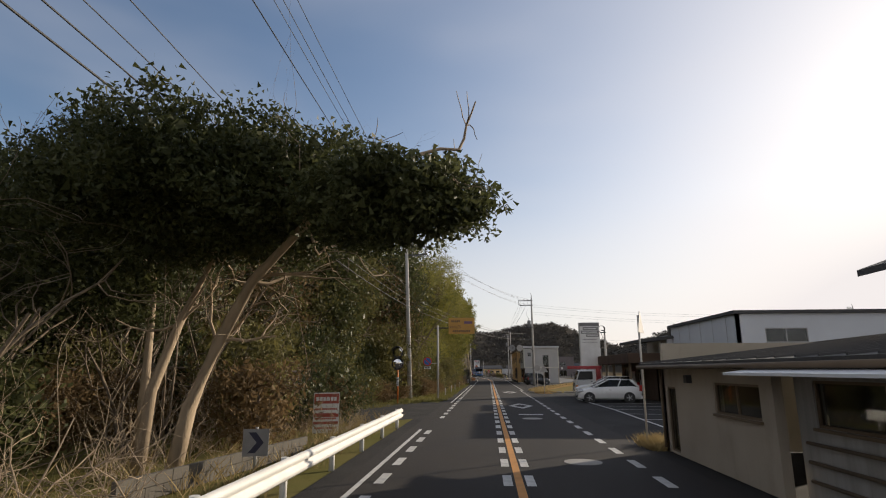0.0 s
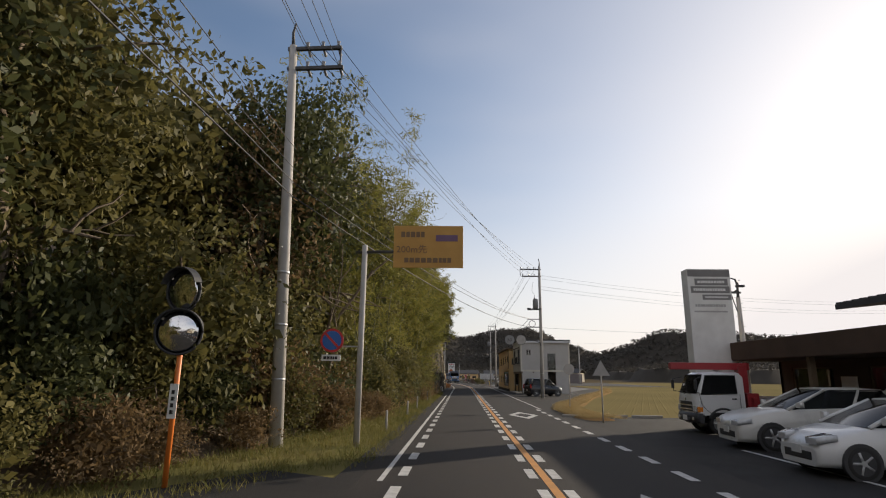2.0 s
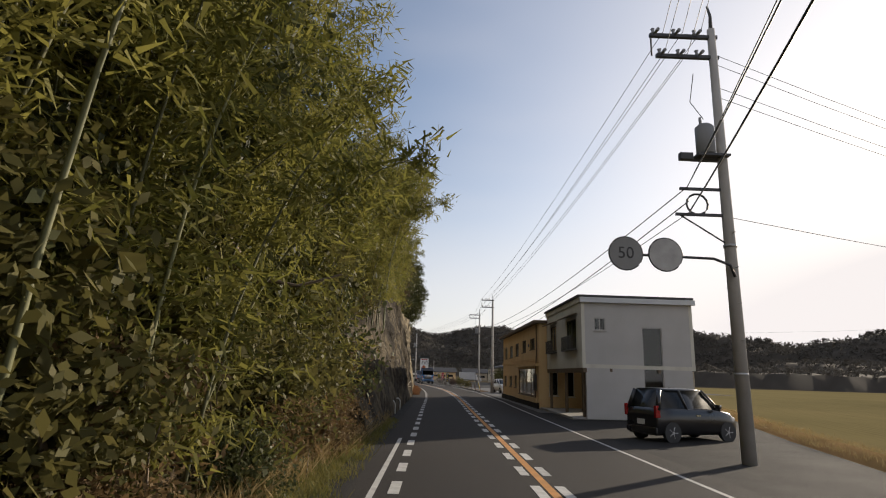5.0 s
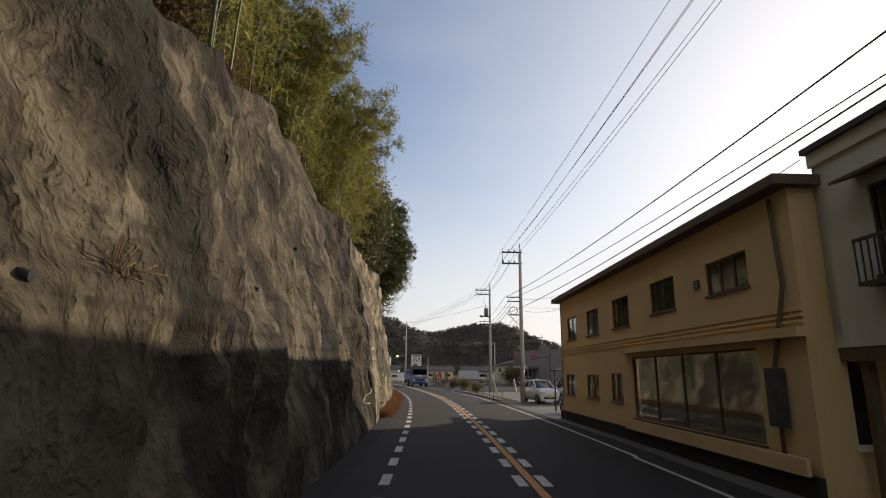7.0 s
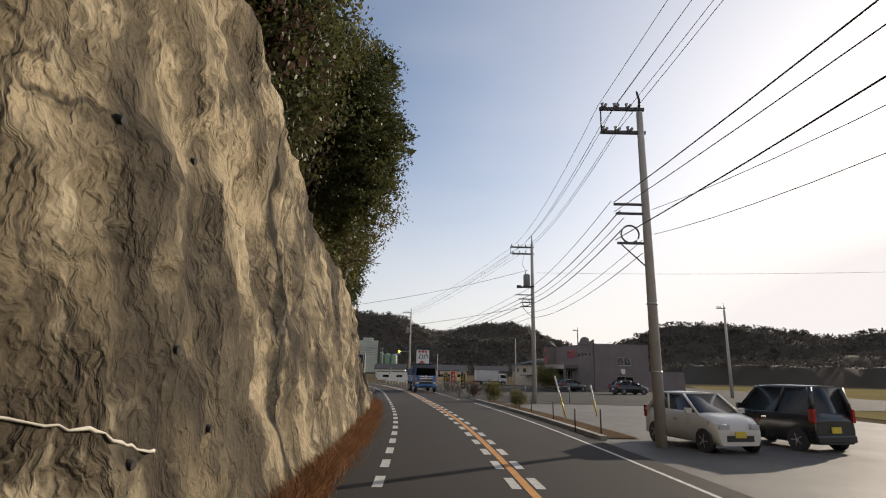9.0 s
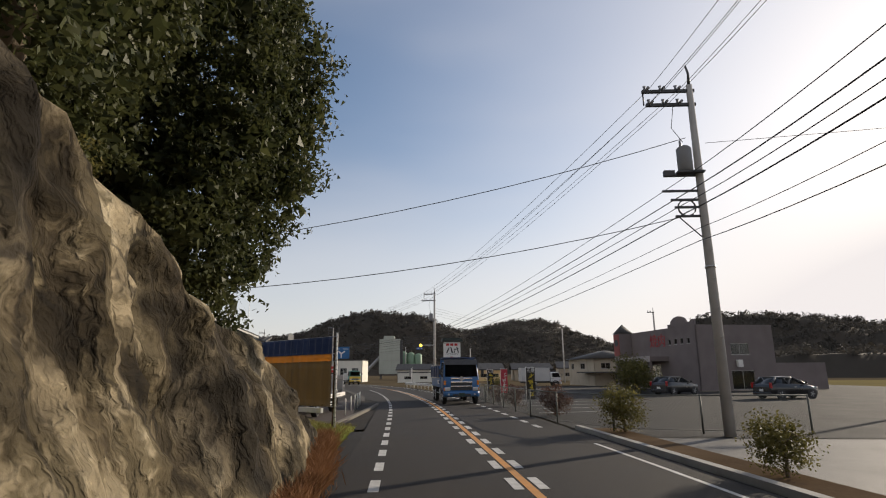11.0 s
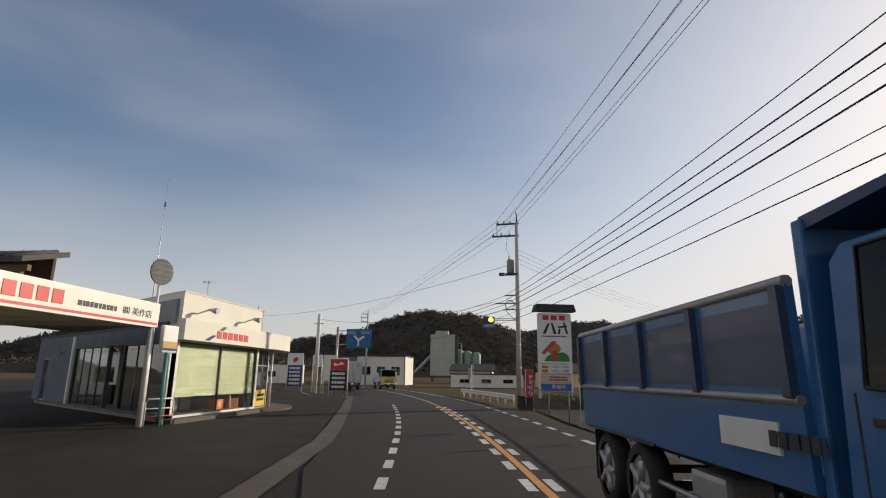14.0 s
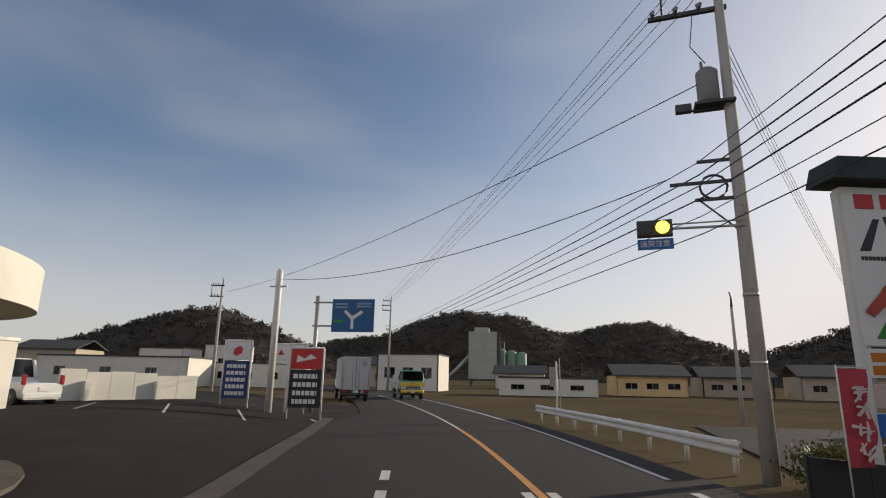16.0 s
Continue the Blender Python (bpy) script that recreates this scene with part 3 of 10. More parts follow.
LIME = mat("lime_white", (0.62, 0.58, 0.5), (0.4, 0.37, 0.31), rough=0.9, scale=4, fine=30, bump=0.3)
jag = random.Random(9)
for w, line in ((0.035, [(107.5, 3.7), (107.7, 3.5), (107.85, 3.25), (108.1, 3.1), (108.33, 2.75), (109.1, 2.84), (109.4, 2.6)]), (0.022, [(108.33, 2.75), (108.28, 2.5), (108.26, 2.1)]),
                (0.03, [(108.35, 2.4), (109.16, 2.33), (109.18, 1.67), (109.42, 1.52), (110.1, 1.46)]), (0.06, [(110.1, 1.46), (110.23, 1.65), (110.9, 1.83)]),
                (0.03, [(110.9, 1.83), (112.0, 1.6), (113.4, 1.2)]), (0.03, [(109.5, 1.38), (109.57, 1.08), (109.37, 0.68)]), (0.035, [(107.2, 1.3), (106.5, 1.06), (106.1, 0.88), (106.8, 0.76)]),
                (0.022, [(107.45, 3.9), (107.7, 3.78), (108.4, 3.6)]), (0.025, [(109.9, 2.83), (109.8, 2.52), (110.9, 2.33)])):
    pts = []
    for (ya, za), (yb, zb) in zip(line, line[1:]):
        n = max(2, int(math.hypot(yb - ya, zb - za) / 0.09))
        pts += [(ya + (yb - ya) * k / n + jag.uniform(-0.022, 0.022), za + (zb - za) * k / n + jag.uniform(-0.022, 0.022), w * jag.uniform(0.5, 1.25)) for k in range(n)]
    tube_pts = [on_face(y, z, 0.004) for y, z, _ in pts]
    part("lime_crack", T(tube_pts, [r * 0.5 for _, _, r in pts], 6), LIME, rock_wall, "white lime-filled crack")
for y, z in ((107.0, 2.38), (109.8, 4.27), (108.0, 1.4), (112.8, 3.85), (114.6, 4.2), (113.6, 2.05), (114.5, 1.3), (112.9, 1.2), (99.0, 4.6), (95.2, 3.1), (90.0, 2.4), (101.0, 2.6)):
    p = on_face(y, z)
    part("weep_hole", T([p + Vector((-0.1, 0, 0.02)), p + Vector((0.035, 0, 0))], [0.05, 0.04], 8), DARK, rock_wall, "dark drain hole")
for y, z in ((91, 2.6), (97.5, 3.4), (104.8, 0.9), (112.5, 0.5)):
    for k in range(14):
        a = on_face(y + jag.uniform(-0.15, 0.15), z + jag.uniform(-0.05, 0.05))
        part("dry_stem", T([a, a + Vector((jag.uniform(0.05, 0.2), jag.uniform(-0.25, 0.25), jag.uniform(-0.05, 0.25)))], [0.006, 0.003], 4), DRY_GRASS, rock_wall)


def slope_z(y, d):
    """Height of the wooded slope, d metres in from its foot."""
    f = min(1.0, max(0.0, (y - 16) / 12))
    g = 0.55 * d if d < 12 else 6.6 + 0.5 * (d - 12)
    return f * g * (0.9 + 0.3 * noise.noise(Vector((y * 0.08, d * 0.1, 1))))


def foot(y):
    """Offset of the slope's foot."""
    return lerp_table(y, [0, 20, 30, 40, 60, 78, 90], [-13, -11, -9.0, -6.6, -5.4, -4.6, -4.4])


bm = bmesh.new()
grid = []
for y in np.arange(8, 90.1, 1.0):
    row = []
    for d in (0, 0.5, 1, 2, 3, 4.5, 6, 8, 10, 13, 17, 22, 30, 40):
        p = on_road(y, foot(y) - d, slope_z(y, d) - 0.03 + 0.12 * noise.noise(Vector((y, d, 0))) * (d > 0))
        row.append(bm.verts.new(p))
    grid.append(row)
for a, b in zip(grid, grid[1:]):
    for k in range(len(a) - 1):
        bm.faces.new((a[k], a[k + 1], b[k + 1], b[k])).smooth = True
slope = tagged(mesh_ob("wooded_slope", bm, LITTER), "steep slope of brown leaf litter under the trees", "slope", kind="structure")

# ---- far hills ----
HILLS = [(105, 1036, 58, 110, 90), (-51, 916, 32, 55, 70), (-142, 914, 34, 62, 70), (-300, 620, 53, 100, 70), (-420, 700, 40, 90, 90), (60, 960, 38, 420, 110),
         (260, 640, 50, 120, 70), (420, 520, 50, 130, 80), (250, 420, 14, 110, 45), (560, 300, 30, 140, 80), (-620, 520, 40, 160, 120), (700, 700, 46, 250, 120), (-250, 930, 36, 200, 90),
         (150, 300, 8, 60, 26), (270, 262, 9, 90, 30), (400, 250, 9, 90, 40)]


def hill_z(x, y):
    z = sum(a * math.exp(-((x - x0) / sx) ** 2 - ((y - y0) / sy) ** 2) for x0, y0, a, sx, sy in HILLS)
    f = min(1.0, z / 26)
    cell = noise.voronoi(Vector((x / 9, y / 9, 0)))[0][0]
    top = z - 2 + f * (6.0 * noise.fractal(Vector((x / 45, y / 45, 0)), 0.8, 2, 5) + 3.0 * (0.5 - cell))
    return max(top, 6.0 + 2.5 * (0.5 - cell)) if z > 2.6 else top


bm = bmesh.new()
xs, ys = np.arange(-800, 900, 5.0), np.arange(222, 1150, 7.0)
vs = [[bm.verts.new((x, y, hill_z(x, y))) for x in xs] for y in ys]
for j in range(len(ys) - 1):
    for i in range(len(xs) - 1):
        q = (vs[j][i], vs[j][i + 1], vs[j + 1][i + 1], vs[j + 1][i])
        if max(v.co.z for v in q) > -1.2:
            bm.faces.new(q)
bmesh.ops.delete(bm, geom=[v for v in bm.verts if not v.link_faces], context="VERTS")
tagged(mesh_ob("far_hills", bm, WOODS, smooth=True), "low wooded hills along the valley, dark against the sky", "hills", kind="stuff")

# crowns of the far woods, as uneven tufts over the hills
rg = np.random.default_rng(11)
pts = []
while len(pts) < 27000:
    x, y = rg.uniform(-560, 760), rg.uniform(225, 1080)
    if abs(x) > 0.85 * y + 120:
        continue
    z = hill_z(x, y)
    if z > 3.2:
        pts.append((x, y, z))
pts = np.array(pts)
k = len(pts)
per = 15
size = rg.uniform(0.75, 1.25, (k, 1, 1)) * np.clip(pts[:, 1] / 420, 0.75, 1.6)[:, None, None]
c = rg.normal(size=(k, per, 3))
c *= rg.uniform(0.55, 1.0, (k, per, 1)) / np.linalg.norm(c, axis=2)[:, :, None]
c = c * np.array([2.1, 2.1, 2.4]) * size + pts[:, None, :] + np.array([0, 0, 0.9])
e1, e2 = rg.normal(size=(2, k, per, 3))
v = np.stack([c + e1 * 0.55 * size, c + e2 * 0.55 * size, c - (e1 + e2) * 0.4 * size], 2)
me = bpy.data.meshes.new("far_woods")
me.from_pydata(v.reshape(-1, 3).tolist(), [], np.arange(k * per * 3).reshape(-1, 3).tolist())
me.materials.append(leaf_mat("far_crown", (0.06, 0.056, 0.05), (0.1, 0.09, 0.075), 0.12, 0.9))
tagged(new("far_woods", me), "dark bare and evergreen treetops over the hills", "woods", kind="stuff")

# straw-coloured field and its bank beside the side road
field = sheet("field", [(6.2, 53.4), (60, 53), (200, 60), (200, 240), (60, 240), (23.5, 150), (22.5, 116), (17.6, 97.5), (7.6, 67)], -0.06, FIELD, "wide flat stubble field, straw and olive", "field")
bm = bmesh.new()
path = [(5.4, 50.2), (4.9, 53.5), (5.0, 57), (5.9, 62), (7.6, 67), (11.8, 80.5), (17.8, 97.5), (22.6, 116)]
rows = []
for i in range(57):
    t = i / 56 * (len(path) - 1)
    k = min(int(t), len(path) - 2)
    p = Vector(path[k]).lerp(Vector(path[k + 1]), t - k)
    d = (Vector(path[k + 1]) - Vector(path[k])).normalized()
    nrm = Vector((d.y, -d.x))
    w = 1.0 + 0.25 * noise.noise(Vector((t, 0, 0)))
    lift = min(1.0, i / 5)
    rows.append([bm.verts.new((p.x + nrm.x * a * w, p.y + nrm.y * a * w, (z + 0.06 if z <= 0 else z * lift - 0.06 * (1 - lift)) + 0.06 * noise.noise(Vector((t * 3, a, 0))) * (z > 0) * lift - (0.06 if z <= 0 else 0))) for a, z in ((-0.35, -0.05), (0.05, 0.1), (0.4, 0.17), (0.8, 0.1), (1.3, -0.1))])
for a, b in zip(rows, rows[1:]):
    for k in range(4):
        bm.faces.new((a[k], a[k + 1], b[k + 1], b[k])).smooth = True
tagged(mesh_ob("grass_bank", bm, DRY_GRASS), "low bank of dry straw-coloured grass edging the field", "bank", kind="structure")

# stubble rows
bm = bmesh.new()
d = Vector((10.2, 30.5, 0)).normalized()
n_ = Vector((d.y, -d.x, 0))
for r in range(60):
    o = Vector((8.6, 66.0, 0)) + n_ * (0.9 + 0.45 * r)
    prev = None
    for k in range(41):
        p = o + d * (-14 + 2.6 * k)
        w, h = 0.13 + 0.04 * noise.noise(p * 1.3), -0.012 + 0.02 * noise.noise(p * 2.1 + Vector((5, 0, 0)))
        ring = [bm.verts.new(p - n_ * w + Vector((0, 0, -0.07))), bm.verts.new(p + Vector((0, 0, h - 0.04))), bm.verts.new(p + n_ * w + Vector((0, 0, -0.07)))]
        if prev and p.y > 54:
            for j in (0, 1):
                bm.faces.new((prev[j], prev[j + 1], ring[j + 1], ring[j]))
        prev = ring
bmesh.ops.delete(bm, geom=[v for v in bm.verts if not v.link_faces], context="VERTS")
tagged(mesh_ob("stubble_rows", bm, FIELD), "rows of olive stubble across the field", "stubble", kind="stuff")

# green verge between the end of the cutting and the yard
GREEN_VERGE = mat("green_verge", (0.12, 0.16, 0.03), (0.19, 0.18, 0.05), rough=0.95, scale=0.8, fine=25, bump=0.6, spec=0.0)
bm = bmesh.new()
rows = []
for y in np.arange(142, 152.6, 1.0):
    rows.append([bm.verts.new(on_road(y, -3.72 - d, z + 0.05 * noise.noise(Vector((y, d, 3))))) for d, z in ((0, -0.03), (0.7, 0.06), (1.6, 0.16), (3.0, 0.3), (5.5, 0.45))])
for a, b in zip(rows, rows[1:]):
    for k in range(4):
        bm.faces.new((a[k], a[k + 1], b[k + 1], b[k])).smooth = True
tagged(mesh_ob("grass_verge", bm, GREEN_VERGE), "low green grass bank at the end of the rock", "bank", kind="structure")

# ---- plants ----
LEAF_DARK = leaf_mat("evergreen_leaf", (0.034, 0.043, 0.017), (0.1, 0.105, 0.04), 0.35, 0.5)
LEAF_OLIVE = leaf_mat("olive_leaf", (0.058, 0.06, 0.02), (0.17, 0.148, 0.05), 0.4, 0.6)
LEAF_BROWN = leaf_mat("withered_leaf", (0.09, 0.06, 0.03), (0.23, 0.155, 0.075), 0.35, 0.75)
LEAF_BAMBOO = leaf_mat("bamboo_leaf", (0.075, 0.085, 0.018), (0.28, 0.255, 0.065), 0.5, 0.6)
LEAF_RED = leaf_mat("reddish_leaf", (0.07, 0.035, 0.03), (0.14, 0.085, 0.06), 0.35, 0.7)
BARK = mat("grey_bark", (0.2, 0.155, 0.11), (0.11, 0.085, 0.06), rough=0.95, scale=3, fine=30, bump=0.7, stretch=(1, 1, 0.3))
PALE_BARK = mat("pale_bark", (0.4, 0.31, 0.21), (0.25, 0.19, 0.13), rough=0.9, scale=3, fine=30, bump=0.6, stretch=(1, 1, 0.3))
CULM = mat("bamboo_culm", (0.17, 0.165, 0.075), (0.08, 0.085, 0.035), rough=0.6, scale=1.5, fine=8, bump=0.1, random=0.5)
STRAW = leaf_mat("straw_blade", (0.24, 0.17, 0.075), (0.4, 0.31, 0.15), 0.25, 0.8)
BLADE = leaf_mat("grass_blade", (0.07, 0.09, 0.02), (0.22, 0.19, 0.06), 0.3, 0.7)
rng = np.random.default_rng(5)


def leaf_faces(pts, length, width, droop=0.0, along=None, three=False):
    """Rhombic leaves at the points, each at a turn of its own: vertices and faces."""
    n = len(pts)
    d = rng.normal(size=(n, 3))
    d[:, 2] -= droop
    if along is not None:
        d = d * 0.45 + along
    d /= np.linalg.norm(d, axis=1)[:, None]
    s = np.cross(d, rng.normal(size=(n, 3)))
    s /= np.linalg.norm(s, axis=1)[:, None] + 1e-9
    k = rng.uniform(0.65, 1.3, (n, 1))
    a, b = d * length * k / 2, s * width * k / 2
    if three:
        return np.stack([pts - a + b, pts + a, pts - a - b], 1).reshape(-1, 3), np.arange(3 * n).reshape(-1, 3)
    v = np.stack([pts - a, pts + b - a * 0.1, pts + a, pts - b - a * 0.1], 1).reshape(-1, 3)
    return v, np.arange(4 * n).reshape(-1, 4)


def leaf_mesh(name, v, f, material):
    me = bpy.data.meshes.new(name)
    me.vertices.add(len(v))
    me.vertices.foreach_set("co", v.astype(np.float32).ravel())
    me.loops.add(f.size)
    me.loops.foreach_set("vertex_index", f.astype(np.int32).ravel())
    me.polygons.add(len(f))
    me.polygons.foreach_set("loop_start", np.arange(0, f.size, f.shape[1], dtype=np.int32))
    me.materials.append(material)
    me.update(calc_edges=True)
    return me


def crown_points(n_clumps, per, centre, radii, clump, hollow=0.45, flat=0.0):
    """Points in clumps that fill an uneven ellipsoid, thicker towards its skin."""
    c = rng.normal(size=(n_clumps, 3))
    c /= np.linalg.norm(c, axis=1)[:, None]
    r = rng.uniform(hollow, 1.0, (n_clumps, 1)) ** 0.7
    bumpy = np.array([[1 + 0.28 * noise.noise(Vector(q * 2.3) + Vector(centre))] for q in c])
    c = c * r * bumpy * np.array(radii)
    size = clump * rng.uniform(0.6, 1.4, (n_clumps, 1))
    q = rng.normal(size=(n_clumps * per, 3))
    q *= (rng.uniform(0, 1, (len(q), 1)) ** 0.45 / np.linalg.norm(q, axis=1)[:, None])
    p = np.repeat(c, per, 0) + q * 1.75 * np.repeat(size, per, 0) * np.array([1, 1, 0.65])
    return p + np.array(centre)


def limb(bm, p, d, length, r, depth, wander=0.25, n=6, tips=None):
    """A branch that tapers, wanders and forks."""
    pts, rad = [p.copy()], [r]
    steps = 4
    for k in range(steps):
        d = (d + Vector(rng.normal(size=3)) * wander).normalized()
        p = p + d * length / steps
        pts.append(p.copy())
        rad.append(r * (1 - 0.55 * (k + 1) / steps))
    tube(bm, pts, rad, max(3, n), cap=False)
    if tips is not None:
        tips.append(p.copy())
    if depth:
        for k in range(2 if depth > 1 else 3):
            q = pts[rng.integers(2, len(pts))]
            limb(bm, q, (d + Vector(rng.normal(size=3)) * 0.75 + Vector((0, 0, 0.12))).normalized(), length * rng.uniform(0.55, 0.8), r * 0.5, depth - 1, wander, n - 1, tips)


def join_leaves(groups):
    """Several sets of leaves as one: vertices and faces."""
    vs, fs, base = [], [], 0
    for v, f in groups:
        vs.append(v)
        fs.append(f + base)
        base += len(v)
    return np.concatenate(vs), np.concatenate(fs)


def crown_leaves(n_clumps, per, centre, radii, lsize, lwidth, clump, droop=0.0, hollow=0.45, fill=0.66, three=False):
    """Small leaves in clumps near the skin, and larger sprays that close the crown inside."""
    small = leaf_faces(crown_points(n_clumps, per, centre, radii, clump, hollow), lsize, lwidth, droop, three=three)
    inner = leaf_faces(crown_points(int(n_clumps * 0.8), 5, centre, [fill * r for r in radii], clump, 0.2), lsize * 1.9, lwidth * 2.2, droop, three=three)
    return join_leaves([small, inner])


def make_tree(name, label, h, spread, leaf, n_clumps, per, lsize, lwidth, low=0.3, bark=None, clump=0.45, droop=0.0, category="tree", limbs=5):
    tree = thing(name, label=label, category=category, group="trees on the slope")
    bm = bmesh.new()
    r = 0.012 * h + 0.03
    top = Vector((rng.normal() * 0.3, rng.normal() * 0.3, h * 0.8))
    pts = [Vector((0, 0, -0.6)), Vector((rng.normal() * 0.1, rng.normal() * 0.1, h * 0.25)), Vector((rng.normal() * 0.25, rng.normal() * 0.25, h * 0.55)), top]
    tube(bm, pts, [r * 1.25, r, r * 0.7, r * 0.25], 7)
    for k in range(limbs):
        a = 2.4 * k
        z = h * (low + 0.55 * k / limbs)
        limb(bm, Vector((0, 0, z)), Vector((math.cos(a), math.sin(a), 0.5)), spread * 0.8, r * 0.45, 1, n=3)
    part("trunk", bm, bark or BARK, tree)
    cz, rz_ = h * (low + 1) / 2, h * (1 - low) / 2
    v, f = crown_leaves(n_clumps, per, (0, 0, cz), (spread, spread, rz_), lsize, lwidth, clump, droop)
    ob = new("crown", leaf_mesh("crown", v, f, leaf))
    ob.parent = tree
    return tree


def make_bamboo(h, culms, spread, lean_out=0.1, sprays=30, low=0.25, size=0.27):
    """A clump of bamboo: arching culms with drooping feathery sprays."""
    clump = thing("bamboo", label="tall feathery yellow-green bamboo clump on the slope", category="bamboo", group="bamboo on the slope")
    groups = []
    for c in range(culms):
        x0, y0 = rng.normal(size=2) * spread
        hh = h * rng.uniform(0.72, 1.1)
        lean = np.array([rng.normal() * 0.1 + lean_out, rng.normal() * 0.12])
        pts = []
        for k in range(9):
            u = k / 8
            pts.append(Vector((x0 + lean[0] * hh * u**2.2, y0 + lean[1] * hh * u**2.2, -0.5 + (hh + 0.5) * u - (0.05 + 0.25 * abs(lean[0])) * hh * u**5)))
        bm = bmesh.new()
        tube(bm, pts, [0.034 * (1 - 0.85 * k / 8) + 0.004 for k in range(9)], 5, cap=False)
        part("culm", bm, CULM, clump)
        for k in range(sprays):
            u = rng.uniform(low, 1.0) ** 0.9
            i = min(int(u * 8), 7)
            p = np.array(pts[i].lerp(pts[i + 1], u * 8 - i))
            a = rng.uniform(0, 6.28)
            out = np.array([math.cos(a), math.sin(a), 0.4])
            ln = rng.uniform(0.6, 1.5) * (1.25 - 0.6 * u)
            t = rng.uniform(0.1, 1, (30, 1))
            q = p + out * ln * t + np.array([0, 0, -0.55]) * t**2 * ln + rng.normal(size=(30, 3)) * 0.14
            groups.append(leaf_faces(q, size, 0.05, 0.9, along=out * 0.5, three=True))
    v, f = join_leaves(groups)
    ob = new("foliage", leaf_mesh("foliage", v, f, LEAF_BAMBOO))
    ob.parent = clump
    return clump


def make_bare(name, label, h, n, bark, depth=3, r=0.05, spread=0.5):
    bush = thing(name, label=label, category="shrub", group="bare shrubs")
    bm = bmesh.new()
    for k in range(n):
        a = rng.uniform(0, 6.28)
        d = Vector((math.cos(a) * spread, math.sin(a) * spread, 1)).normalized()
        limb(bm, Vector((rng.normal() * 0.25, rng.normal() * 0.25, -0.1)), d, h * rng.uniform(0.4, 0.65), r * rng.uniform(0.6, 1.1), depth, 0.22, 5)
    part("twig_mass", bm, bark, bush)
    return bush


protos = [
    make_tree("tree", "dark glossy evergreen tree with a dense uneven crown", 9, 2.3, LEAF_DARK, 230, 25, 0.18, 0.095, 0.14),
    make_tree("tree", "olive-green broadleaf tree crowded on the slope", 11, 2.4, LEAF_OLIVE, 240, 25, 0.175, 0.09, 0.16),
    make_tree("tree", "dull green evergreen tree among bamboo", 8, 2.1, LEAF_DARK, 210, 25, 0.175, 0.095, 0.08),
    make_tree("tree", "half-withered brown and green broadleaf tree", 7, 2.2, LEAF_BROWN, 160, 24, 0.18, 0.08, 0.1),
]
# those that stand deeper in the wood carry fewer, larger leaf sprays
behind = [
    make_tree("tree", "dark evergreen tree deep in the wood", 9, 2.6, LEAF_DARK, 150, 11, 0.34, 0.18, 0.12, limbs=3),
    make_tree("tree", "olive-green tree deep in the wood", 11, 2.7, LEAF_OLIVE, 160, 11, 0.33, 0.17, 0.14, limbs=3),
]
bushes = [
    make_tree("shrub", "low evergreen shrub with glossy leaves at the wood's edge", 2.6, 1.4, LEAF_DARK, 100, 26, 0.13, 0.072, 0.0, clump=0.27, category="shrub", limbs=2),
    make_tree("shrub", "tangled brown undergrowth shrub at the wood's edge", 2.2, 1.4, LEAF_BROWN, 95, 24, 0.14, 0.06, 0.0, clump=0.26, category="shrub", limbs=2),
    make_tree("shrub", "olive undergrowth shrub at the wood's edge", 3.4, 1.5, LEAF_OLIVE, 115, 25, 0.14, 0.072, 0.0, clump=0.28, category="shrub", limbs=2),
]
bamboos = [make_bamboo(12, 4, 0.5), make_bamboo(14, 5, 0.6), make_bamboo(10, 4, 0.5)]
arching = [make_bamboo(9.5, 5, 0.7, 0.3, 40, 0.12, 0.3), make_bamboo(8.0, 5, 0.8, 0.36, 40, 0.1, 0.3)]
bare = [make_bare("bare_shrub", "leafless thicket of thin pale twigs", 2.6, 9, PALE_BARK, 2, 0.018, 0.55),
        make_bare("bare_tree", "leafless young tree with fine brown twigs", 6.5, 4, BARK, 3, 0.06, 0.35)]
used = set()


def plant(proto, x, y, z, rz=None, s=1.0, sz=None, tilt=0.0):
    """Sets a plant down: the first time the pattern itself, later a copy."""
    rz = rng.uniform(0, 360) if rz is None else rz
    m = pose(x, y, z, tilt * rng.normal(), tilt * rng.normal(), rz)
    ob = proto if proto.name not in used else copy_thing(proto, m)
    used.add(proto.name)
    ob.matrix_basis = m @ Matrix.Diagonal((s, s, sz or s, 1))
    return ob


# the wood on the slope: undergrowth at its foot, trees and bamboo above
def tree_top(y):
    return lerp_table(y, [14, 22, 30, 40, 55, 70, 90], [7, 10, 12, 13, 14.5, 16.5, 19])


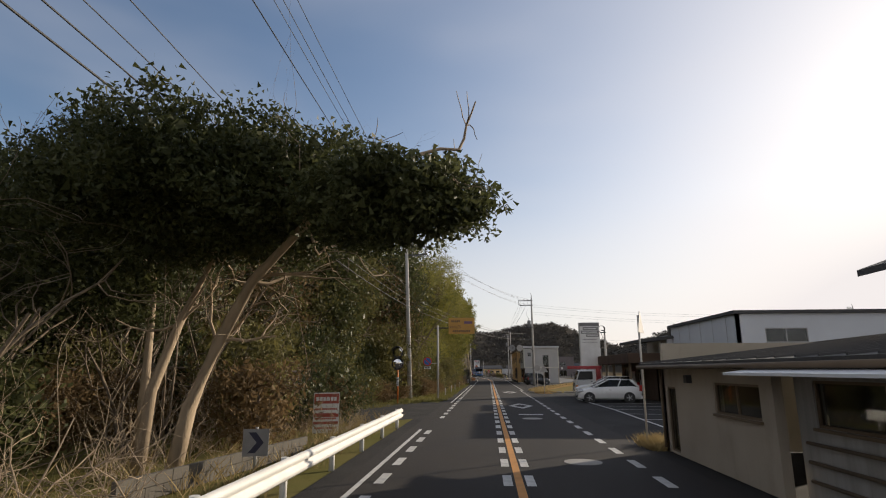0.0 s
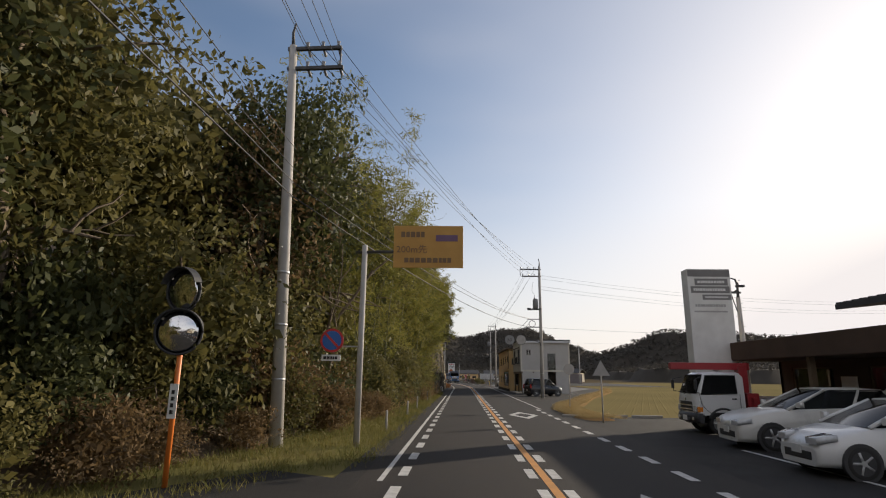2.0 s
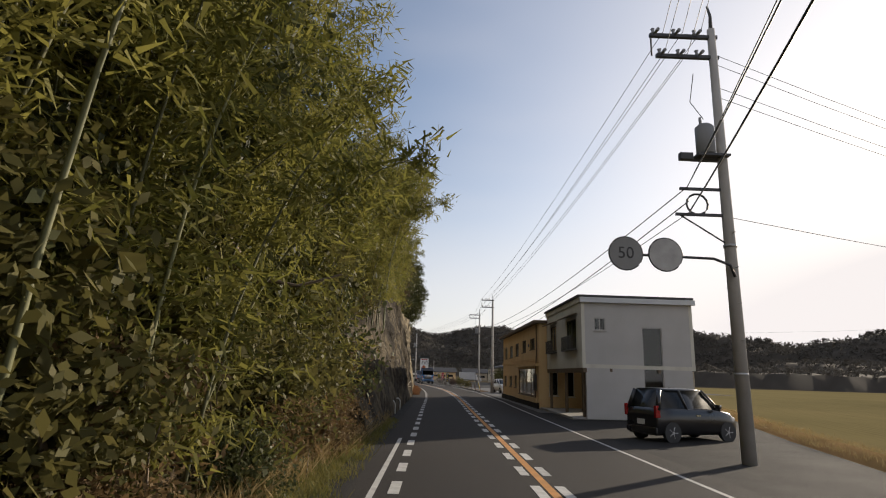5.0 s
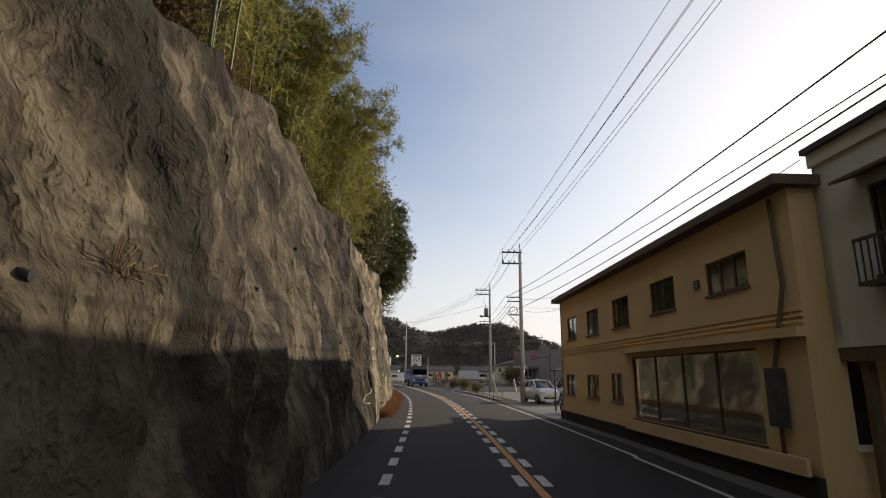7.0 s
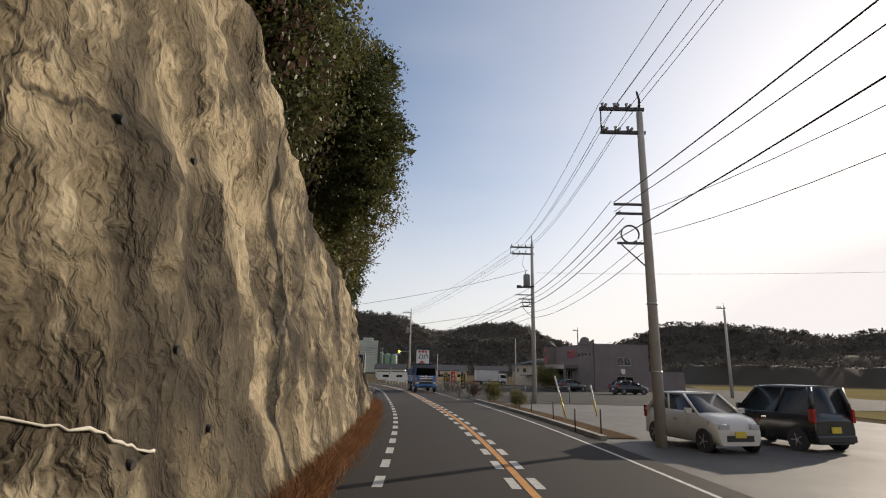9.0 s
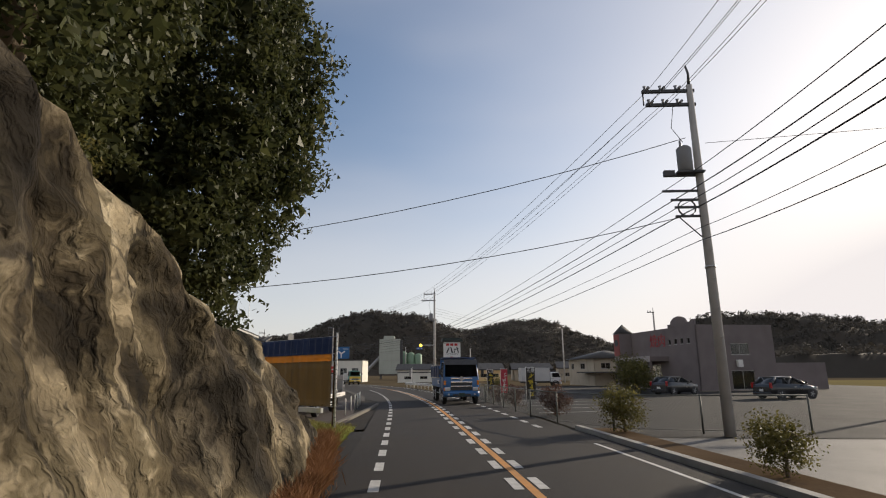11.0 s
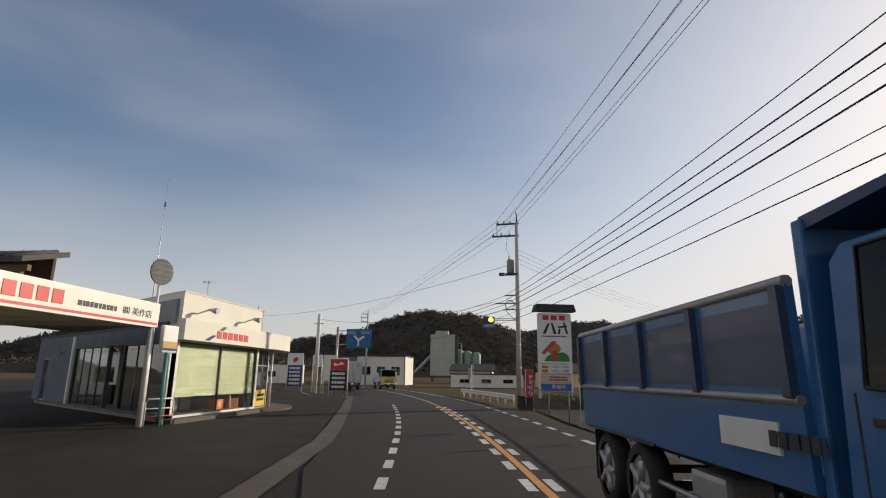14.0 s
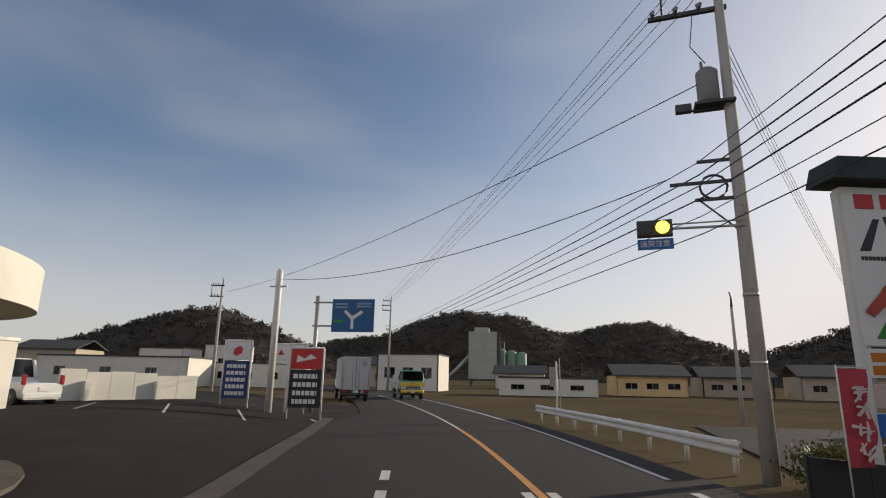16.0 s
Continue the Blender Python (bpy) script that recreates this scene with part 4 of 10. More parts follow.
y = 18.0
while y < 88:
    f = foot(y)
    for d0, kind in ((-0.3, "bush"), (0.7, "bush"), (1.6, "high_bush"), (2.3, "tree"), (4.6, "tree"), (8.5, "tree")):
        d = d0 + rng.uniform(-0.5, 0.5)
        yy = y + rng.uniform(-0.9, 0.9)
        if yy > 78.8 and d > 0.3 or yy > 78 and d <= 0.3 or kind == "tree" and abs(yy - 40.4) < 2.4 and d < 4:
            continue
        p = on_road(yy, f - d, slope_z(yy, max(d, 0)) - 0.1)
        if kind == "bush":
            b = bushes[rng.choice([0, 1, 2], p=[0.22, 0.53, 0.25])]
            plant(b, *p, s=rng.uniform(0.65, 1.15) * (0.7 if d0 < 0 else 1.05), tilt=6)
        elif kind == "high_bush":
            plant(bushes[rng.choice([0, 2], p=[0.6, 0.4])], *p, s=rng.uniform(1.1, 1.45), sz=rng.uniform(1.2, 1.7), tilt=6)
        else:
            want = tree_top(yy) * rng.uniform(0.82, 1.06) - p.z
            if yy > 48 and d0 < 8 and rng.random() < 0.62:
                b = bamboos[rng.integers(0, 3)]
                plant(b, *p, rz=rng.uniform(-60, 60), s=max(0.75, min(1.35, want / 12)), tilt=3)
            else:
                b = protos[rng.choice([0, 1, 2, 3], p=[0.3, 0.34, 0.18, 0.18])] if d0 < 4 else behind[rng.integers(0, 2)]
                s = max(0.6, want / (11 if b in (protos[1], behind[1]) else 9))
                plant(b, *p, s=min(s, 1.25), sz=min(s, 1.7), tilt=4)
    y += 2.15
# culms standing at the wood's edge
for y in np.arange(49, 75.5, 1.6):
    p = on_road(y, foot(y) - 0.9, 0.2)
    plant(bamboos[rng.integers(0, 3)] if y < 66 else arching[rng.integers(0, 2)], *p, rz=rng.uniform(-40, 40), s=rng.uniform(0.8, 1.0), sz=rng.uniform(0.75, 1.02), tilt=2)

# along the crest of the rock face
y = 81.0
while y < 147:
    top = crest(y)
    for d0 in (0.25, 1.6, 3.6):
        d = d0 + rng.uniform(-0.3, 0.3)
        back = d + lerp_table(y, [86, 94, 110, 122, 132, 138], [0, 1.0, 1.6, 1.7, 1.5, 0]) * (d0 > 1 or y > 96)
        p = on_road(y + rng.uniform(-0.6, 0.6), face_off(y, top) - 0.25 - back, top + 0.2 + 0.44 * back)
        if y > 137 and d0 > 1:
            continue
        if y < 119:
            b = arching[rng.integers(0, 2)] if d0 < 3 else bamboos[rng.integers(0, 3)]
            plant(b, *p, rz=rng.uniform(-32, 32), s=rng.uniform(0.6, 0.8), sz=rng.uniform(0.75, 0.98), tilt=3)
            if d0 < 1:
                plant(bushes[rng.choice([1, 2])], *p, s=rng.uniform(0.4, 0.65))
        elif y < 137:
            b = protos[rng.choice([0, 1, 2])] if d0 < 3 else behind[0]
            plant(b, *p, s=rng.uniform(0.8, 1.0), sz=rng.uniform(0.9, 1.15), tilt=5)
            if d0 < 1:
                plant(bushes[rng.choice([0, 2])], *p, s=rng.uniform(0.6, 1.0))
        elif y < 142:
            p = on_road(y, -6.2, top + 0.1)
            plant(bushes[rng.choice([0, 2])], *p, s=rng.uniform(0.35, 0.55))
    y += 1.75
red = make_tree("tree", "small tree with dull red winter leaves on the crest", 6, 1.7, LEAF_RED, 80, 20, 0.18, 0.085, 0.15)
for y, d, s in ((121, 0.3, 1.0), (124, 0.2, 0.9), (127.5, 0.6, 0.8)):
    p = on_road(y, face_off(y, crest(y)) - 1.5 - d, crest(y) + 0.9)
    plant(red, *p, s=s, sz=s * 1.35)

# the large dark evergreen at the end of the cutting
oak = make_tree("tree", "large dense dark-green evergreen at the end of the rock cutting", 13, 4.3, LEAF_DARK, 20, 10, 0.19, 0.105, 0.04, clump=0.42, limbs=9)
v, f = join_leaves([
    leaf_faces(crown_points(1700, 46, (0, 0, 6.8), (4.1, 4.1, 6.1), 0.3, 0.62), 0.15, 0.1, three=True),
    leaf_faces(crown_points(700, 9, (0, 0, 6.8), (3.7, 3.7, 5.6), 0.3, 0.5), 0.42, 0.36, three=True)])
oak.children[1].data = leaf_mesh("crown", v, f, LEAF_DARK)
plant(oak, *on_road(145.6, -8.6, 2.2), rz=40, s=1.0, sz=1.05)
plant(oak, *on_road(138.5, -9.0, 3.0), rz=200, s=0.9, sz=1.0)
plant(oak, *on_road(130.5, -6.7, 6.3), rz=110, s=1.0, sz=0.8)

# the big tree that reaches out over the road
giant = thing("tree", (-6.2, 10.8, 0), 0, "big dark evergreen reaching out over the road on pale leaning trunks", "tree", "trees on the slope")
bm = bmesh.new()
for pts, r in (([(0.1, 0.2, -0.2), (0.35, 0.2, 1.3), (0.9, 0.1, 2.6), (1.8, -0.6, 3.7), (3.2, -1.8, 4.5), (4.9, -3.0, 4.9)], 0.17),
               ([(-0.6, 0.2, -0.2), (-0.6, 0.4, 1.6), (-0.2, 0.5, 3.0), (0.6, 0.2, 4.4), (1.4, -0.4, 5.8)], 0.14),
               ([(-1.3, 1.3, -0.2), (-1.5, 1.6, 2.0), (-1.9, 2.2, 4.0), (-2.6, 2.2, 5.6)], 0.13)):
    tube(bm, pts, [r * (1 - 0.72 * k / (len(pts) - 1)) for k in range(len(pts))], 10)
    for q in pts[2:]:
        for k in range(3):
            limb(bm, Vector(q), Vector((rng.normal() * 0.7 + 0.2, rng.normal() * 0.7, rng.uniform(-0.1, 0.5))).normalized(), 1.3, r * 0.25, 2, 0.25, 5)
part("trunk", bm, PALE_BARK, giant, "pale leaning trunks")
v, f = join_leaves([crown_leaves(1100, 60, (1.3, -1.0, 5.3), (3.7, 3.3, 1.15), 0.095, 0.058, 0.26, hollow=0.4, fill=0.85, three=True),
                    crown_leaves(300, 60, (4.95, -2.9, 4.5), (1.5, 1.4, 0.65), 0.09, 0.055, 0.18, hollow=0.3, fill=0.85, three=True),
                    crown_leaves(520, 40, (-3.4, 1.6, 5.0), (3.4, 4.0, 2.0), 0.13, 0.08, 0.32, hollow=0.4, fill=0.85, three=True)])
ob = new("crown", leaf_mesh("crown", v, f, LEAF_DARK))
ob.parent = giant
plant(bare[1], -9.4, 17.5, 0, s=1.2)
twiggy = make_bare("bare_tree", "tall leafless tree with a fan of fine twigs", 8.0, 7, BARK, 4, 0.045, 0.5)
plant(twiggy, -7.6, 13.2, 0, rz=20, s=0.75, sz=1.35)

# thicket at the start: bare twigs, brambles and small evergreens
for k in range(46):
    y = rng.uniform(3.5, 23)
    off = rng.uniform(-11, -5.0) if y < 19 else rng.uniform(-12, -8)
    p = on_road(y, off, -0.05)
    plant(bare[0], *p, s=rng.uniform(0.55, 1.15))
for k in range(30):
    y = rng.uniform(4, 24)
    off = rng.uniform(-13, -6.6)
    if off > -9.5 and y < 13:
        continue
    plant(bushes[rng.choice([0, 1, 2])], *on_road(y, off, -0.05), s=rng.uniform(0.6, 1.2))
for x, y, s in ((-8.2, 7.5, 1.0), (-9.6, 9.5, 1.1), (-8.8, 13.8, 0.9), (-10.5, 16, 1.2), (-13, 12, 1.4), (-9.5, 21, 1.0), (-12, 25, 1.3), (-7.6, 56, 1.6), (-6.5, 47, 1.5)):
    plant(bare[1], x, y, slope_z(y, 3) if y > 24 else 0, s=s)
for x, y, s in ((-14, 10, 0.9), (-15, 15, 1.0), (-16, 20, 1.1), (-13, 24, 1.0), (-18, 6, 1.1), (-12.5, 19, 0.8), (-17, 27, 1.2)):
    plant(protos[rng.choice([0, 2])], x, y, 0, s=s)


def tufts(name, label, spots, length, width, material, per=6, spread=0.1):
    """Grass in tufts at the spots: one object."""
    p = np.repeat(np.array(spots), per, 0) + rng.normal(size=(len(spots) * per, 3)) * np.array([spread, spread, 0])
    n = len(p)
    a = rng.uniform(0, 6.28, n)
    ln = length * rng.uniform(0.5, 1.3, n)
    lean = rng.normal(size=(n, 2)) * 0.45
    side = np.stack([np.cos(a), np.sin(a), 0 * a], 1) * width / 2
    tip = p + np.stack([lean[:, 0] * ln, lean[:, 1] * ln, ln], 1)
    mid = (p + tip) / 2 + np.array([0, 0, 0.06 * length])
    v = np.stack([p - side, p + side, mid + side * 0.7, tip], 1)
    v2 = np.stack([p - side, mid + side * 0.7, tip, mid - side * 0.7], 1)
    v = np.concatenate([v.reshape(-1, 3)])
    return tagged(new(name, leaf_mesh(name, v, np.arange(len(v)).reshape(-1, 4), material)), label, "grass", kind="stuff")


spots = []
while len(spots) < 5200:
    y = rng.uniform(22, 84)
    o = rng.uniform(foot(y) - 0.5, -3.45)
    if y < 37 and o > -4.4 - (37 - y) * 0.35:
        continue
    spots.append(on_road(y, o, -0.01))
tufts("verge_grass", "short rough grass on the verge", spots, 0.16, 0.014, BLADE)
spots = []
for k in range(1500):
    y = rng.uniform(44, 84)
    spots.append(on_road(y, foot(y) + rng.uniform(-0.6, 0.7), 0))
for k in range(350):
    y = rng.uniform(2, 24)
    spots.append(on_road(y, rng.uniform(-9, -4.2), 0))
tufts("straw_grass", "long dead straw and dry stems", spots, 0.42, 0.014, STRAW)
for k in range(260):
    spots.append((rng.uniform(4.35, 5.1), rng.uniform(15.2, 16.6), -0.03))
tufts("straw_grass", "clump of straw at the foot of a sign post", spots[-260:], 0.3, 0.014, STRAW)
spots = []
for k in range(3000):
    y = rng.uniform(111, 148)
    spots.append(on_road(y, face_off(y, 0.2) + 0.1 + abs(rng.normal()) * 0.16, 0))
RUSSET = leaf_mat("russet_stem", (0.12, 0.055, 0.026), (0.24, 0.12, 0.055), 0.25, 0.8)
tufts("russet_grass", "russet dead stems along the foot of the rock", spots, 0.34, 0.016, RUSSET)
spots = []
for k in range(2600):
    t = rng.uniform(0, len(path) - 1.01)
    i = int(t)
    q = Vector(path[i]).lerp(Vector(path[i + 1]), t - i)
    d = (Vector(path[i + 1]) - Vector(path[i])).normalized()
    a = rng.uniform(-0.3, 1.2)
    spots.append((q.x + d.y * a, q.y - d.x * a, 0.12 - 0.08 * abs(a - 0.4)))
tufts("bank_grass", "dry straw-coloured grass on the field's bank", spots, 0.15, 0.012, STRAW)
spots = []
for k in range(2400):
    y = rng.uniform(142.2, 152.3)
    o = rng.uniform(-9, -3.9)
    spots.append(on_road(y, o, lerp_table(-3.72 - o, [0, 0.7, 1.6, 3.0, 5.5], [-0.03, 0.05, 0.15, 0.28, 0.43])))
tufts("verge_grass", "bright green verge grass beside the kerb", spots, 0.12, 0.016, BLADE)

# ---- kit: walls with openings, writing, wheels, vehicles ----
def put(ob, m):
    ob.matrix_basis = m
    return ob


def cells(bm, W, H, th, holes, z0=0.0, mi=0):
    """A wall of thickness th (local y) with real openings, one closed mesh."""
    us = sorted({0.0, W, *(h[0] for h in holes), *(h[1] for h in holes)})
    zs = sorted({z0, H, *(h[2] for h in holes if h[2] > z0), *(h[3] for h in holes)})

    def solid(i, j):
        if not (0 <= i < len(us) - 1 and 0 <= j < len(zs) - 1):
            return False
        a, b, c, d = us[i], us[i + 1], zs[j], zs[j + 1]
        return not any(h[0] - 1e-6 <= a and b <= h[1] + 1e-6 and h[2] - 1e-6 <= c and d <= h[3] + 1e-6 for h in holes)

    made = {}

    def v(i, j, s):
        if (i, j, s) not in made:
            made[(i, j, s)] = bm.verts.new((us[i], s * th, zs[j]))
        return made[(i, j, s)]

    for i in range(len(us) - 1):
        for j in range(len(zs) - 1):
            if not solid(i, j):
                continue
            quads = [[v(i, j, 0), v(i + 1, j, 0), v(i + 1, j + 1, 0), v(i, j + 1, 0)], [v(i, j, 1), v(i, j + 1, 1), v(i + 1, j + 1, 1), v(i + 1, j, 1)]]
            for di, dj, e in ((-1, 0, ((i, j), (i, j + 1))), (1, 0, ((i + 1, j), (i + 1, j + 1))), (0, -1, ((i, j), (i + 1, j))), (0, 1, ((i, j + 1), (i + 1, j + 1)))):
                if not solid(i + di, j + dj):
                    quads.append([v(*e[0], 0), v(*e[1], 0), v(*e[1], 1), v(*e[0], 1)])
            for q in quads:
                bm.faces.new(q).material_index = mi
    return bm


FRAME_GREY = mat("aluminium_frame", (0.4, 0.39, 0.37), (0.3, 0.29, 0.28), rough=0.45, metal=0.5, scale=4)
BLIND = mat("cream_blind", (0.62, 0.62, 0.42), (0.52, 0.53, 0.36), rough=0.9, scale=1.0, bump=0.05)
CURTAIN = mat("pale_curtain", (0.5, 0.48, 0.42), (0.34, 0.32, 0.28), rough=0.95, scale=2, bump=0.1, stretch=(6, 1, 0.4))


def facade(parent, m, W, H, holes, material, th=0.16, z0=0.0, frame=None, label="", sill=True, wall_name="wall"):
    """A wall with windows. Each hole: x0, x1, z0, z1, panes, kind ('w' window, 'b' with blind, 'c' with curtain, 'd' door, 'g' clear to the room, 'o' open)."""
    wall = put(part(wall_name, cells(bmesh.new(), W, H, th, holes, z0), material, parent, label), m)
    for x0, x1, a, b, panes, kind in holes:
        if kind == "o":
            continue
        win = part("door" if kind == "d" else "window", T([(x0 + 0.02, th * 0.5, a), (x0 + 0.02, th * 0.5, b)], 0.012, 4), frame or FRAME_GREY, parent)
        put(win, m)
        bm = bmesh.new()
        fw = 0.045
        for q in ((x0, x1, a, a + fw), (x0, x1, b - fw, b), (x0, x0 + fw, a + fw, b - fw), (x1 - fw, x1, a + fw, b - fw)):
            box(bm, q[0], q[1], 0.03, 0.1, q[2], q[3])
        for k in range(1, panes):
            c = x0 + (x1 - x0) * k / panes
            box(bm, c - 0.02, c + 0.02, 0.035, 0.095, a + fw, b - fw)
        part("frame", bm, frame or FRAME_GREY, win)
        for k in range(panes):
            c0, c1 = (x0 + (x1 - x0) * (k + j) / panes for j in (0, 1))
            g = part("pane", B(c0 + 0.03, c1 - 0.03, 0.06, 0.066, a + 0.03, b - 0.03), GLASS, win)
            g.visible_shadow = False
        # rooms without blind or curtain get a dark sheet in place of their shade
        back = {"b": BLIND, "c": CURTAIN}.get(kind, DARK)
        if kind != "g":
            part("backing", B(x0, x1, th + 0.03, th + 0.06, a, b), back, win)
        if sill and kind != "d":
            part("sill", B(x0 - 0.04, x1 + 0.04, -0.05, 0.03, a - 0.05, a - 0.003), frame or FRAME_GREY, win)
    return wall


def words(name, body, size, material, parent, m, width=None, depth=0.006):
    """Raised lettering in the built-in font, facing local -y, its middle at the origin of m."""
    c = bpy.data.curves.new("lettering", "FONT")
    c.body, c.size, c.align_x, c.align_y, c.extrude, c.resolution_u = body, size, "CENTER", "CENTER", depth, 3
    o = new("lettering", c)
    dg = bpy.context.evaluated_depsgraph_get()
    me = bpy.data.meshes.new_from_object(o.evaluated_get(dg))
    w = max((v.co.x for v in me.vertices), default=1) - min((v.co.x for v in me.vertices), default=0)
    bpy.data.objects.remove(o)
    bpy.data.curves.remove(c)
    me.materials.clear()
    me.materials.append(material)
    ob = new(name, me)
    ob.parent = parent
    s = width / w if width else 1
    ob.matrix_basis = m @ pose(0, 0, 0, 90, 0, 0) @ Matrix.Diagonal((s, 1 if width else s, 1, 1))
    return ob


def text_bars(parent, m, W, H, rows, material, name="text_bar", fill=0.6, seed=1):
    """Lines of unreadable writing: plain bars, facing local -y, from the lower left corner of m."""
    r = random.Random(seed)
    for k in range(rows):
        z = H * (k + 0.5) / rows
        x = 0.0
        bm = bmesh.new()
        while x < W * 0.95:
            w = min(W - x, max(r.uniform(0.75, 1.3) * H / rows * fill, 0.03 * W))
            box(bm, x, x + w * 0.8, -0.006, 0.0, z - H / rows * fill / 2, z + H / rows * fill / 2)
            x += w
        put(part(name, bm, material, parent), m)


def paint(name, col, rough=0.3, coat=0.5, col2=None, scale=1.2):
    return mat(name, col, col2 or tuple(c * 0.9 for c in col), rough=rough, scale=scale, fine=30, bump=0.02, spec=0.5, coat=coat)


WHITE_PAINT = paint("white_car_paint", (0.72, 0.72, 0.71))
PEARL_PAINT = paint("pearl_white_paint", (0.66, 0.65, 0.61))
BLACK_PAINT = paint("black_car_paint", (0.015, 0.015, 0.017))
BLUE_PAINT = paint("blue_truck_paint", (0.03, 0.13, 0.32), 0.4, 0.3)
NAVY_PAINT = paint("dark_blue_bed_paint", (0.04, 0.06, 0.12), 0.5, 0.2)
RED_PAINT = paint("red_paint", (0.35, 0.03, 0.035), 0.45, 0.2)
ORANGE_PAINT = paint("orange_paint", (0.75, 0.2, 0.03), 0.45, 0.2)
YELLOW_PAINT = paint("yellow_paint", (0.7, 0.5, 0.04), 0.45, 0.2)
GREEN_PAINT = paint("turquoise_paint", (0.08, 0.3, 0.26), 0.45, 0.2)
GREY_BODY = mat("dull_box_body", (0.55, 0.54, 0.52), (0.42, 0.41, 0.4), rough=0.55, scale=0.8, bump=0.03, spec=0.5)
PLASTIC = mat("dark_plastic", (0.035, 0.035, 0.037), (0.05, 0.05, 0.05), rough=0.6, scale=6)
HEADLIGHT = mat("lamp_glass", (0.62, 0.63, 0.64), (0.4, 0.41, 0.42), rough=0.12, scale=14, bump=0, spec=0.8, coat=1.0)
TAIL_RED = mat("tail_lamp", (0.4, 0.02, 0.02), (0.3, 0.015, 0.015), rough=0.25, scale=5, bump=0)
PLATE_YELLOW = mat("yellow_plate", (0.7, 0.55, 0.05), (0.6, 0.47, 0.05), rough=0.5, scale=5, bump=0)
PLATE_WHITE = mat("white_plate", (0.7, 0.7, 0.68), (0.6, 0.6, 0.58), rough=0.5, scale=5, bump=0)


def wheel(parent, x, y, r, w, rim=None, side=1, dark=False):
    """Tyre lying across x, with a rim and spokes on its outer side."""
    bm = bmesh.new()
    prof = [(-w / 2, r * 0.72), (-w / 2, r * 0.93), (-w * 0.36, r), (w * 0.36, r), (w / 2, r * 0.93), (w / 2, r * 0.72)]
    n = 22
    rings = [[bm.verts.new((u, rr * math.cos(2 * math.pi * k / n), rr * math.sin(2 * math.pi * k / n))) for u, rr in prof] for k in range(n)]
    for k in range(n):
        for j in range(len(prof) - 1):
            bm.faces.new((rings[k][j], rings[k][j + 1], rings[(k + 1) % n][j + 1], rings[(k + 1) % n][j])).smooth = True
    wh = put(part("wheel", bm, BLACK, parent), pose(x, y, r))
    bm = disc(bmesh.new(), (side * w * 0.28, 0, 0), (1, 0, 0), r * 0.7, 0.03, 20)
    hub = part("rim", bm, PLASTIC if dark else (rim or STEEL), wh)
    bm = bmesh.new()
    for k in range(5):
        a = 2 * math.pi * k / 5
        tube(bm, [(side * w * 0.36, 0.06 * r * math.cos(a), 0.06 * r * math.sin(a)), (side * w * 0.42, r * 0.66 * math.cos(a), r * 0.66 * math.sin(a))], [r * 0.12, r * 0.09], 6)
    disc(bm, (side * w * 0.42, 0, 0), (1, 0, 0), r * 0.17, 0.05, 12)
    part("spoke_star", bm, rim or STEEL, wh)
    return wh


def loft(bm, rings):
    vs = [[bm.verts.new(p) for p in r] for r in rings]
    n = len(vs[0])
    for a, b in zip(vs, vs[1:]):
        for k in range(n):
            bm.faces.new((a[k], a[(k + 1) % n], b[(k + 1) % n], b[k])).smooth = True
    bm.faces.new(vs[0])
    bm.faces.new(vs[-1][::-1])
    return bm


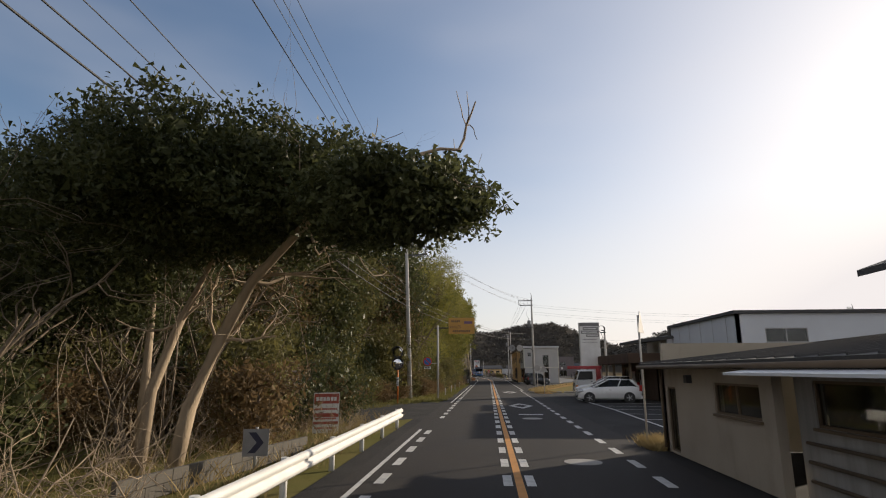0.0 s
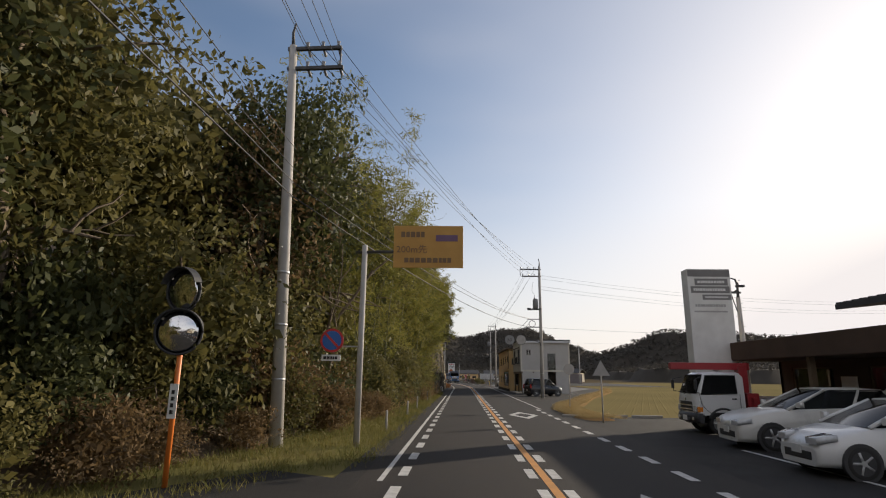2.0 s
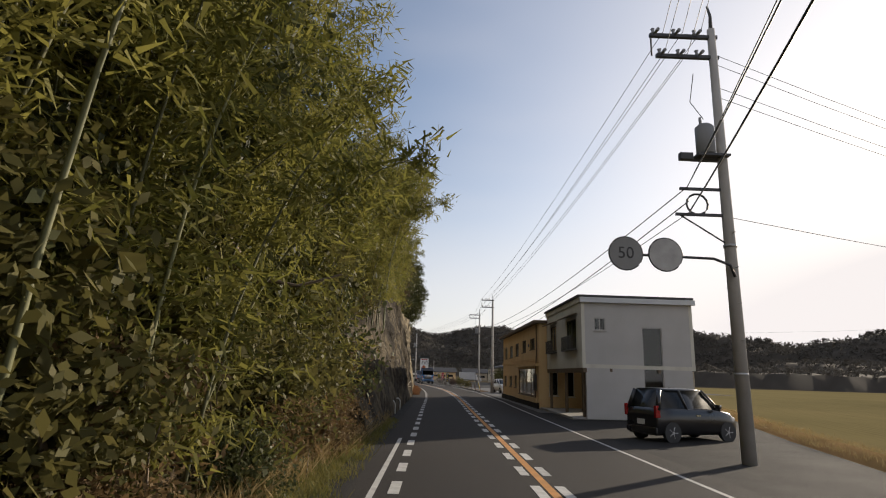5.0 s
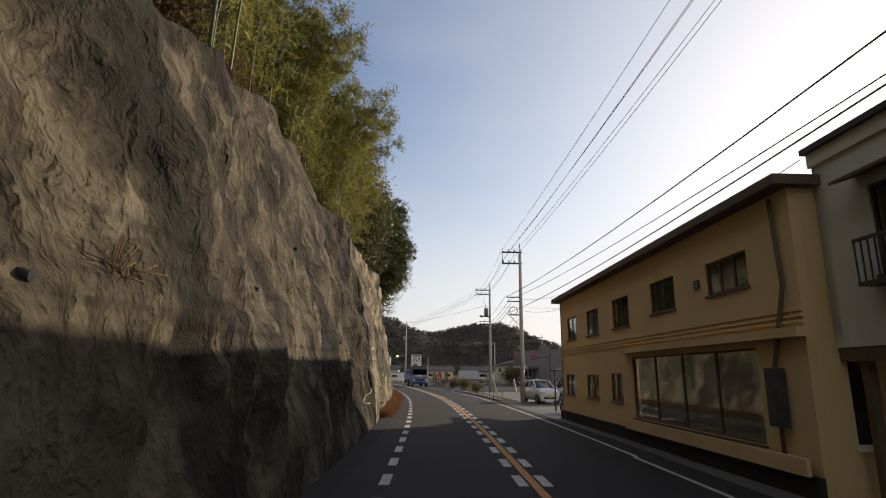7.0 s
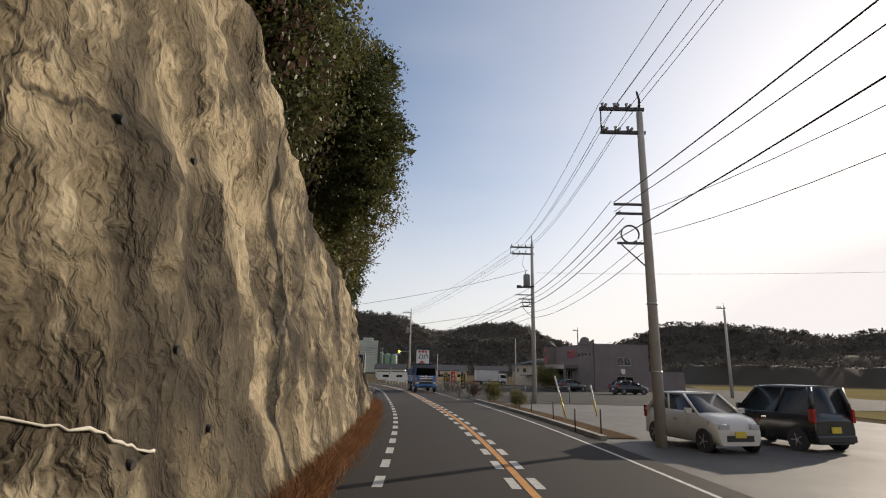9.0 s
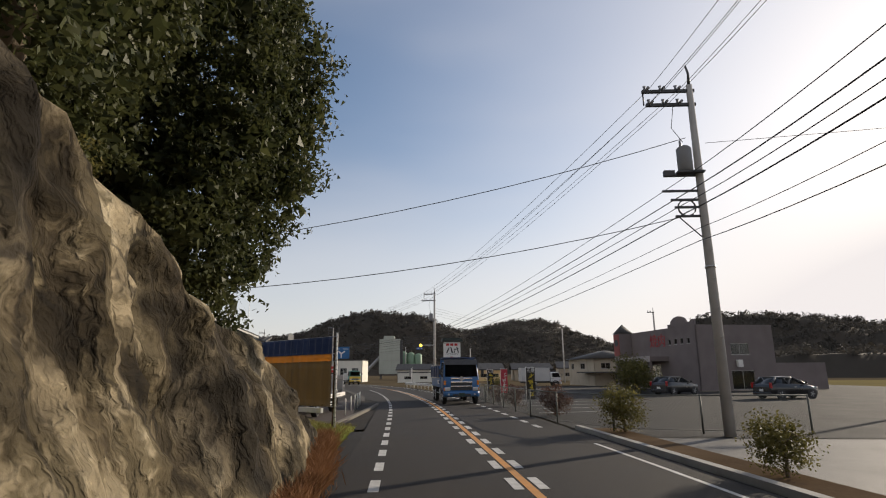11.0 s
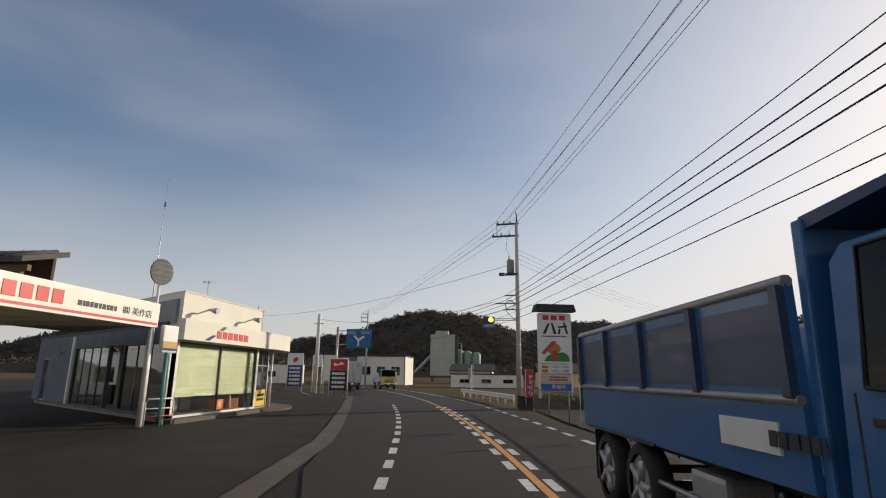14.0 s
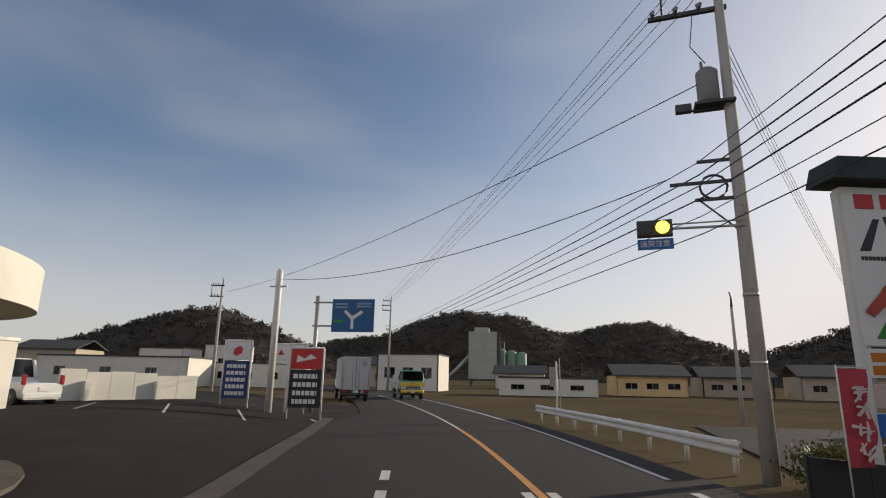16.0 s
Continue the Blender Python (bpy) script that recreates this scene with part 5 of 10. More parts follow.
def make_car(name, label, loc, rz, L, W, H, body, glass, paint_m, wheels, r, belt, plate=PLATE_WHITE, roof=None, rear_lamps=True, group=""):
    """A car, its front towards local +y. body: (y, deck height, half-width share); glass: (y at belt rear, y at roof rear, y at roof front, y at belt front)."""
    car = thing(name, loc, rz, label, "car", group)
    w = W / 2
    rings = []
    for y, z, s in body:
        a = w * s
        rings.append([(-a * 0.86, y, 0.2), (-a * 0.97, y, 0.3), (-a, y, 0.3 + (z - 0.3) * 0.5), (-a * 0.965, y, z - 0.05), (-a * 0.9, y, z), (-a * 0.45, y, z + 0.02),
                      (a * 0.45, y, z + 0.02), (a * 0.9, y, z), (a * 0.965, y, z - 0.05), (a, y, 0.3 + (z - 0.3) * 0.5), (a * 0.97, y, 0.3), (a * 0.86, y, 0.2)])
    part("body", loft(bmesh.new(), rings), paint_m, car)
    b0, r0, r1, b1 = glass
    wb, wr = w * 0.91, w * 0.74
    z0, z1 = belt - 0.03, H - 0.035
    bm = bmesh.new()
    lo = [bm.verts.new(p) for p in ((-wb, b0, z0), (wb, b0, z0), (wb, b1, z0), (-wb, b1, z0))]
    hi = [bm.verts.new(p) for p in ((-wr, r0, z1), (wr, r0, z1), (wr, r1, z1), (-wr, r1, z1))]
    for k in range(4):
        bm.faces.new((lo[k], lo[(k + 1) % 4], hi[(k + 1) % 4], hi[k]))
    bm.faces.new(hi)
    bmesh.ops.bevel(bm, geom=[e for e in bm.edges if abs(e.verts[0].co.z - e.verts[1].co.z) > 0.1], offset=0.06, segments=3, affect="EDGES")
    part("glazing", bm, CAR_GLASS, car, "windows coloured as dark as an unlit cabin", smooth=True)
    # roof skin and pillars
    rb = bmesh.new()
    ring = []
    for k in range(7):
        u = k / 6
        y = r0 + (r1 - r0) * u
        ext = 0.03 if k in (0, 6) else 0.05
        zc = z1 + 0.035 * math.sin(math.pi * (0.15 + 0.7 * u))
        ww = wr * (1.02 if 0 < k < 6 else 0.97)
        ring.append([(-ww - 0.01, y, z1 - 0.03), (-ww * 0.8, y, zc + 0.012), (0, y, zc + 0.025), (ww * 0.8, y, zc + 0.012), (ww + 0.01, y, z1 - 0.03), (0, y, z1 - 0.04)])
    part("roof", loft(rb, ring), roof or paint_m, car)
    for sx in (-1, 1):
        for (ya, yb, rr) in ((b0, r0, 0.07), (b1, r1, 0.035), ((b0 + b1) / 2 - 0.1, (r0 + r1) / 2 - 0.1, 0.035)):
            part("pillar", T([(sx * wb, ya, z0), (sx * (wr + 0.005), yb, z1 - 0.01)], [rr * 1.15, rr], 8), paint_m, car)
        part("mirror", loft(bmesh.new(), [[(sx * (w + 0.02), b1 - 0.28 + d, belt + 0.03), (sx * (w + 0.18), b1 - 0.3 + d, belt + 0.03), (sx * (w + 0.18), b1 - 0.3 + d, belt + 0.17), (sx * (w + 0.02), b1 - 0.28 + d, belt + 0.16)] for d in (0.0, 0.11)]), paint_m, car)
        part("door_handle", B(sx * w * 0.985 - 0.015, sx * w * 0.985 + 0.015, -0.1, 0.08, belt - 0.2, belt - 0.165), CHROME, car)
        fy = body[-1][0]
        part("headlight", loft(bmesh.new(), [[(sx * w * a, fy + dy, z - 0.05), (sx * w * a2, fy + dy - 0.02, z - 0.05), (sx * w * a2, fy + dy - 0.02, z + 0.06), (sx * w * a, fy + dy, z + 0.07)] for a, a2, dy, z in ((0.42, 0.8, 0.02, 0.66), (0.5, 0.96, -0.3, 0.74))]), HEADLIGHT, car)
        if rear_lamps:
            ry = body[0][0]
            part("tail_light", B(sx * w * 0.93 - 0.07, sx * w * 0.93 + 0.035, ry - 0.035, ry + 0.14, belt - 0.25, belt + 0.12, bevel=0.02), TAIL_RED, car)
        for yw in wheels:
            # dark disc on the flank stands in for the shaded wheel well
            disc_bm = disc(bmesh.new(), (sx * (w * 0.955), yw, r), (1, 0, 0), r * 1.14, 0.1, 22)
            part("wheel_arch", disc_bm, PLASTIC, car)
            wheel(car, sx * (w - 0.085), yw, r, 0.2, side=sx)
    fy, ry = body[-1][0], body[0][0]
    part("grille", B(-w * 0.55, w * 0.55, fy - 0.06, fy + 0.012, 0.3, 0.46, bevel=0.02), PLASTIC, car)
    part("number_plate", B(-0.165, 0.165, fy + 0.012, fy + 0.03, 0.4, 0.56), plate, car)
    part("number_plate", B(-0.165, 0.165, ry - 0.03, ry - 0.008, 0.5, 0.66), plate, car)
    part("bumper", B(-w * 0.93, w * 0.93, ry - 0.04, ry + 0.2, 0.24, 0.44, bevel=0.04), paint_m, car)
    return car


AMBER = mat("amber_lens", (0.75, 0.25, 0.03), (0.65, 0.2, 0.02), rough=0.25, scale=5, bump=0, spec=0.5)


def make_cab(parent, W, y0, y1, zf, H, paint_m, trim=None, lower=None, plate=True, plate_m=None, bars=2):
    """A forward-control cab: front at y1, floor at zf, with its glass, doors, lamps and mirrors."""
    w = W / 2
    hh = H - zf
    face = [(y1 - 0.02, zf), (y1 + 0.02, zf + 0.1), (y1 + 0.025, zf + hh * 0.3), (y1 - 0.02, zf + hh * 0.47), (y1 - 0.13, zf + hh * 0.7), (y1 - 0.27, H - 0.1), (y1 - 0.45, H - 0.01)]
    # lofted across its width, so that the front bows a little and the sides draw in towards the roof
    rings = []
    for u, back in ((-1, 0.13), (-0.94, 0.05), (-0.6, 0.012), (0, 0), (0.6, 0.012), (0.94, 0.05), (1, 0.13)):
        ring = []
        for y, z in face + [(y0 + 0.1, H), (y0, H - 0.1), (y0, zf)]:
            draw = 1 - 0.075 * max(0.0, (z - zf) / hh - 0.5) * 2
            sink = 0.05 * (abs(u) > 0.9) * (z > H - 0.2) + 0.03 * (abs(u) == 1) * (z > H - 0.2)
            ring.append((u * w * draw, y - (back if y > y1 - 0.6 else 0), z - sink))
        rings.append(ring)
    cab = part("cab", loft(bmesh.new(), rings), paint_m, parent)
    za, zb = zf + hh * 0.485, H - 0.13
    ya, yb = y1 - 0.03, y1 - 0.255
    for name, grow, dy, m in (("screen_surround", 0.03, 0.012, PLASTIC), ("windscreen", 0.0, 0.022, CAR_GLASS)):
        bm = bmesh.new()
        lo = [bm.verts.new((u * (w * 0.9 + grow), ya + dy - 0.05 * u * u, za - grow)) for u in (-1, -0.66, -0.33, 0, 0.33, 0.66, 1)]
        hi = [bm.verts.new((u * (w * 0.84 + grow), yb + dy - 0.05 * u * u, zb + grow)) for u in (-1, -0.66, -0.33, 0, 0.33, 0.66, 1)]
        fs = [bm.faces.new((lo[k], lo[k + 1], hi[k + 1], hi[k])) for k in range(6)]
        for f in fs:
            f.smooth = True
        bmesh.ops.solidify(bm, geom=fs, thickness=0.03)
        part(name, bm, m, cab)
    part("grille", B(-w * 0.6, w * 0.6, y1 - 0.02, y1 + 0.03, zf + 0.12, zf + hh * 0.3, bevel=0.015), PLASTIC, cab)
    for k in range(bars):
        z = zf + 0.15 + (hh * 0.3 - 0.17) * k / max(1, bars)
        part("grille_bar", B(-w * 0.58, w * 0.58, y1 + 0.02, y1 + 0.045, z, z + 0.05, bevel=0.008), trim or CHROME, cab)
    part("emblem", disc(bmesh.new(), (0, y1 + 0.035, zf + hh * 0.36), (0, 1, 0), 0.07, 0.02, 16), CHROME, cab)
    bm = loft(bmesh.new(), [[(u * w, y1 - 0.22, zf - 0.26), (u * w, y1 + 0.07 - b, zf - 0.24), (u * w, y1 + 0.09 - b, zf - 0.05), (u * w, y1 + 0.05 - b, zf + 0.06), (u * w, y1 - 0.22, zf + 0.06)] for u, b in ((-1, 0.12), (-0.85, 0.03), (0, 0), (0.85, 0.03), (1, 0.12))])
    part("bumper", bm, lower or paint_m, cab)
    part("air_dam", B(-w * 0.5, w * 0.5, y1 + 0.07, y1 + 0.096, zf - 0.2, zf - 0.1, bevel=0.01), PLASTIC, cab)
    if plate:
        part("number_plate", B(-0.18, 0.18, y1 + 0.096, y1 + 0.11, zf - 0.2, zf - 0.03), plate_m or PLATE_WHITE, cab)
    for sx in (-1, 1):
        x = sx * w * 1.001
        xt = sx * w * 0.94
        # door skin with its seams, window and handle
        door = part("door", prism(bmesh.new(), [(y0 + 0.2, zf + 0.1), (y1 - 0.42, zf + 0.1), (y1 - 0.2, zf + 0.32), (y1 - 0.14, za - 0.03), (y0 + 0.2, za - 0.03)], x - 0.012, x + 0.012, "x"), paint_m, cab)
        seam = [(x + sx * 0.013, y, z) for y, z in ((y0 + 0.17, za), (y0 + 0.17, zf + 0.07), (y1 - 0.43, zf + 0.07), (y1 - 0.17, zf + 0.32), (y1 - 0.11, za))]
        part("door_seam", T(seam, 0.008, 5), PLASTIC, door)
        bm = bmesh.new()
        q = [bm.verts.new(p) for p in ((x + sx * 0.008, y0 + 0.26, za + 0.03), (x + sx * 0.008, y1 - 0.16, za - 0.02), (xt + sx * 0.012, y1 - 0.36, zb), (xt + sx * 0.012, y0 + 0.26, zb))]
        bmesh.ops.solidify(bm, geom=[bm.faces.new(q)], thickness=0.012)
        part("side_window", bm, CAR_GLASS, door)
        part("window_rubber", T([(x + sx * 0.01, y0 + 0.26, za + 0.03), (x + sx * 0.01, y1 - 0.16, za - 0.02), (xt + sx * 0.014, y1 - 0.36, zb), (xt + sx * 0.014, y0 + 0.26, zb), (x + sx * 0.01, y0 + 0.26, za + 0.03)], 0.016, 5), PLASTIC, door)
        part("door_handle", B(x - 0.025, x + 0.025, y0 + 0.28, y0 + 0.44, za - 0.18, za - 0.13, bevel=0.01), PLASTIC, door)
        a, b = sorted((sx * w * 0.63, sx * w * 0.93))
        part("headlight_bezel", B(a - 0.015, b + 0.015, y1 - 0.1, y1 + 0.012, zf + 0.07, zf + 0.3, bevel=0.02), CHROME, cab)
        part("headlight", B(a, b, y1 - 0.06, y1 + 0.03, zf + 0.09, zf + 0.28, bevel=0.03), HEADLIGHT, cab)
        part("indicator", B(sx * w * 0.96 - 0.035, sx * w * 0.96 + 0.035, y1 - 0.2, y1 - 0.03, zf + 0.09, zf + 0.28, bevel=0.02), AMBER, cab)
        part("fog_lamp", disc(bmesh.new(), (sx * w * 0.72, y1 + 0.07, zf - 0.12), (0, 1, 0), 0.06, 0.03, 14), HEADLIGHT, cab)
        part("mirror_arm", T([(sx * w * 0.97, y1 - 0.16, za + 0.02), (sx * (w + 0.16), y1 + 0.06, za + 0.06), (sx * (w + 0.2), y1 + 0.06, za + 0.48), (sx * w * 0.93, y1 - 0.2, zb - 0.05)], 0.014, 6), PLASTIC, cab)
        part("mirror", B(sx * (w + 0.2) - 0.085, sx * (w + 0.2) + 0.085, y1 + 0.03, y1 + 0.1, za + 0.14, za + 0.46, bevel=0.03), PLASTIC, cab)
        arch = [(y1 - 0.85 + 0.5 * math.cos(t), zf - 0.28 + 0.5 * math.sin(t)) for t in np.linspace(0.35, 2.79, 14)]
        # black half-disc in place of the shaded hollow over the wheel
        part("arch_lining", prism(bmesh.new(), arch, x - 0.004, x + 0.006, "x"), BLACK, cab)
        part("wheel_arch", T([(x, y, z) for y, z in arch], 0.04, 6), PLASTIC, cab)
        part("step", B(x - sx * 0.22 - 0.06, x - sx * 0.22 + 0.2 * (sx > 0) + 0.06, y1 - 0.34, y1 - 0.24, zf - 0.34, zf - 0.28), DARK_STEEL, cab)
    for xa, xb in ((-0.5, 0.05), (0.08, 0.6)):
        part("wiper", T([(w * xa, ya + 0.05, za - 0.02), (w * xb, ya + 0.02, za + 0.07)], 0.01, 5), PLASTIC, cab)
    return cab


def chassis(parent, W, y0, y1, z, axles, r, rim=None):
    for sx in (-0.36, 0.36):
        part("chassis_rail", B(sx - 0.04, sx + 0.04, y0, y1, z - 0.2, z), DARK_STEEL, parent)
    for y in axles:
        part("axle", T([(-W / 2 + 0.15, y, r), (W / 2 - 0.15, y, r)], 0.06, 8), DARK_STEEL, parent)
        for sx in (-1, 1):
            wheel(parent, sx * (W / 2 - 0.13), y, r, 0.24, rim, sx)
    for sx in (-1, 1):
        part("side_guard", T([(sx * (W / 2 - 0.08), y0 + 1.6, z - 0.35), (sx * (W / 2 - 0.08), y1 - 2.0, z - 0.35)], 0.03, 6), STEEL, parent)
        part("mudguard", B(sx * (W / 2 - 0.14) - 0.12, sx * (W / 2 - 0.14) + 0.12, axles[0] - 0.56, axles[0] - 0.53, 0.25, z), BLACK, parent)
    part("fuel_tank", B(W / 2 - 0.6, W / 2 - 0.15, y1 - 2.9, y1 - 2.2, z - 0.45, z - 0.1, bevel=0.06), STEEL, parent)

# ---- utility poles and wires ----
INSUL = mat("grey_insulator", (0.3, 0.3, 0.31), (0.2, 0.2, 0.21), rough=0.35, scale=6, bump=0)


def utility_pole(loc, h, rz, arms, low_arms, label, transformer=None, bands=(), r=0.17):
    """A tapered concrete pole. arms: (height, reach) with insulators; towards local -x."""
    pole = thing("utility_pole", loc, rz, label, "utility pole", "utility poles")
    part("shaft", T([(0, 0, -0.3), (0, 0, h * 0.5), (0, 0, h - 0.7)], [r, r * 0.8, r * 0.6], 14), POLE, pole)
    part("top_spike", T([(0, 0, h - 0.75), (0.02, 0, h - 0.25), (-0.05, 0, h + 0.05)], [0.06, 0.04, 0.03], 8), DARK_STEEL, pole)
    for z, reach in arms:
        part("crossarm", B(-reach, 0.15, -0.05, 0.05, z - 0.05, z + 0.05), DARK_STEEL, pole)
        for k in range(3):
            x = -reach + 0.1 + k * (reach - 0.35) / 2.4
            part("insulator", T([(x, 0, z + 0.05), (x, 0, z + 0.1), (x, 0, z + 0.12), (x, 0, z + 0.2), (x, 0, z + 0.22)], [0.02, 0.05, 0.035, 0.06, 0.02], 8), INSUL, pole)
            part("strain_insulator", T([(x, -0.1, z), (x, -0.35, z - 0.03)], [0.035, 0.05], 7), INSUL, pole)
    if arms:
        x = -arms[0][1] + 0.03
        part("arm_link", T([(x, 0, arms[0][0]), (x, 0, arms[-1][0])], 0.025, 6), DARK_STEEL, pole)
    for z, reach in low_arms:
        part("bracket", B(-reach, 0.12, -0.03, 0.03, z - 0.035, z + 0.035), DARK_STEEL, pole)
    if low_arms:
        z, reach = low_arms[-1]
        part("brace", T([(-reach + 0.08, 0, z), (-0.08, 0, z - 0.75)], 0.02, 6), DARK_STEEL, pole)
        bm = bmesh.new()
        tube(bm, [(-reach * 0.55 + 0.28 * math.cos(a), 0.05, z + 0.3 + 0.28 * math.sin(a)) for a in np.linspace(0, 6.2832, 15)], 0.028, 6)
        part("cable_coil", bm, CABLE, pole)
    if transformer:
        z = transformer
        part("transformer", T([(-0.42, 0.0, z), (-0.42, 0, z + 0.06), (-0.42, 0, z + 0.8), (-0.42, 0, z + 0.88)], [0.2, 0.24, 0.24, 0.16], 14), mat("transformer_grey", (0.24, 0.24, 0.24), rough=0.5), pole)
        part("bushing", T([(-0.5, 0, z + 0.86), (-0.52, 0, z + 1.1)], [0.05, 0.03], 8), INSUL, pole)
        part("bracket", B(-0.75, 0.1, -0.25, 0.25, z - 0.08, z - 0.02), DARK_STEEL, pole)
        part("switch", B(-1.15, -0.8, -0.08, 0.08, z - 0.15, z + 0.05, bevel=0.02), DARK_STEEL, pole)
        part("bracket", B(-1.1, 0.0, -0.02, 0.02, z - 0.14, z - 0.1), DARK_STEEL, pole)
        part("drop_wire", T([(-0.42, 0, z + 1.05), (-0.7, 0.1, z + 1.6), (-0.6, 0, z + 2.4)], 0.012, 5), CABLE, pole)
    for z in bands:
        part("band", T([(0, 0, z), (0, 0, z + 0.07)], [r * 0.95, r * 0.95], 14), STEEL, pole)
    for k in range(8):
        z = 2.4 + 0.45 * k
        part("step_bolt", T([(0, 0.13 * (-1) ** k, z), (0, 0.3 * (-1) ** k, z)], 0.012, 5), STEEL, pole)
    return pole


P1, P2, P3, P4, P5 = (-5.2, 40.4, 0), (6.85, 74.9, 0), (6.45, 124.9, 0), (7.0, 148.0, 0), (-3.95, 197.35, 0)
leaning = utility_pole(P1, 12.0, 180, [(11.2, 1.45), (10.55, 1.5)], [], "pale concrete utility pole with cross arms at the wood's edge", None, (1.6, 3.0, 4.4), 0.18)
leaning.matrix_basis = pose(*P1, 0, 1.9, 180)
P1 = (P1[0] - 0.36, P1[1], 0)
utility_pole(P2, 12.2, 0, [(11.25, 1.75), (10.62, 1.6)], [(6.75, 1.2), (6.05, 1.35)], "concrete utility pole with transformer beside the side road", 7.7, (2, 5.2))
utility_pole(P3, 11.0, 0, [(10.4, 1.3), (9.58, 1.3)], [(7.15, 1.0), (6.85, 0.95), (5.9, 0.95)], "concrete utility pole beside a small car park", None, (2, 4))
utility_pole(P4, 12.0, 0, [(11.1, 1.6), (10.6, 1.5)], [(7.55, 1.25), (7.25, 1.0), (7.0, 0.9), (6.7, 0.9)], "concrete utility pole with transformer at the car park's edge", 8.2, (1.2, 5.0))
utility_pole(P5, 12.1, -8, [(11.35, 1.3), (10.55, 1.6)], [(6.7, 0.8), (6.2, 1.4), (5.8, 0.9)], "concrete utility pole carrying a flashing signal beside the guard rail", 8.1, (2.2, 3.6))
P6, PL, PR, P0 = (-31.0, 261.0, 0), (-34.6, 225.0, 0), (19.2, 240.0, 0), (-5.4, -14.0, 0)
utility_pole(P6, 13.4, 25, [(12.6, 1.2), (11.9, 1.3), (11.2, 1.2)], [(8.5, 0.6)], "distant concrete utility pole past the dealers' signs", None)
utility_pole(PL, 9.5, 10, [(8.9, 0.9), (8.0, 0.9)], [], "concrete utility pole at the forecourt's far edge", None, r=0.15)
utility_pole(PR, 11.0, 0, [(10.3, 0.9)], [(8.5, 0.5)], "distant utility pole behind the restaurant car park", None)
utility_pole(P0, 11.5, 180, [(10.6, 1.45), (9.95, 1.5)], [], "concrete utility pole behind the start of the wood", None)
utility_pole((10.4, 47.6, 0), 5.6, 0, [], [(5.1, 0.35)], "short concrete pole beside the sign tower", None, r=0.13)
utility_pole((0.6, 214, 0), 6.2, 0, [], [], "far small pole beyond the restaurant sign", None, r=0.1)
utility_pole((30, 165, 0), 9.5, 0, [(9.0, 0.8)], [], "distant utility pole in the fields", None)
utility_pole((-20.5, 330, 0), 12, 0, [(11.2, 0.9)], [], "far utility pole near the concrete plant", None)
utility_pole((25, 205, 0), 10.2, 0, [(9.6, 0.8)], [], "utility pole behind the white house", None)


P7, P8, P9 = (-16.0, 148.8, 0), (62, 96, 0), (64, 132, 0)
utility_pole(P7, 6.4, 0, [], [], "short concrete pole behind the end of the cutting", None, r=0.12)
for q, h in ((P8, 12.6), (P9, 10.6)):
    utility_pole(q, h, 0, [(h - 0.6, 0.9)], [], "far utility pole in the fields", None)


def wires(name, label, ends, sag, r=0.012):
    """Cables hung between pairs of places."""
    for a, b in ends:
        a, b = Vector(a), Vector(b)
        pts = []
        for k in range(15):
            u = k / 14
            p = a.lerp(b, u)
            p.z -= 4 * sag * u * (1 - u)
            pts.append(p)
        ob = mesh_ob(name, T(pts, r * 0.72, 5), CABLE)
        tagged(ob, label, "cable", "overhead cables")


def at_pole(p, dx, z):
    return (p[0] + dx, p[1], z)


for (pa, sa), (pb, sb), za, zb in (((P0, 1), (P1, 1), (10.7, 10.1), (11.35, 10.7)), ((P1, 1), (P2, -1), (11.35, 10.7), (11.4, 10.75)), ((P2, -1), (P3, -1), (11.4, 10.75), (10.5, 9.7)),
                                   ((P3, -1), (P4, -1), (10.5, 9.7), (11.2, 10.7)), ((P4, -1), (P5, -1), (11.2, 10.7), (11.45, 10.65)), ((P5, -1), (P6, -1), (11.45, 10.65), (12.7, 12.0))):
    for d, zk in ((1.35, 0), (0.8, 0), (0.3, 0), (1.35, 1), (0.7, 1)):
        wires("power_line", "thin black overhead power line", [(at_pole(pa, sa * d, za[zk]), at_pole(pb, sb * d, zb[zk]))], 0.55, 0.013)
# telephone cables lower down
for a, b, z0, z1, r in ((P1, P2, 7.0, 6.8, 0.02), (P1, P2, 6.6, 6.1, 0.025), (P1, P2, 7.4, 6.8, 0.014), (P2, P3, 6.8, 7.2, 0.022), (P2, P3, 6.1, 6.9, 0.016), (P2, P3, 6.4, 6.0, 0.022),
                        (P0, P1, 7.0, 7.0, 0.02), (P0, P1, 6.6, 6.6, 0.025), (P0, P1, 7.5, 7.4, 0.014), (P0, P1, 8.2, 8.0, 0.014)):
    wires("telephone_cable", "black telephone cable strung between poles", [(at_pole(a, 0.3 if a is P1 or a is P0 else -1.0, z0), at_pole(b, -1.0 if b is not P1 else 0.3, z1))], 0.7, r)
for dz, d, r in ((7.55, 1.2, 0.016), (7.25, 0.9, 0.024), (7.0, 0.8, 0.018), (6.7, 0.8, 0.026), (6.3, 0.2, 0.014), (5.9, 0.2, 0.018)):
    wires("telephone_cable", "black telephone cable strung between poles", [(at_pole(P3, -d * 0.9, dz - 0.3), at_pole(P4, -d, dz)), (at_pole(P4, -d, dz), at_pole(P5, -0.8, dz - 0.9)), (at_pole(P5, -0.8, dz - 0.9), at_pole(P6, -0.5, dz + 1))], 0.5, r)
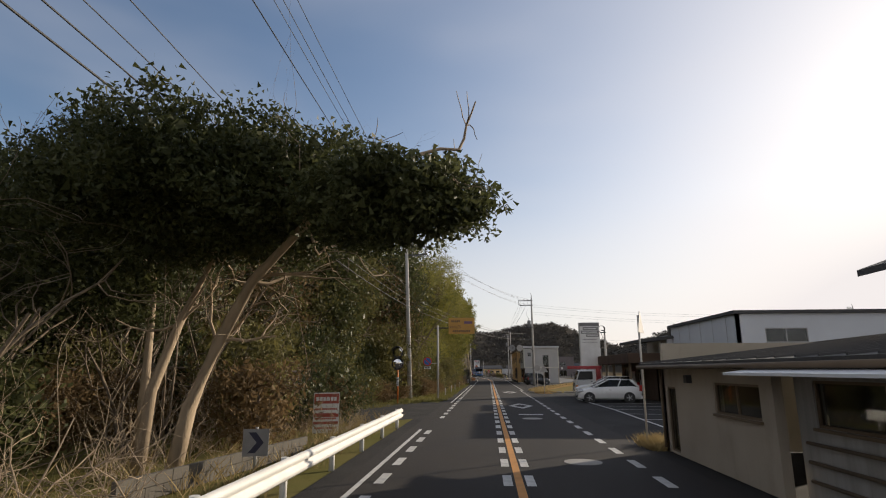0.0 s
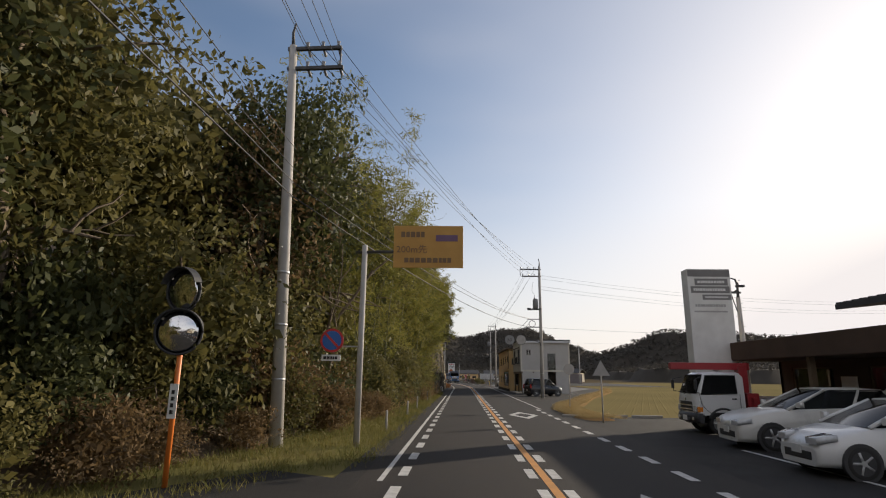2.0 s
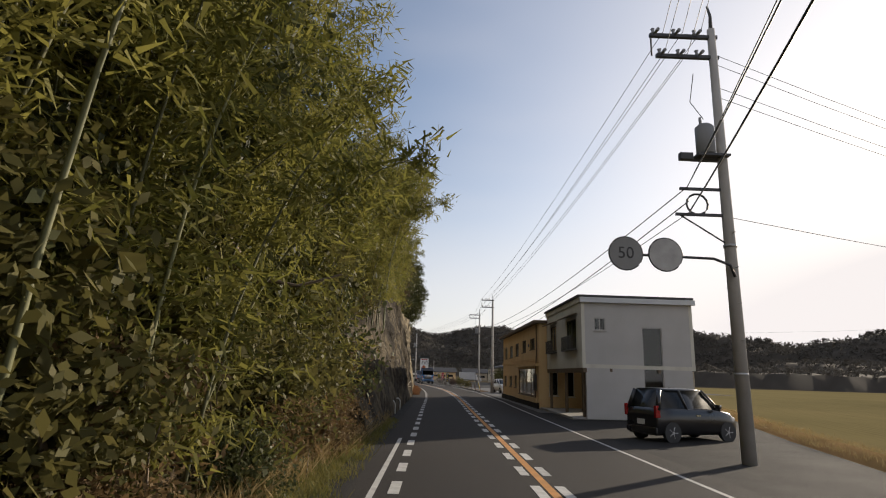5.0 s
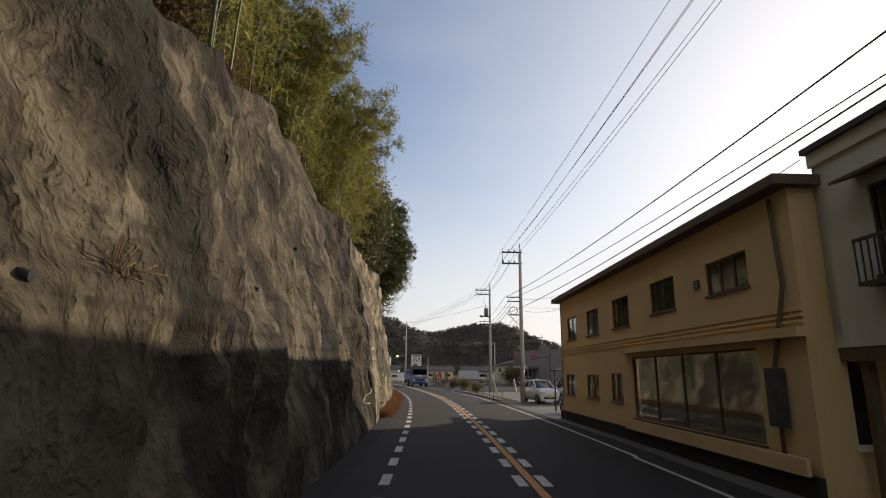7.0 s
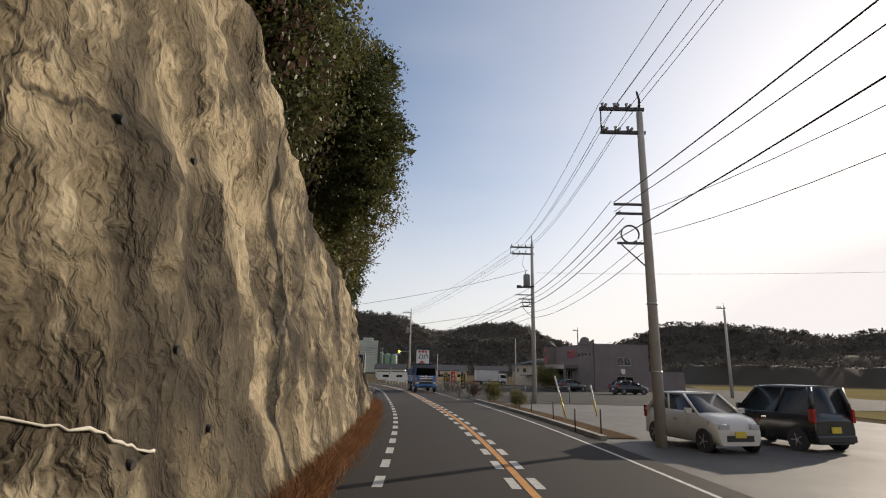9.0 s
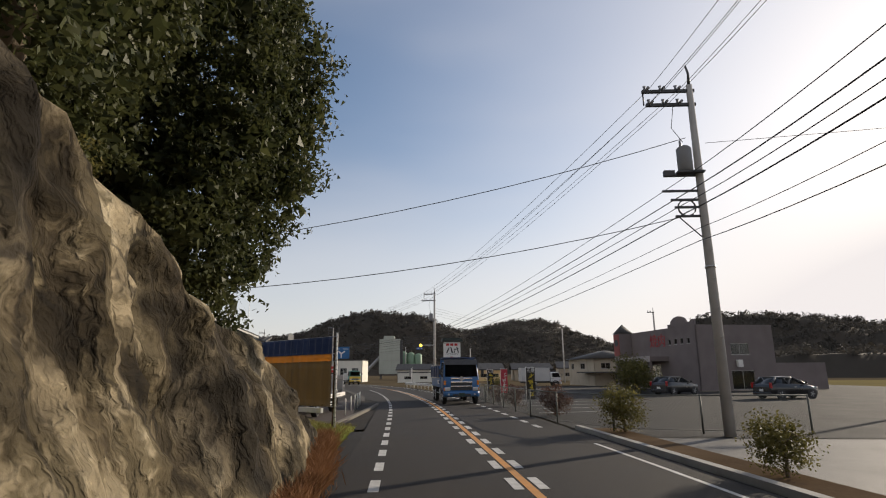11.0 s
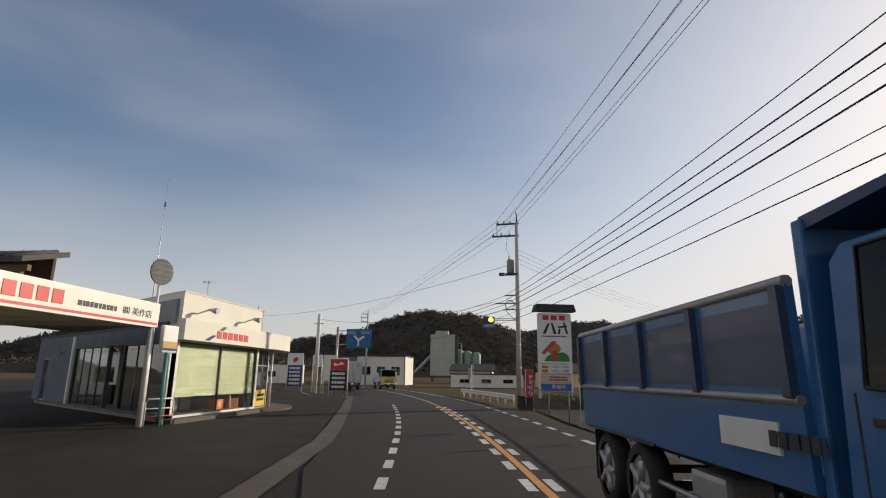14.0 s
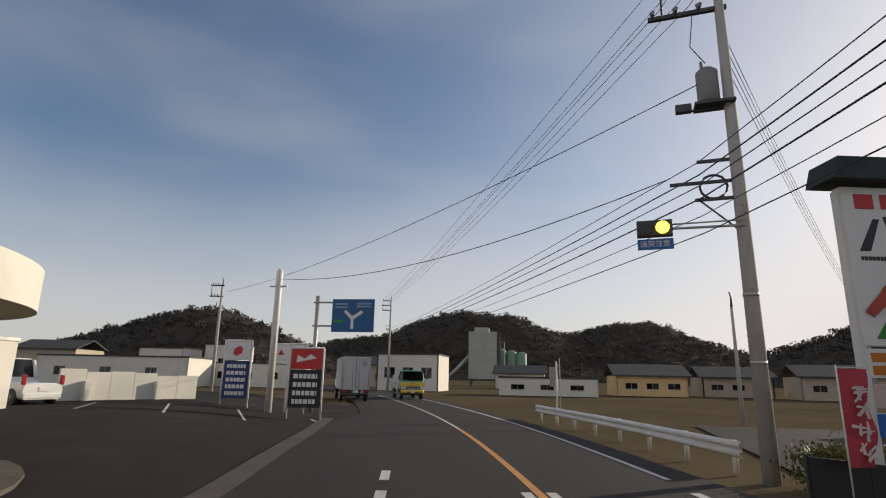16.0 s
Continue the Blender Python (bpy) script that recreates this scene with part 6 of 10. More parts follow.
wires("telephone_cable", "black cable slung across the road", [(at_pole(P4, -0.3, 9.4), at_pole(P7, 0.2, 5.7)), (at_pole(P4, -0.6, 6.7), at_pole(P7, 0.2, 4.5)), (at_pole(P5, -0.6, 8.6), at_pole(PL, 0.5, 8.4)), (at_pole(P5, -1.4, 6.3), (-21, 209.3, 6.4))], 0.7, 0.018)
for dz in (10.9, 10.6, 9.9, 9.6):
    wires("power_line", "thin black overhead power line", [(at_pole(P2, 0.1, dz - 0.2), at_pole(P8, -0.2, dz + 1.0))], 1.2, 0.011)
for dz in (9.6, 9.3, 9.0, 8.7):
    wires("power_line", "thin black overhead power line", [(at_pole(P5, 0.1, dz), at_pole(PR, -0.6, dz + 0.8))], 0.6, 0.012)
wires("power_line", "thin black overhead power line", [(at_pole(P2, 0.1, 6.0), at_pole(P8, -0.2, 8.5)), (at_pole(P4, 0.3, 9.2), at_pole(P9, -0.2, 9.6)), (at_pole(P3, 0.2, 7.0), (7.0, 96.5, 6.0)), (at_pole(P3, 0.2, 6.2), (6.6, 100, 5.5))], 0.8, 0.012)

# ---- road furniture ----
RED_PLATE = mat("red_sign_paint", (0.55, 0.03, 0.03), (0.45, 0.03, 0.03), rough=0.4, scale=3, bump=0)
BLUE_PLATE = mat("blue_sign_paint", (0.03, 0.14, 0.45), (0.03, 0.11, 0.36), rough=0.4, scale=3, bump=0)
YELLOW_PLATE = mat("faded_yellow_sign_paint", (0.55, 0.3, 0.06), (0.42, 0.22, 0.05), rough=0.5, scale=2, bump=0)
WHITE_PLATE = mat("white_sign_paint", (0.75, 0.74, 0.71), (0.66, 0.65, 0.62), rough=0.45, scale=2, bump=0)
RUST = mat("rusty_steel", (0.12, 0.06, 0.035), (0.06, 0.04, 0.03), rough=0.9, scale=3, fine=40, bump=0.3)

# guard rail at the start
def guard_rail(y0, y1, off, n_posts, label, z=0.62):
    rail = thing("guard_rail", on_road((y0 + y1) / 2, off), 0, label, "guard rail")
    inv = rail.matrix_basis.inverted()
    prof = [(0, -0.17), (0.06, -0.12), (0.065, -0.05), (0.0, -0.02), (0.0, 0.02), (0.065, 0.05), (0.06, 0.12), (0, 0.17), (-0.02, 0.16), (0.04, 0.1), (0.045, 0.06), (-0.02, 0.03), (-0.02, -0.03), (0.045, -0.06), (0.04, -0.1), (-0.02, -0.16)]
    rings = []
    for k in range(13):
        y = y0 + (y1 - y0) * k / 12
        c, a = on_road(y, off), radians(heading(y))
        s = 1 if off < 0 else -1
        rings.append([inv @ Vector((c.x + s * u * math.cos(a), c.y + s * u * math.sin(a), z - 0.12 + v)) for u, v in prof])
    part("beam", loft(bmesh.new(), rings), WHITE_STEEL, rail)
    for k in range(n_posts):
        y = y0 + 0.4 + (y1 - y0 - 0.8) * k / max(1, n_posts - 1)
        c = inv @ on_road(y, off + (-0.1 if off < 0 else 0.1))
        part("post", T([(c.x, c.y, -0.1), (c.x, c.y, z + 0.04)], 0.06, 10), WHITE_STEEL, rail)
    return rail


guard_rail(-8, 20.6, -3.72, 11, "white corrugated guard rail with dirt streaks")
guard_rail(196.6, 211.0, 4.7, 8, "dull white guard rail beside the pole", 0.6)

# chevron board
ch = thing("chevron_sign", (-4.35, 10.8, 0), 12, "dull white board with a dark chevron on a post", "road sign")
part("post", T([(0, 0.04, 0), (0, 0.04, 0.95)], 0.03, 8), STEEL, ch)
part("board", B(-0.24, 0.24, -0.01, 0.012, 0.42, 0.92), mat("grimy_white_plate", (0.26, 0.25, 0.235), (0.17, 0.16, 0.15), rough=0.6, scale=3), ch)
part("chevron", prism(bmesh.new(), [(-0.14, 0.48), (0.0, 0.48), (0.15, 0.67), (0.0, 0.86), (-0.14, 0.86), (0.02, 0.67)], -0.02, -0.011, "y"), mat("dark_blue_black", (0.03, 0.03, 0.05)), ch)

# traffic mirror on its orange post
tm = thing("traffic_mirror", (-5.3, 35.2, 0), 0, "orange post with two round convex traffic mirrors", "traffic mirror")
part("post", T([(0, 0, -0.2), (0, 0, 3.0)], 0.045, 10), ORANGE_PAINT, tm)
part("label", B(-0.07, 0.07, -0.06, -0.047, 1.05, 1.6), WHITE_PLATE, tm)
text_bars(tm, pose(-0.03, -0.062, 1.1), 0.06, 0.42, 4, BLACK)
MIRROR = mat("mirror_face", (0.8, 0.8, 0.8), (0.78, 0.78, 0.78), rough=0.05, metal=1, scale=2, bump=0)
for z, a in ((2.44, 15), (3.14, -20)):
    bm = bmesh.new()
    rings = []
    for k in range(6):
        rr = 0.36 * k / 5
        rings.append([(rr * math.cos(t), -0.08 + 0.09 * (k / 5) ** 2, rr * math.sin(t)) for t in np.linspace(0, 2 * math.pi, 24, endpoint=False)])
    rings[0] = [(0.001 * math.cos(t), -0.08, 0.001 * math.sin(t)) for t in np.linspace(0, 2 * math.pi, 24, endpoint=False)]
    put(part("mirror", loft(bm, rings), MIRROR, tm), pose(-0.02, -0.09, z, 4, 0, a))
    bm = tube(bmesh.new(), [(0.37 * math.cos(t), 0, 0.37 * math.sin(t)) for t in np.linspace(0, 2 * math.pi, 25)], 0.022, 6)
    put(part("rim", bm, PLASTIC, tm), pose(-0.02, -0.09, z, 4, 0, a))
    put(part("hood", prism(bmesh.new(), [(0.4 * math.cos(t), 0.4 * math.sin(t)) for t in np.linspace(0.3, 2.84, 12)] + [(0.38 * math.cos(t), 0.38 * math.sin(t)) for t in np.linspace(2.84, 0.3, 12)], -0.14, 0.02, "y"), PLASTIC, tm), pose(-0.02, -0.09, z, 4, 0, a))

# overhead yellow sign on a bracket pole, with a no-parking disc
ys_ = thing("overhead_sign", (-3.2, 40.6, 0), 0, "grey pole with an arm holding a faded yellow road sign", "road sign")
part("post", T([(0, 0, -0.2), (0, 0, 5.25)], [0.085, 0.075], 12), POLE, ys_)
part("arm", T([(-0.25, 0, 5.06), (2.6, 0, 5.1)], 0.045, 8), DARK_STEEL, ys_)
panel = part("panel", B(0.8, 2.7, -0.08, -0.05, 4.62, 5.8, bevel=0.01), YELLOW_PLATE, ys_, "faded orange-yellow panel")
SIGN_DARK = mat("faded_dark_print", (0.2, 0.12, 0.06), (0.16, 0.1, 0.05), rough=0.6, scale=3, bump=0)
words("sign_text", "200m先", 0.26, SIGN_DARK, panel, pose(1.3, -0.086, 5.12))
text_bars(panel, pose(1.0, -0.083, 5.42), 0.7, 0.26, 1, SIGN_DARK, seed=4)
text_bars(panel, pose(1.1, -0.083, 4.72), 1.3, 0.22, 1, SIGN_DARK, seed=5)
part("signal_symbol", B(1.95, 2.55, -0.088, -0.081, 5.36, 5.54, bevel=0.003), mat("faded_purple_print", (0.2, 0.12, 0.2)), panel)
part("parking_disc", disc(bmesh.new(), (-0.75, -0.08, 2.65), (0, 1, 0), 0.31, 0.02, 28), RED_PLATE, ys_, "red and blue no-parking disc")
part("disc_face", disc(bmesh.new(), (-0.75, -0.094, 2.65), (0, 1, 0), 0.25, 0.01, 28), BLUE_PLATE, ys_)
put(part("disc_bar", B(-0.25, 0.25, -0.005, 0.005, -0.03, 0.03), RED_PLATE, ys_), pose(-0.75, -0.104, 2.65, 0, 45, 0))
part("sub_plate", B(-1.0, -0.5, -0.09, -0.07, 2.12, 2.28), WHITE_PLATE, ys_)
text_bars(ys_, pose(-0.95, -0.091, 2.14), 0.4, 0.12, 1, BLACK, seed=2)
part("arm", T([(-0.75, -0.05, 2.5), (0, -0.02, 2.5)], 0.02, 6), STEEL, ys_)


def small_sign(loc, h, shape, label, back=True, rz=0, r=0.3):
    s = thing("road_sign", loc, rz, label, "road sign", "small road signs")
    part("post", T([(0, 0, -0.2), (0, 0, h)], 0.03, 8), POLE, s)
    if shape == "disc":
        part("plate", disc(bmesh.new(), (0, -0.05, h - r), (0, 1, 0), r, 0.02, 24), FRAME_GREY, s)
    elif shape == "triangle":
        part("plate", prism(bmesh.new(), [(-0.36, h - 0.5), (0.36, h - 0.5), (0.0, h + 0.12)], -0.06, -0.04, "y"), FRAME_GREY, s)
    elif shape == "diamond":
        part("plate", prism(bmesh.new(), [(0, h - 0.75), (0.38, h - 0.36), (0, h + 0.02), (-0.38, h - 0.36)], -0.06, -0.04, "y"), FRAME_GREY, s)
    return s


small_sign((5.55, 57.0, -0.05), 2.55, "disc", "grey back of a round road sign on a thin post")
small_sign((5.4, 49.6, -0.05), 2.4, "triangle", "grey back of a triangular road sign on a thin post")
small_sign((4.5, 16.1, 0), 3.55, "triangle", "white post with the grey backs of two road signs", rz=62)
small_sign((-7.8, 211.2, 0), 2.8, "post", "plain white post at the guard rail's end")
for y in (44.4, 51.5, 57.0, 66):
    ms = thing("marker_post", on_road(y, -3.95), 0, "short weathered marker post on the verge", "marker post", "marker posts")
    part("post", T([(0, 0, -0.1), (0.01, 0, 0.62), (0.01, 0, 0.66)], [0.045, 0.04, 0.025], 8), POLE, ms)
for y, o in ((87.6, -3.9), (90.5, -3.85)):
    hoop = thing("steel_hoop", on_road(y, o), 10, "white steel hoop standing in the gutter", "hoop", "hoops")
    part("hoop", T([(0.1 * math.cos(a) * 1.4, 0, 0.35 + 0.22 * math.sin(a)) if 0.01 < a < 3.13 else (0.14 * (1 if a < 1 else -1), 0, 0.0) for a in (0, 0.02, 0.4, 0.8, 1.2, 1.57, 1.95, 2.35, 2.75, 3.12, 3.14)], 0.025, 8), WHITE_STEEL, hoop)

# two round plates on an arm at the second pole
rp = thing("round_signs", (6.7, 74.7, 0), 0, "two grey round signs on a curved arm fixed to a pole", "road sign")
part("arm", T([(0.1, 0, 4.4), (0, 0, 4.7), (-0.4, 0, 4.85), (-2.9, 0, 4.9)], 0.035, 8), DARK_STEEL, rp)
for x in (-2.65, -1.65):
    part("plate", disc(bmesh.new(), (x, -0.06, 4.9), (0, 1, 0), 0.42, 0.03, 28), mat("grey_disc", (0.3, 0.3, 0.3)) if x < -2 else FRAME_GREY, rp)
    part("rim", tube(bmesh.new(), [(x + 0.42 * math.cos(t), -0.06, 4.9 + 0.42 * math.sin(t)) for t in np.linspace(0, 2 * math.pi, 25)], 0.02, 6), DARK_STEEL, rp)
words("number", "50", 0.42, DARK_STEEL, rp, pose(-2.65, -0.08, 4.9))

# ---- buildings and things on the outer side of the road ----
PLASTER = stained(mat("grey_green_plaster", (0.66, 0.64, 0.56), (0.55, 0.53, 0.46), rough=0.9, scale=0.8, fine=40, bump=0.2), (0.36, 0.34, 0.29), 0.8, 0.52, 0.75, (1, 1, 0.25), 0.6)
TAN = stained(mat("tan_plaster", (0.72, 0.52, 0.27), (0.62, 0.44, 0.22), rough=0.9, scale=0.7, fine=40, bump=0.2), (0.4, 0.29, 0.15), 0.7, 0.52, 0.75, (1, 1, 0.2), 0.5)
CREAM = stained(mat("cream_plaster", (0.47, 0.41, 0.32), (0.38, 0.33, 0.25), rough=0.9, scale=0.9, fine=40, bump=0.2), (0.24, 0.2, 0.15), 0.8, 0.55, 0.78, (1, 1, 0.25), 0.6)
PALE_METAL = mat("pale_grey_cladding", (0.6, 0.62, 0.63), (0.5, 0.51, 0.53), rough=0.5, scale=0.6, bump=0.03, spec=0.5)
BROWN_WALL = mat("dark_brown_boards", (0.09, 0.055, 0.035), (0.06, 0.038, 0.025), rough=0.85, scale=1.2, fine=30, bump=0.3)
ROOF_TILE = mat("dark_roof", (0.075, 0.072, 0.07), (0.05, 0.048, 0.047), rough=0.75, scale=1.5, fine=20, bump=0.4)
TRIM_BROWN = mat("brown_trim", (0.14, 0.1, 0.06), (0.1, 0.07, 0.045), rough=0.7, scale=2)


def corrugated(W, H, pitch, depth, slope=0.0):
    """A ribbed sheet in local x, z; its ribs run upright."""
    bm = bmesh.new()
    n = int(W / pitch)
    lo, hi = [], []
    for k in range(n + 1):
        for u, d in ((0, 0), (0.35, 0), (0.5, -depth), (0.85, -depth)):
            x = (k + u) * pitch
            if x <= W:
                lo.append(bm.verts.new((x, d, 0)))
                hi.append(bm.verts.new((x, d, H + slope * x)))
    for a in range(len(lo) - 1):
        bm.faces.new((lo[a], lo[a + 1], hi[a + 1], hi[a]))
    ret = bmesh.ops.extrude_face_region(bm, geom=bm.faces[:])
    bmesh.ops.translate(bm, verts=[v for v in ret["geom"] if isinstance(v, bmesh.types.BMVert)], vec=(0, 0.06, 0))
    return bm


# low roadside house at the start
HOUSE_WALL = stained(mat("drab_plaster", (0.36, 0.31, 0.245), (0.28, 0.24, 0.19), rough=0.9, scale=0.9, fine=40, bump=0.2), (0.14, 0.12, 0.095), 0.8, 0.55, 0.78, (1, 1, 0.25), 0.6)
house = thing("house", (4.75, 15.2, 0), -90, "low cream-plastered roadside house with a dark thin roof", "house")
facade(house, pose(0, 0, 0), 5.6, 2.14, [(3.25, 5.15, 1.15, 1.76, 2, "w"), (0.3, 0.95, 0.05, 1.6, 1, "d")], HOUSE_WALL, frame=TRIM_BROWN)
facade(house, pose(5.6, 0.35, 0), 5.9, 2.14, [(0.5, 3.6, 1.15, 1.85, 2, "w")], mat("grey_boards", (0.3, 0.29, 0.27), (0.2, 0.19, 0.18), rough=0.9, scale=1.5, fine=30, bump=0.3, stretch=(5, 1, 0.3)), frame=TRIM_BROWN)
part("lean_to_roof", prism(bmesh.new(), [(-0.8, 1.93), (0.35, 2.08), (0.35, 2.12), (-0.8, 1.97)], 5.7, 11.8, "x"), PALE_METAL, house, "pale sheet lean-to roof")
for k in range(3):
    part("rail", T([(5.9, 0.28, 0.35 + 0.28 * k), (10.5, 0.28, 0.35 + 0.28 * k)], 0.03, 6), TRIM_BROWN, house)
facade(house, pose(0, 6, 0, 0, 0, -90), 6, 2.7, [(0.9, 2.4, 0.9, 1.8, 2, "w")], CREAM, frame=TRIM_BROWN, wall_name="side_wall")
facade(house, pose(11.5, 0, 0, 0, 0, 90), 6, 2.14, [], CREAM, wall_name="side_wall")
bm = prism(bmesh.new(), [(-0.4, 2.1), (6.3, 2.86), (6.3, 2.94), (-0.4, 2.18)], -0.6, 12.2, "x")
part("roof", bm, ROOF_TILE, house, "thin dark sheet roof")
for k in range(24):
    put(part("roof_rib", B(-0.02, 0.02, 0, 6.7, 0, 0.035), ROOF_TILE, house), pose(-0.55 + 0.55 * k, -0.4, 2.185, math.degrees(math.atan(0.76 / 6.7)), 0, 0))
part("gutter", T([(-0.6, -0.45, 2.08), (12.2, -0.45, 2.08)], 0.05, 8), TRIM_BROWN, house)
part("downpipe", T([(0.15, -0.1, 2.05), (0.15, -0.08, 0.1)], 0.035, 8), TRIM_BROWN, house)
part("meter_box", B(1.9, 2.1, -0.12, 0, 1.72, 1.9, bevel=0.01), PLASTIC, house)
upper = thing("house", (9.5, 12.3, 0), -90, "two-storey house with a tiled roof behind the low one", "house")
facade(upper, pose(0, 0, 0), 9, 4.2, [(1.0, 3.2, 2.9, 3.75, 2, "w")], PLASTER, z0=0)
part("roof", prism(bmesh.new(), [(-0.8, 4.1), (3.0, 5.4), (6.8, 4.1), (6.8, 4.25), (3.0, 5.6), (-0.8, 4.25)], -0.8, 9.6, "x"), ROOF_TILE, upper)
facade(upper, pose(0, 6, 0, 0, 0, -90), 6, 4.2, [], PLASTER, wall_name="side_wall")

# large grey clad workshop
ws = thing("workshop", (12.5, 37.5, 0), -90, "large pale grey metal-clad workshop with a flat roof", "building")
facade(ws, pose(0, 0, 0), 9.6, 4.7, [(6.0, 8.2, 0.02, 2.6, 1, "d")], PALE_METAL)
facade(ws, pose(9.6, 0, 0, 0, 0, 90), 14, 4.7, [(1.3, 3.3, 3.3, 4.0, 2, "w"), (7, 9, 3.3, 4.0, 2, "w")], PALE_METAL, wall_name="side_wall")
facade(ws, pose(0, 14, 0, 0, 0, -90), 14, 4.7, [], PALE_METAL, wall_name="side_wall")
part("roof", B(-0.15, 9.75, -0.15, 14.2, 4.7, 4.86), ROOF_TILE, ws)
for k in range(5):
    part("cladding_joint", B(1.6 + 1.7 * k, 1.62 + 1.7 * k, -0.012, 0.0, 0, 4.7), FRAME_GREY, ws)

# dark shop with a deep porch beside the car park
shop = thing("shop", (11.6, 47.5, 0), -90, "dark brown shop with a deep flat porch beside the car park", "building")
facade(shop, pose(0, 0, 0), 9.4, 3.0, [(0.8, 3.0, 0.1, 2.2, 2, "w"), (4.6, 6.4, 0.05, 2.2, 2, "d")], BROWN_WALL, frame=TRIM_BROWN)
facade(shop, pose(0, 8, 0, 0, 0, -90), 8, 3.0, [], BROWN_WALL, wall_name="side_wall")
facade(shop, pose(9.4, 0, 0, 0, 0, 90), 8, 3.0, [], BROWN_WALL, wall_name="side_wall")
part("porch_roof", B(-0.6, 10.0, -2.0, 8.2, 2.45, 3.1, bevel=0.03), BROWN_WALL, shop)
for x in (0.0, 4.6, 9.2):
    part("porch_post", B(x, x + 0.16, -1.8, -1.64, 0, 2.45), TRIM_BROWN, shop)
eave = part("upper_eave", prism(bmesh.new(), [(-1.4, 3.75), (7, 4.7), (7, 4.85), (-1.4, 3.9)], 5.6, 10.5, "x"), ROOF_TILE, shop, "ribbed eave")
for k in range(16):
    put(part("eave_rib", B(-0.04, 0.04, 0, 8.4, 0, 0.05), ROOF_TILE, shop), pose(5.7 + 0.31 * k, -1.4, 3.9, math.degrees(math.atan(0.95 / 8.4)), 0, 0))
part("upper_wall", B(5.8, 10.3, 0.5, 6.8, 3.1, 4.2), PALE_METAL, shop)
part("poster", B(3.4, 4.1, -0.05, -0.02, 0.9, 1.9), WHITE_PLATE, shop)

# tall sign tower
st = thing("sign_tower", (9.05, 47.0, 0), 0, "tall white sign tower with grey lettered panels at its head", "sign")
part("body", B(-0.82, 0.82, 0, 0.55, 0, 5.92, bevel=0.02), WHITE_STEEL, st)
part("cap_panel", B(-0.8, 0.8, -0.012, 0, 5.62, 5.88), mat("grey_panel", (0.22, 0.21, 0.2)), st)
for z, h, a, b in ((5.28, 0.26, -0.55, 0.7), (4.98, 0.26, -0.72, 0.75), (4.72, 0.2, -0.3, 0.78)):
    part("lettered_panel", B(a, b, -0.012, 0, z, z + h), mat("grey_panel", (0.25, 0.24, 0.23)), st)
    text_bars(st, pose(a + 0.1, -0.014, z + 0.05), (b - a) - 0.2, h - 0.1, 1, WHITE_PLATE, seed=int(z * 10))
text_bars(st, pose(-0.6, -0.002, 4.42), 1.2, 0.16, 1, FRAME_GREY, seed=8)
text_bars(st, pose(-0.65, -0.002, 4.22), 1.3, 0.1, 1, FRAME_GREY, seed=9)
part("lamp", B(0.95, 1.25, -0.2, -0.02, 5.2, 5.28, bevel=0.02), DARK_STEEL, st)

# parked cars beside it
hatch = [(-1.98, 0.78, 0.9), (-1.9, 0.98, 0.96), (-1.4, 1.02, 1.0), (-0.4, 1.0, 1.0), (0.7, 0.96, 1.0), (1.2, 0.9, 0.99), (1.65, 0.78, 0.95), (1.93, 0.64, 0.84), (2.0, 0.52, 0.74)]
make_car("hatchback", "white compact hatchback with black trim, parked nose to the road", (8.2, 37.7, -0.03), 88, 4.0, 1.7, 1.46, hatch, (-1.85, -1.35, 0.05, 1.05), WHITE_PAINT, (-1.2, 1.3), 0.31, 0.97, group="parked cars")
suv = [(-2.15, 0.85, 0.9), (-2.05, 1.08, 0.96), (-1.5, 1.12, 1.0), (-0.4, 1.1, 1.0), (0.7, 1.06, 1.0), (1.2, 1.02, 0.99), (1.75, 0.92, 0.96), (2.1, 0.78, 0.86), (2.2, 0.6, 0.76)]
make_car("crossover", "silver-white crossover parked between a hatchback and a crane lorry", (9.0, 41.8, -0.03), 86, 4.4, 1.78, 1.6, suv, (-2.05, -1.6, -0.1, 0.95), PEARL_PAINT, (-1.35, 1.4), 0.34, 1.07, group="parked cars")

# crane lorry
ct = thing("crane_lorry", (9.9, 45.9, -0.03), 88, "white cab lorry with a red loading crane, nose to the road", "lorry")
make_cab(ct, 1.75, 0.9, 2.5, 0.62, 2.05, WHITE_PAINT, lower=DARK_STEEL)
chassis(ct, 1.75, -3.2, 1.4, 0.7, (-1.9, 1.75), 0.36)
part("bed", B(-0.9, 0.9, -3.3, 0.2, 0.72, 0.85), DARK_STEEL, ct)
for sx in (-0.9, 0.86):
    part("bed_side", B(sx, sx + 0.04, -3.3, 0.2, 0.85, 1.22), GREY_BODY, ct)
part("tail_board", B(-0.9, 0.9, -3.34, -3.3, 0.85, 1.22), GREY_BODY, ct)
part("crane_base", B(-0.7, 0.7, 0.35, 0.75, 0.7, 1.35, bevel=0.03), RED_PAINT, ct)
part("crane_column", B(-0.16, 0.16, 0.4, 0.72, 1.35, 2.3, bevel=0.03), RED_PAINT, ct)
part("crane_boom", B(-0.11, 0.11, 0.3, 3.0, 2.12, 2.36, bevel=0.02), RED_PAINT, ct)
part("crane_ram", T([(0, 0.6, 1.7), (0, 1.5, 2.15)], 0.05, 8), STEEL, ct)
for sx in (-0.8, 0.8):
    part("outrigger", B(sx - 0.07, sx + 0.07, 0.5, 0.64, 0.15, 1.2), RED_PAINT, ct)

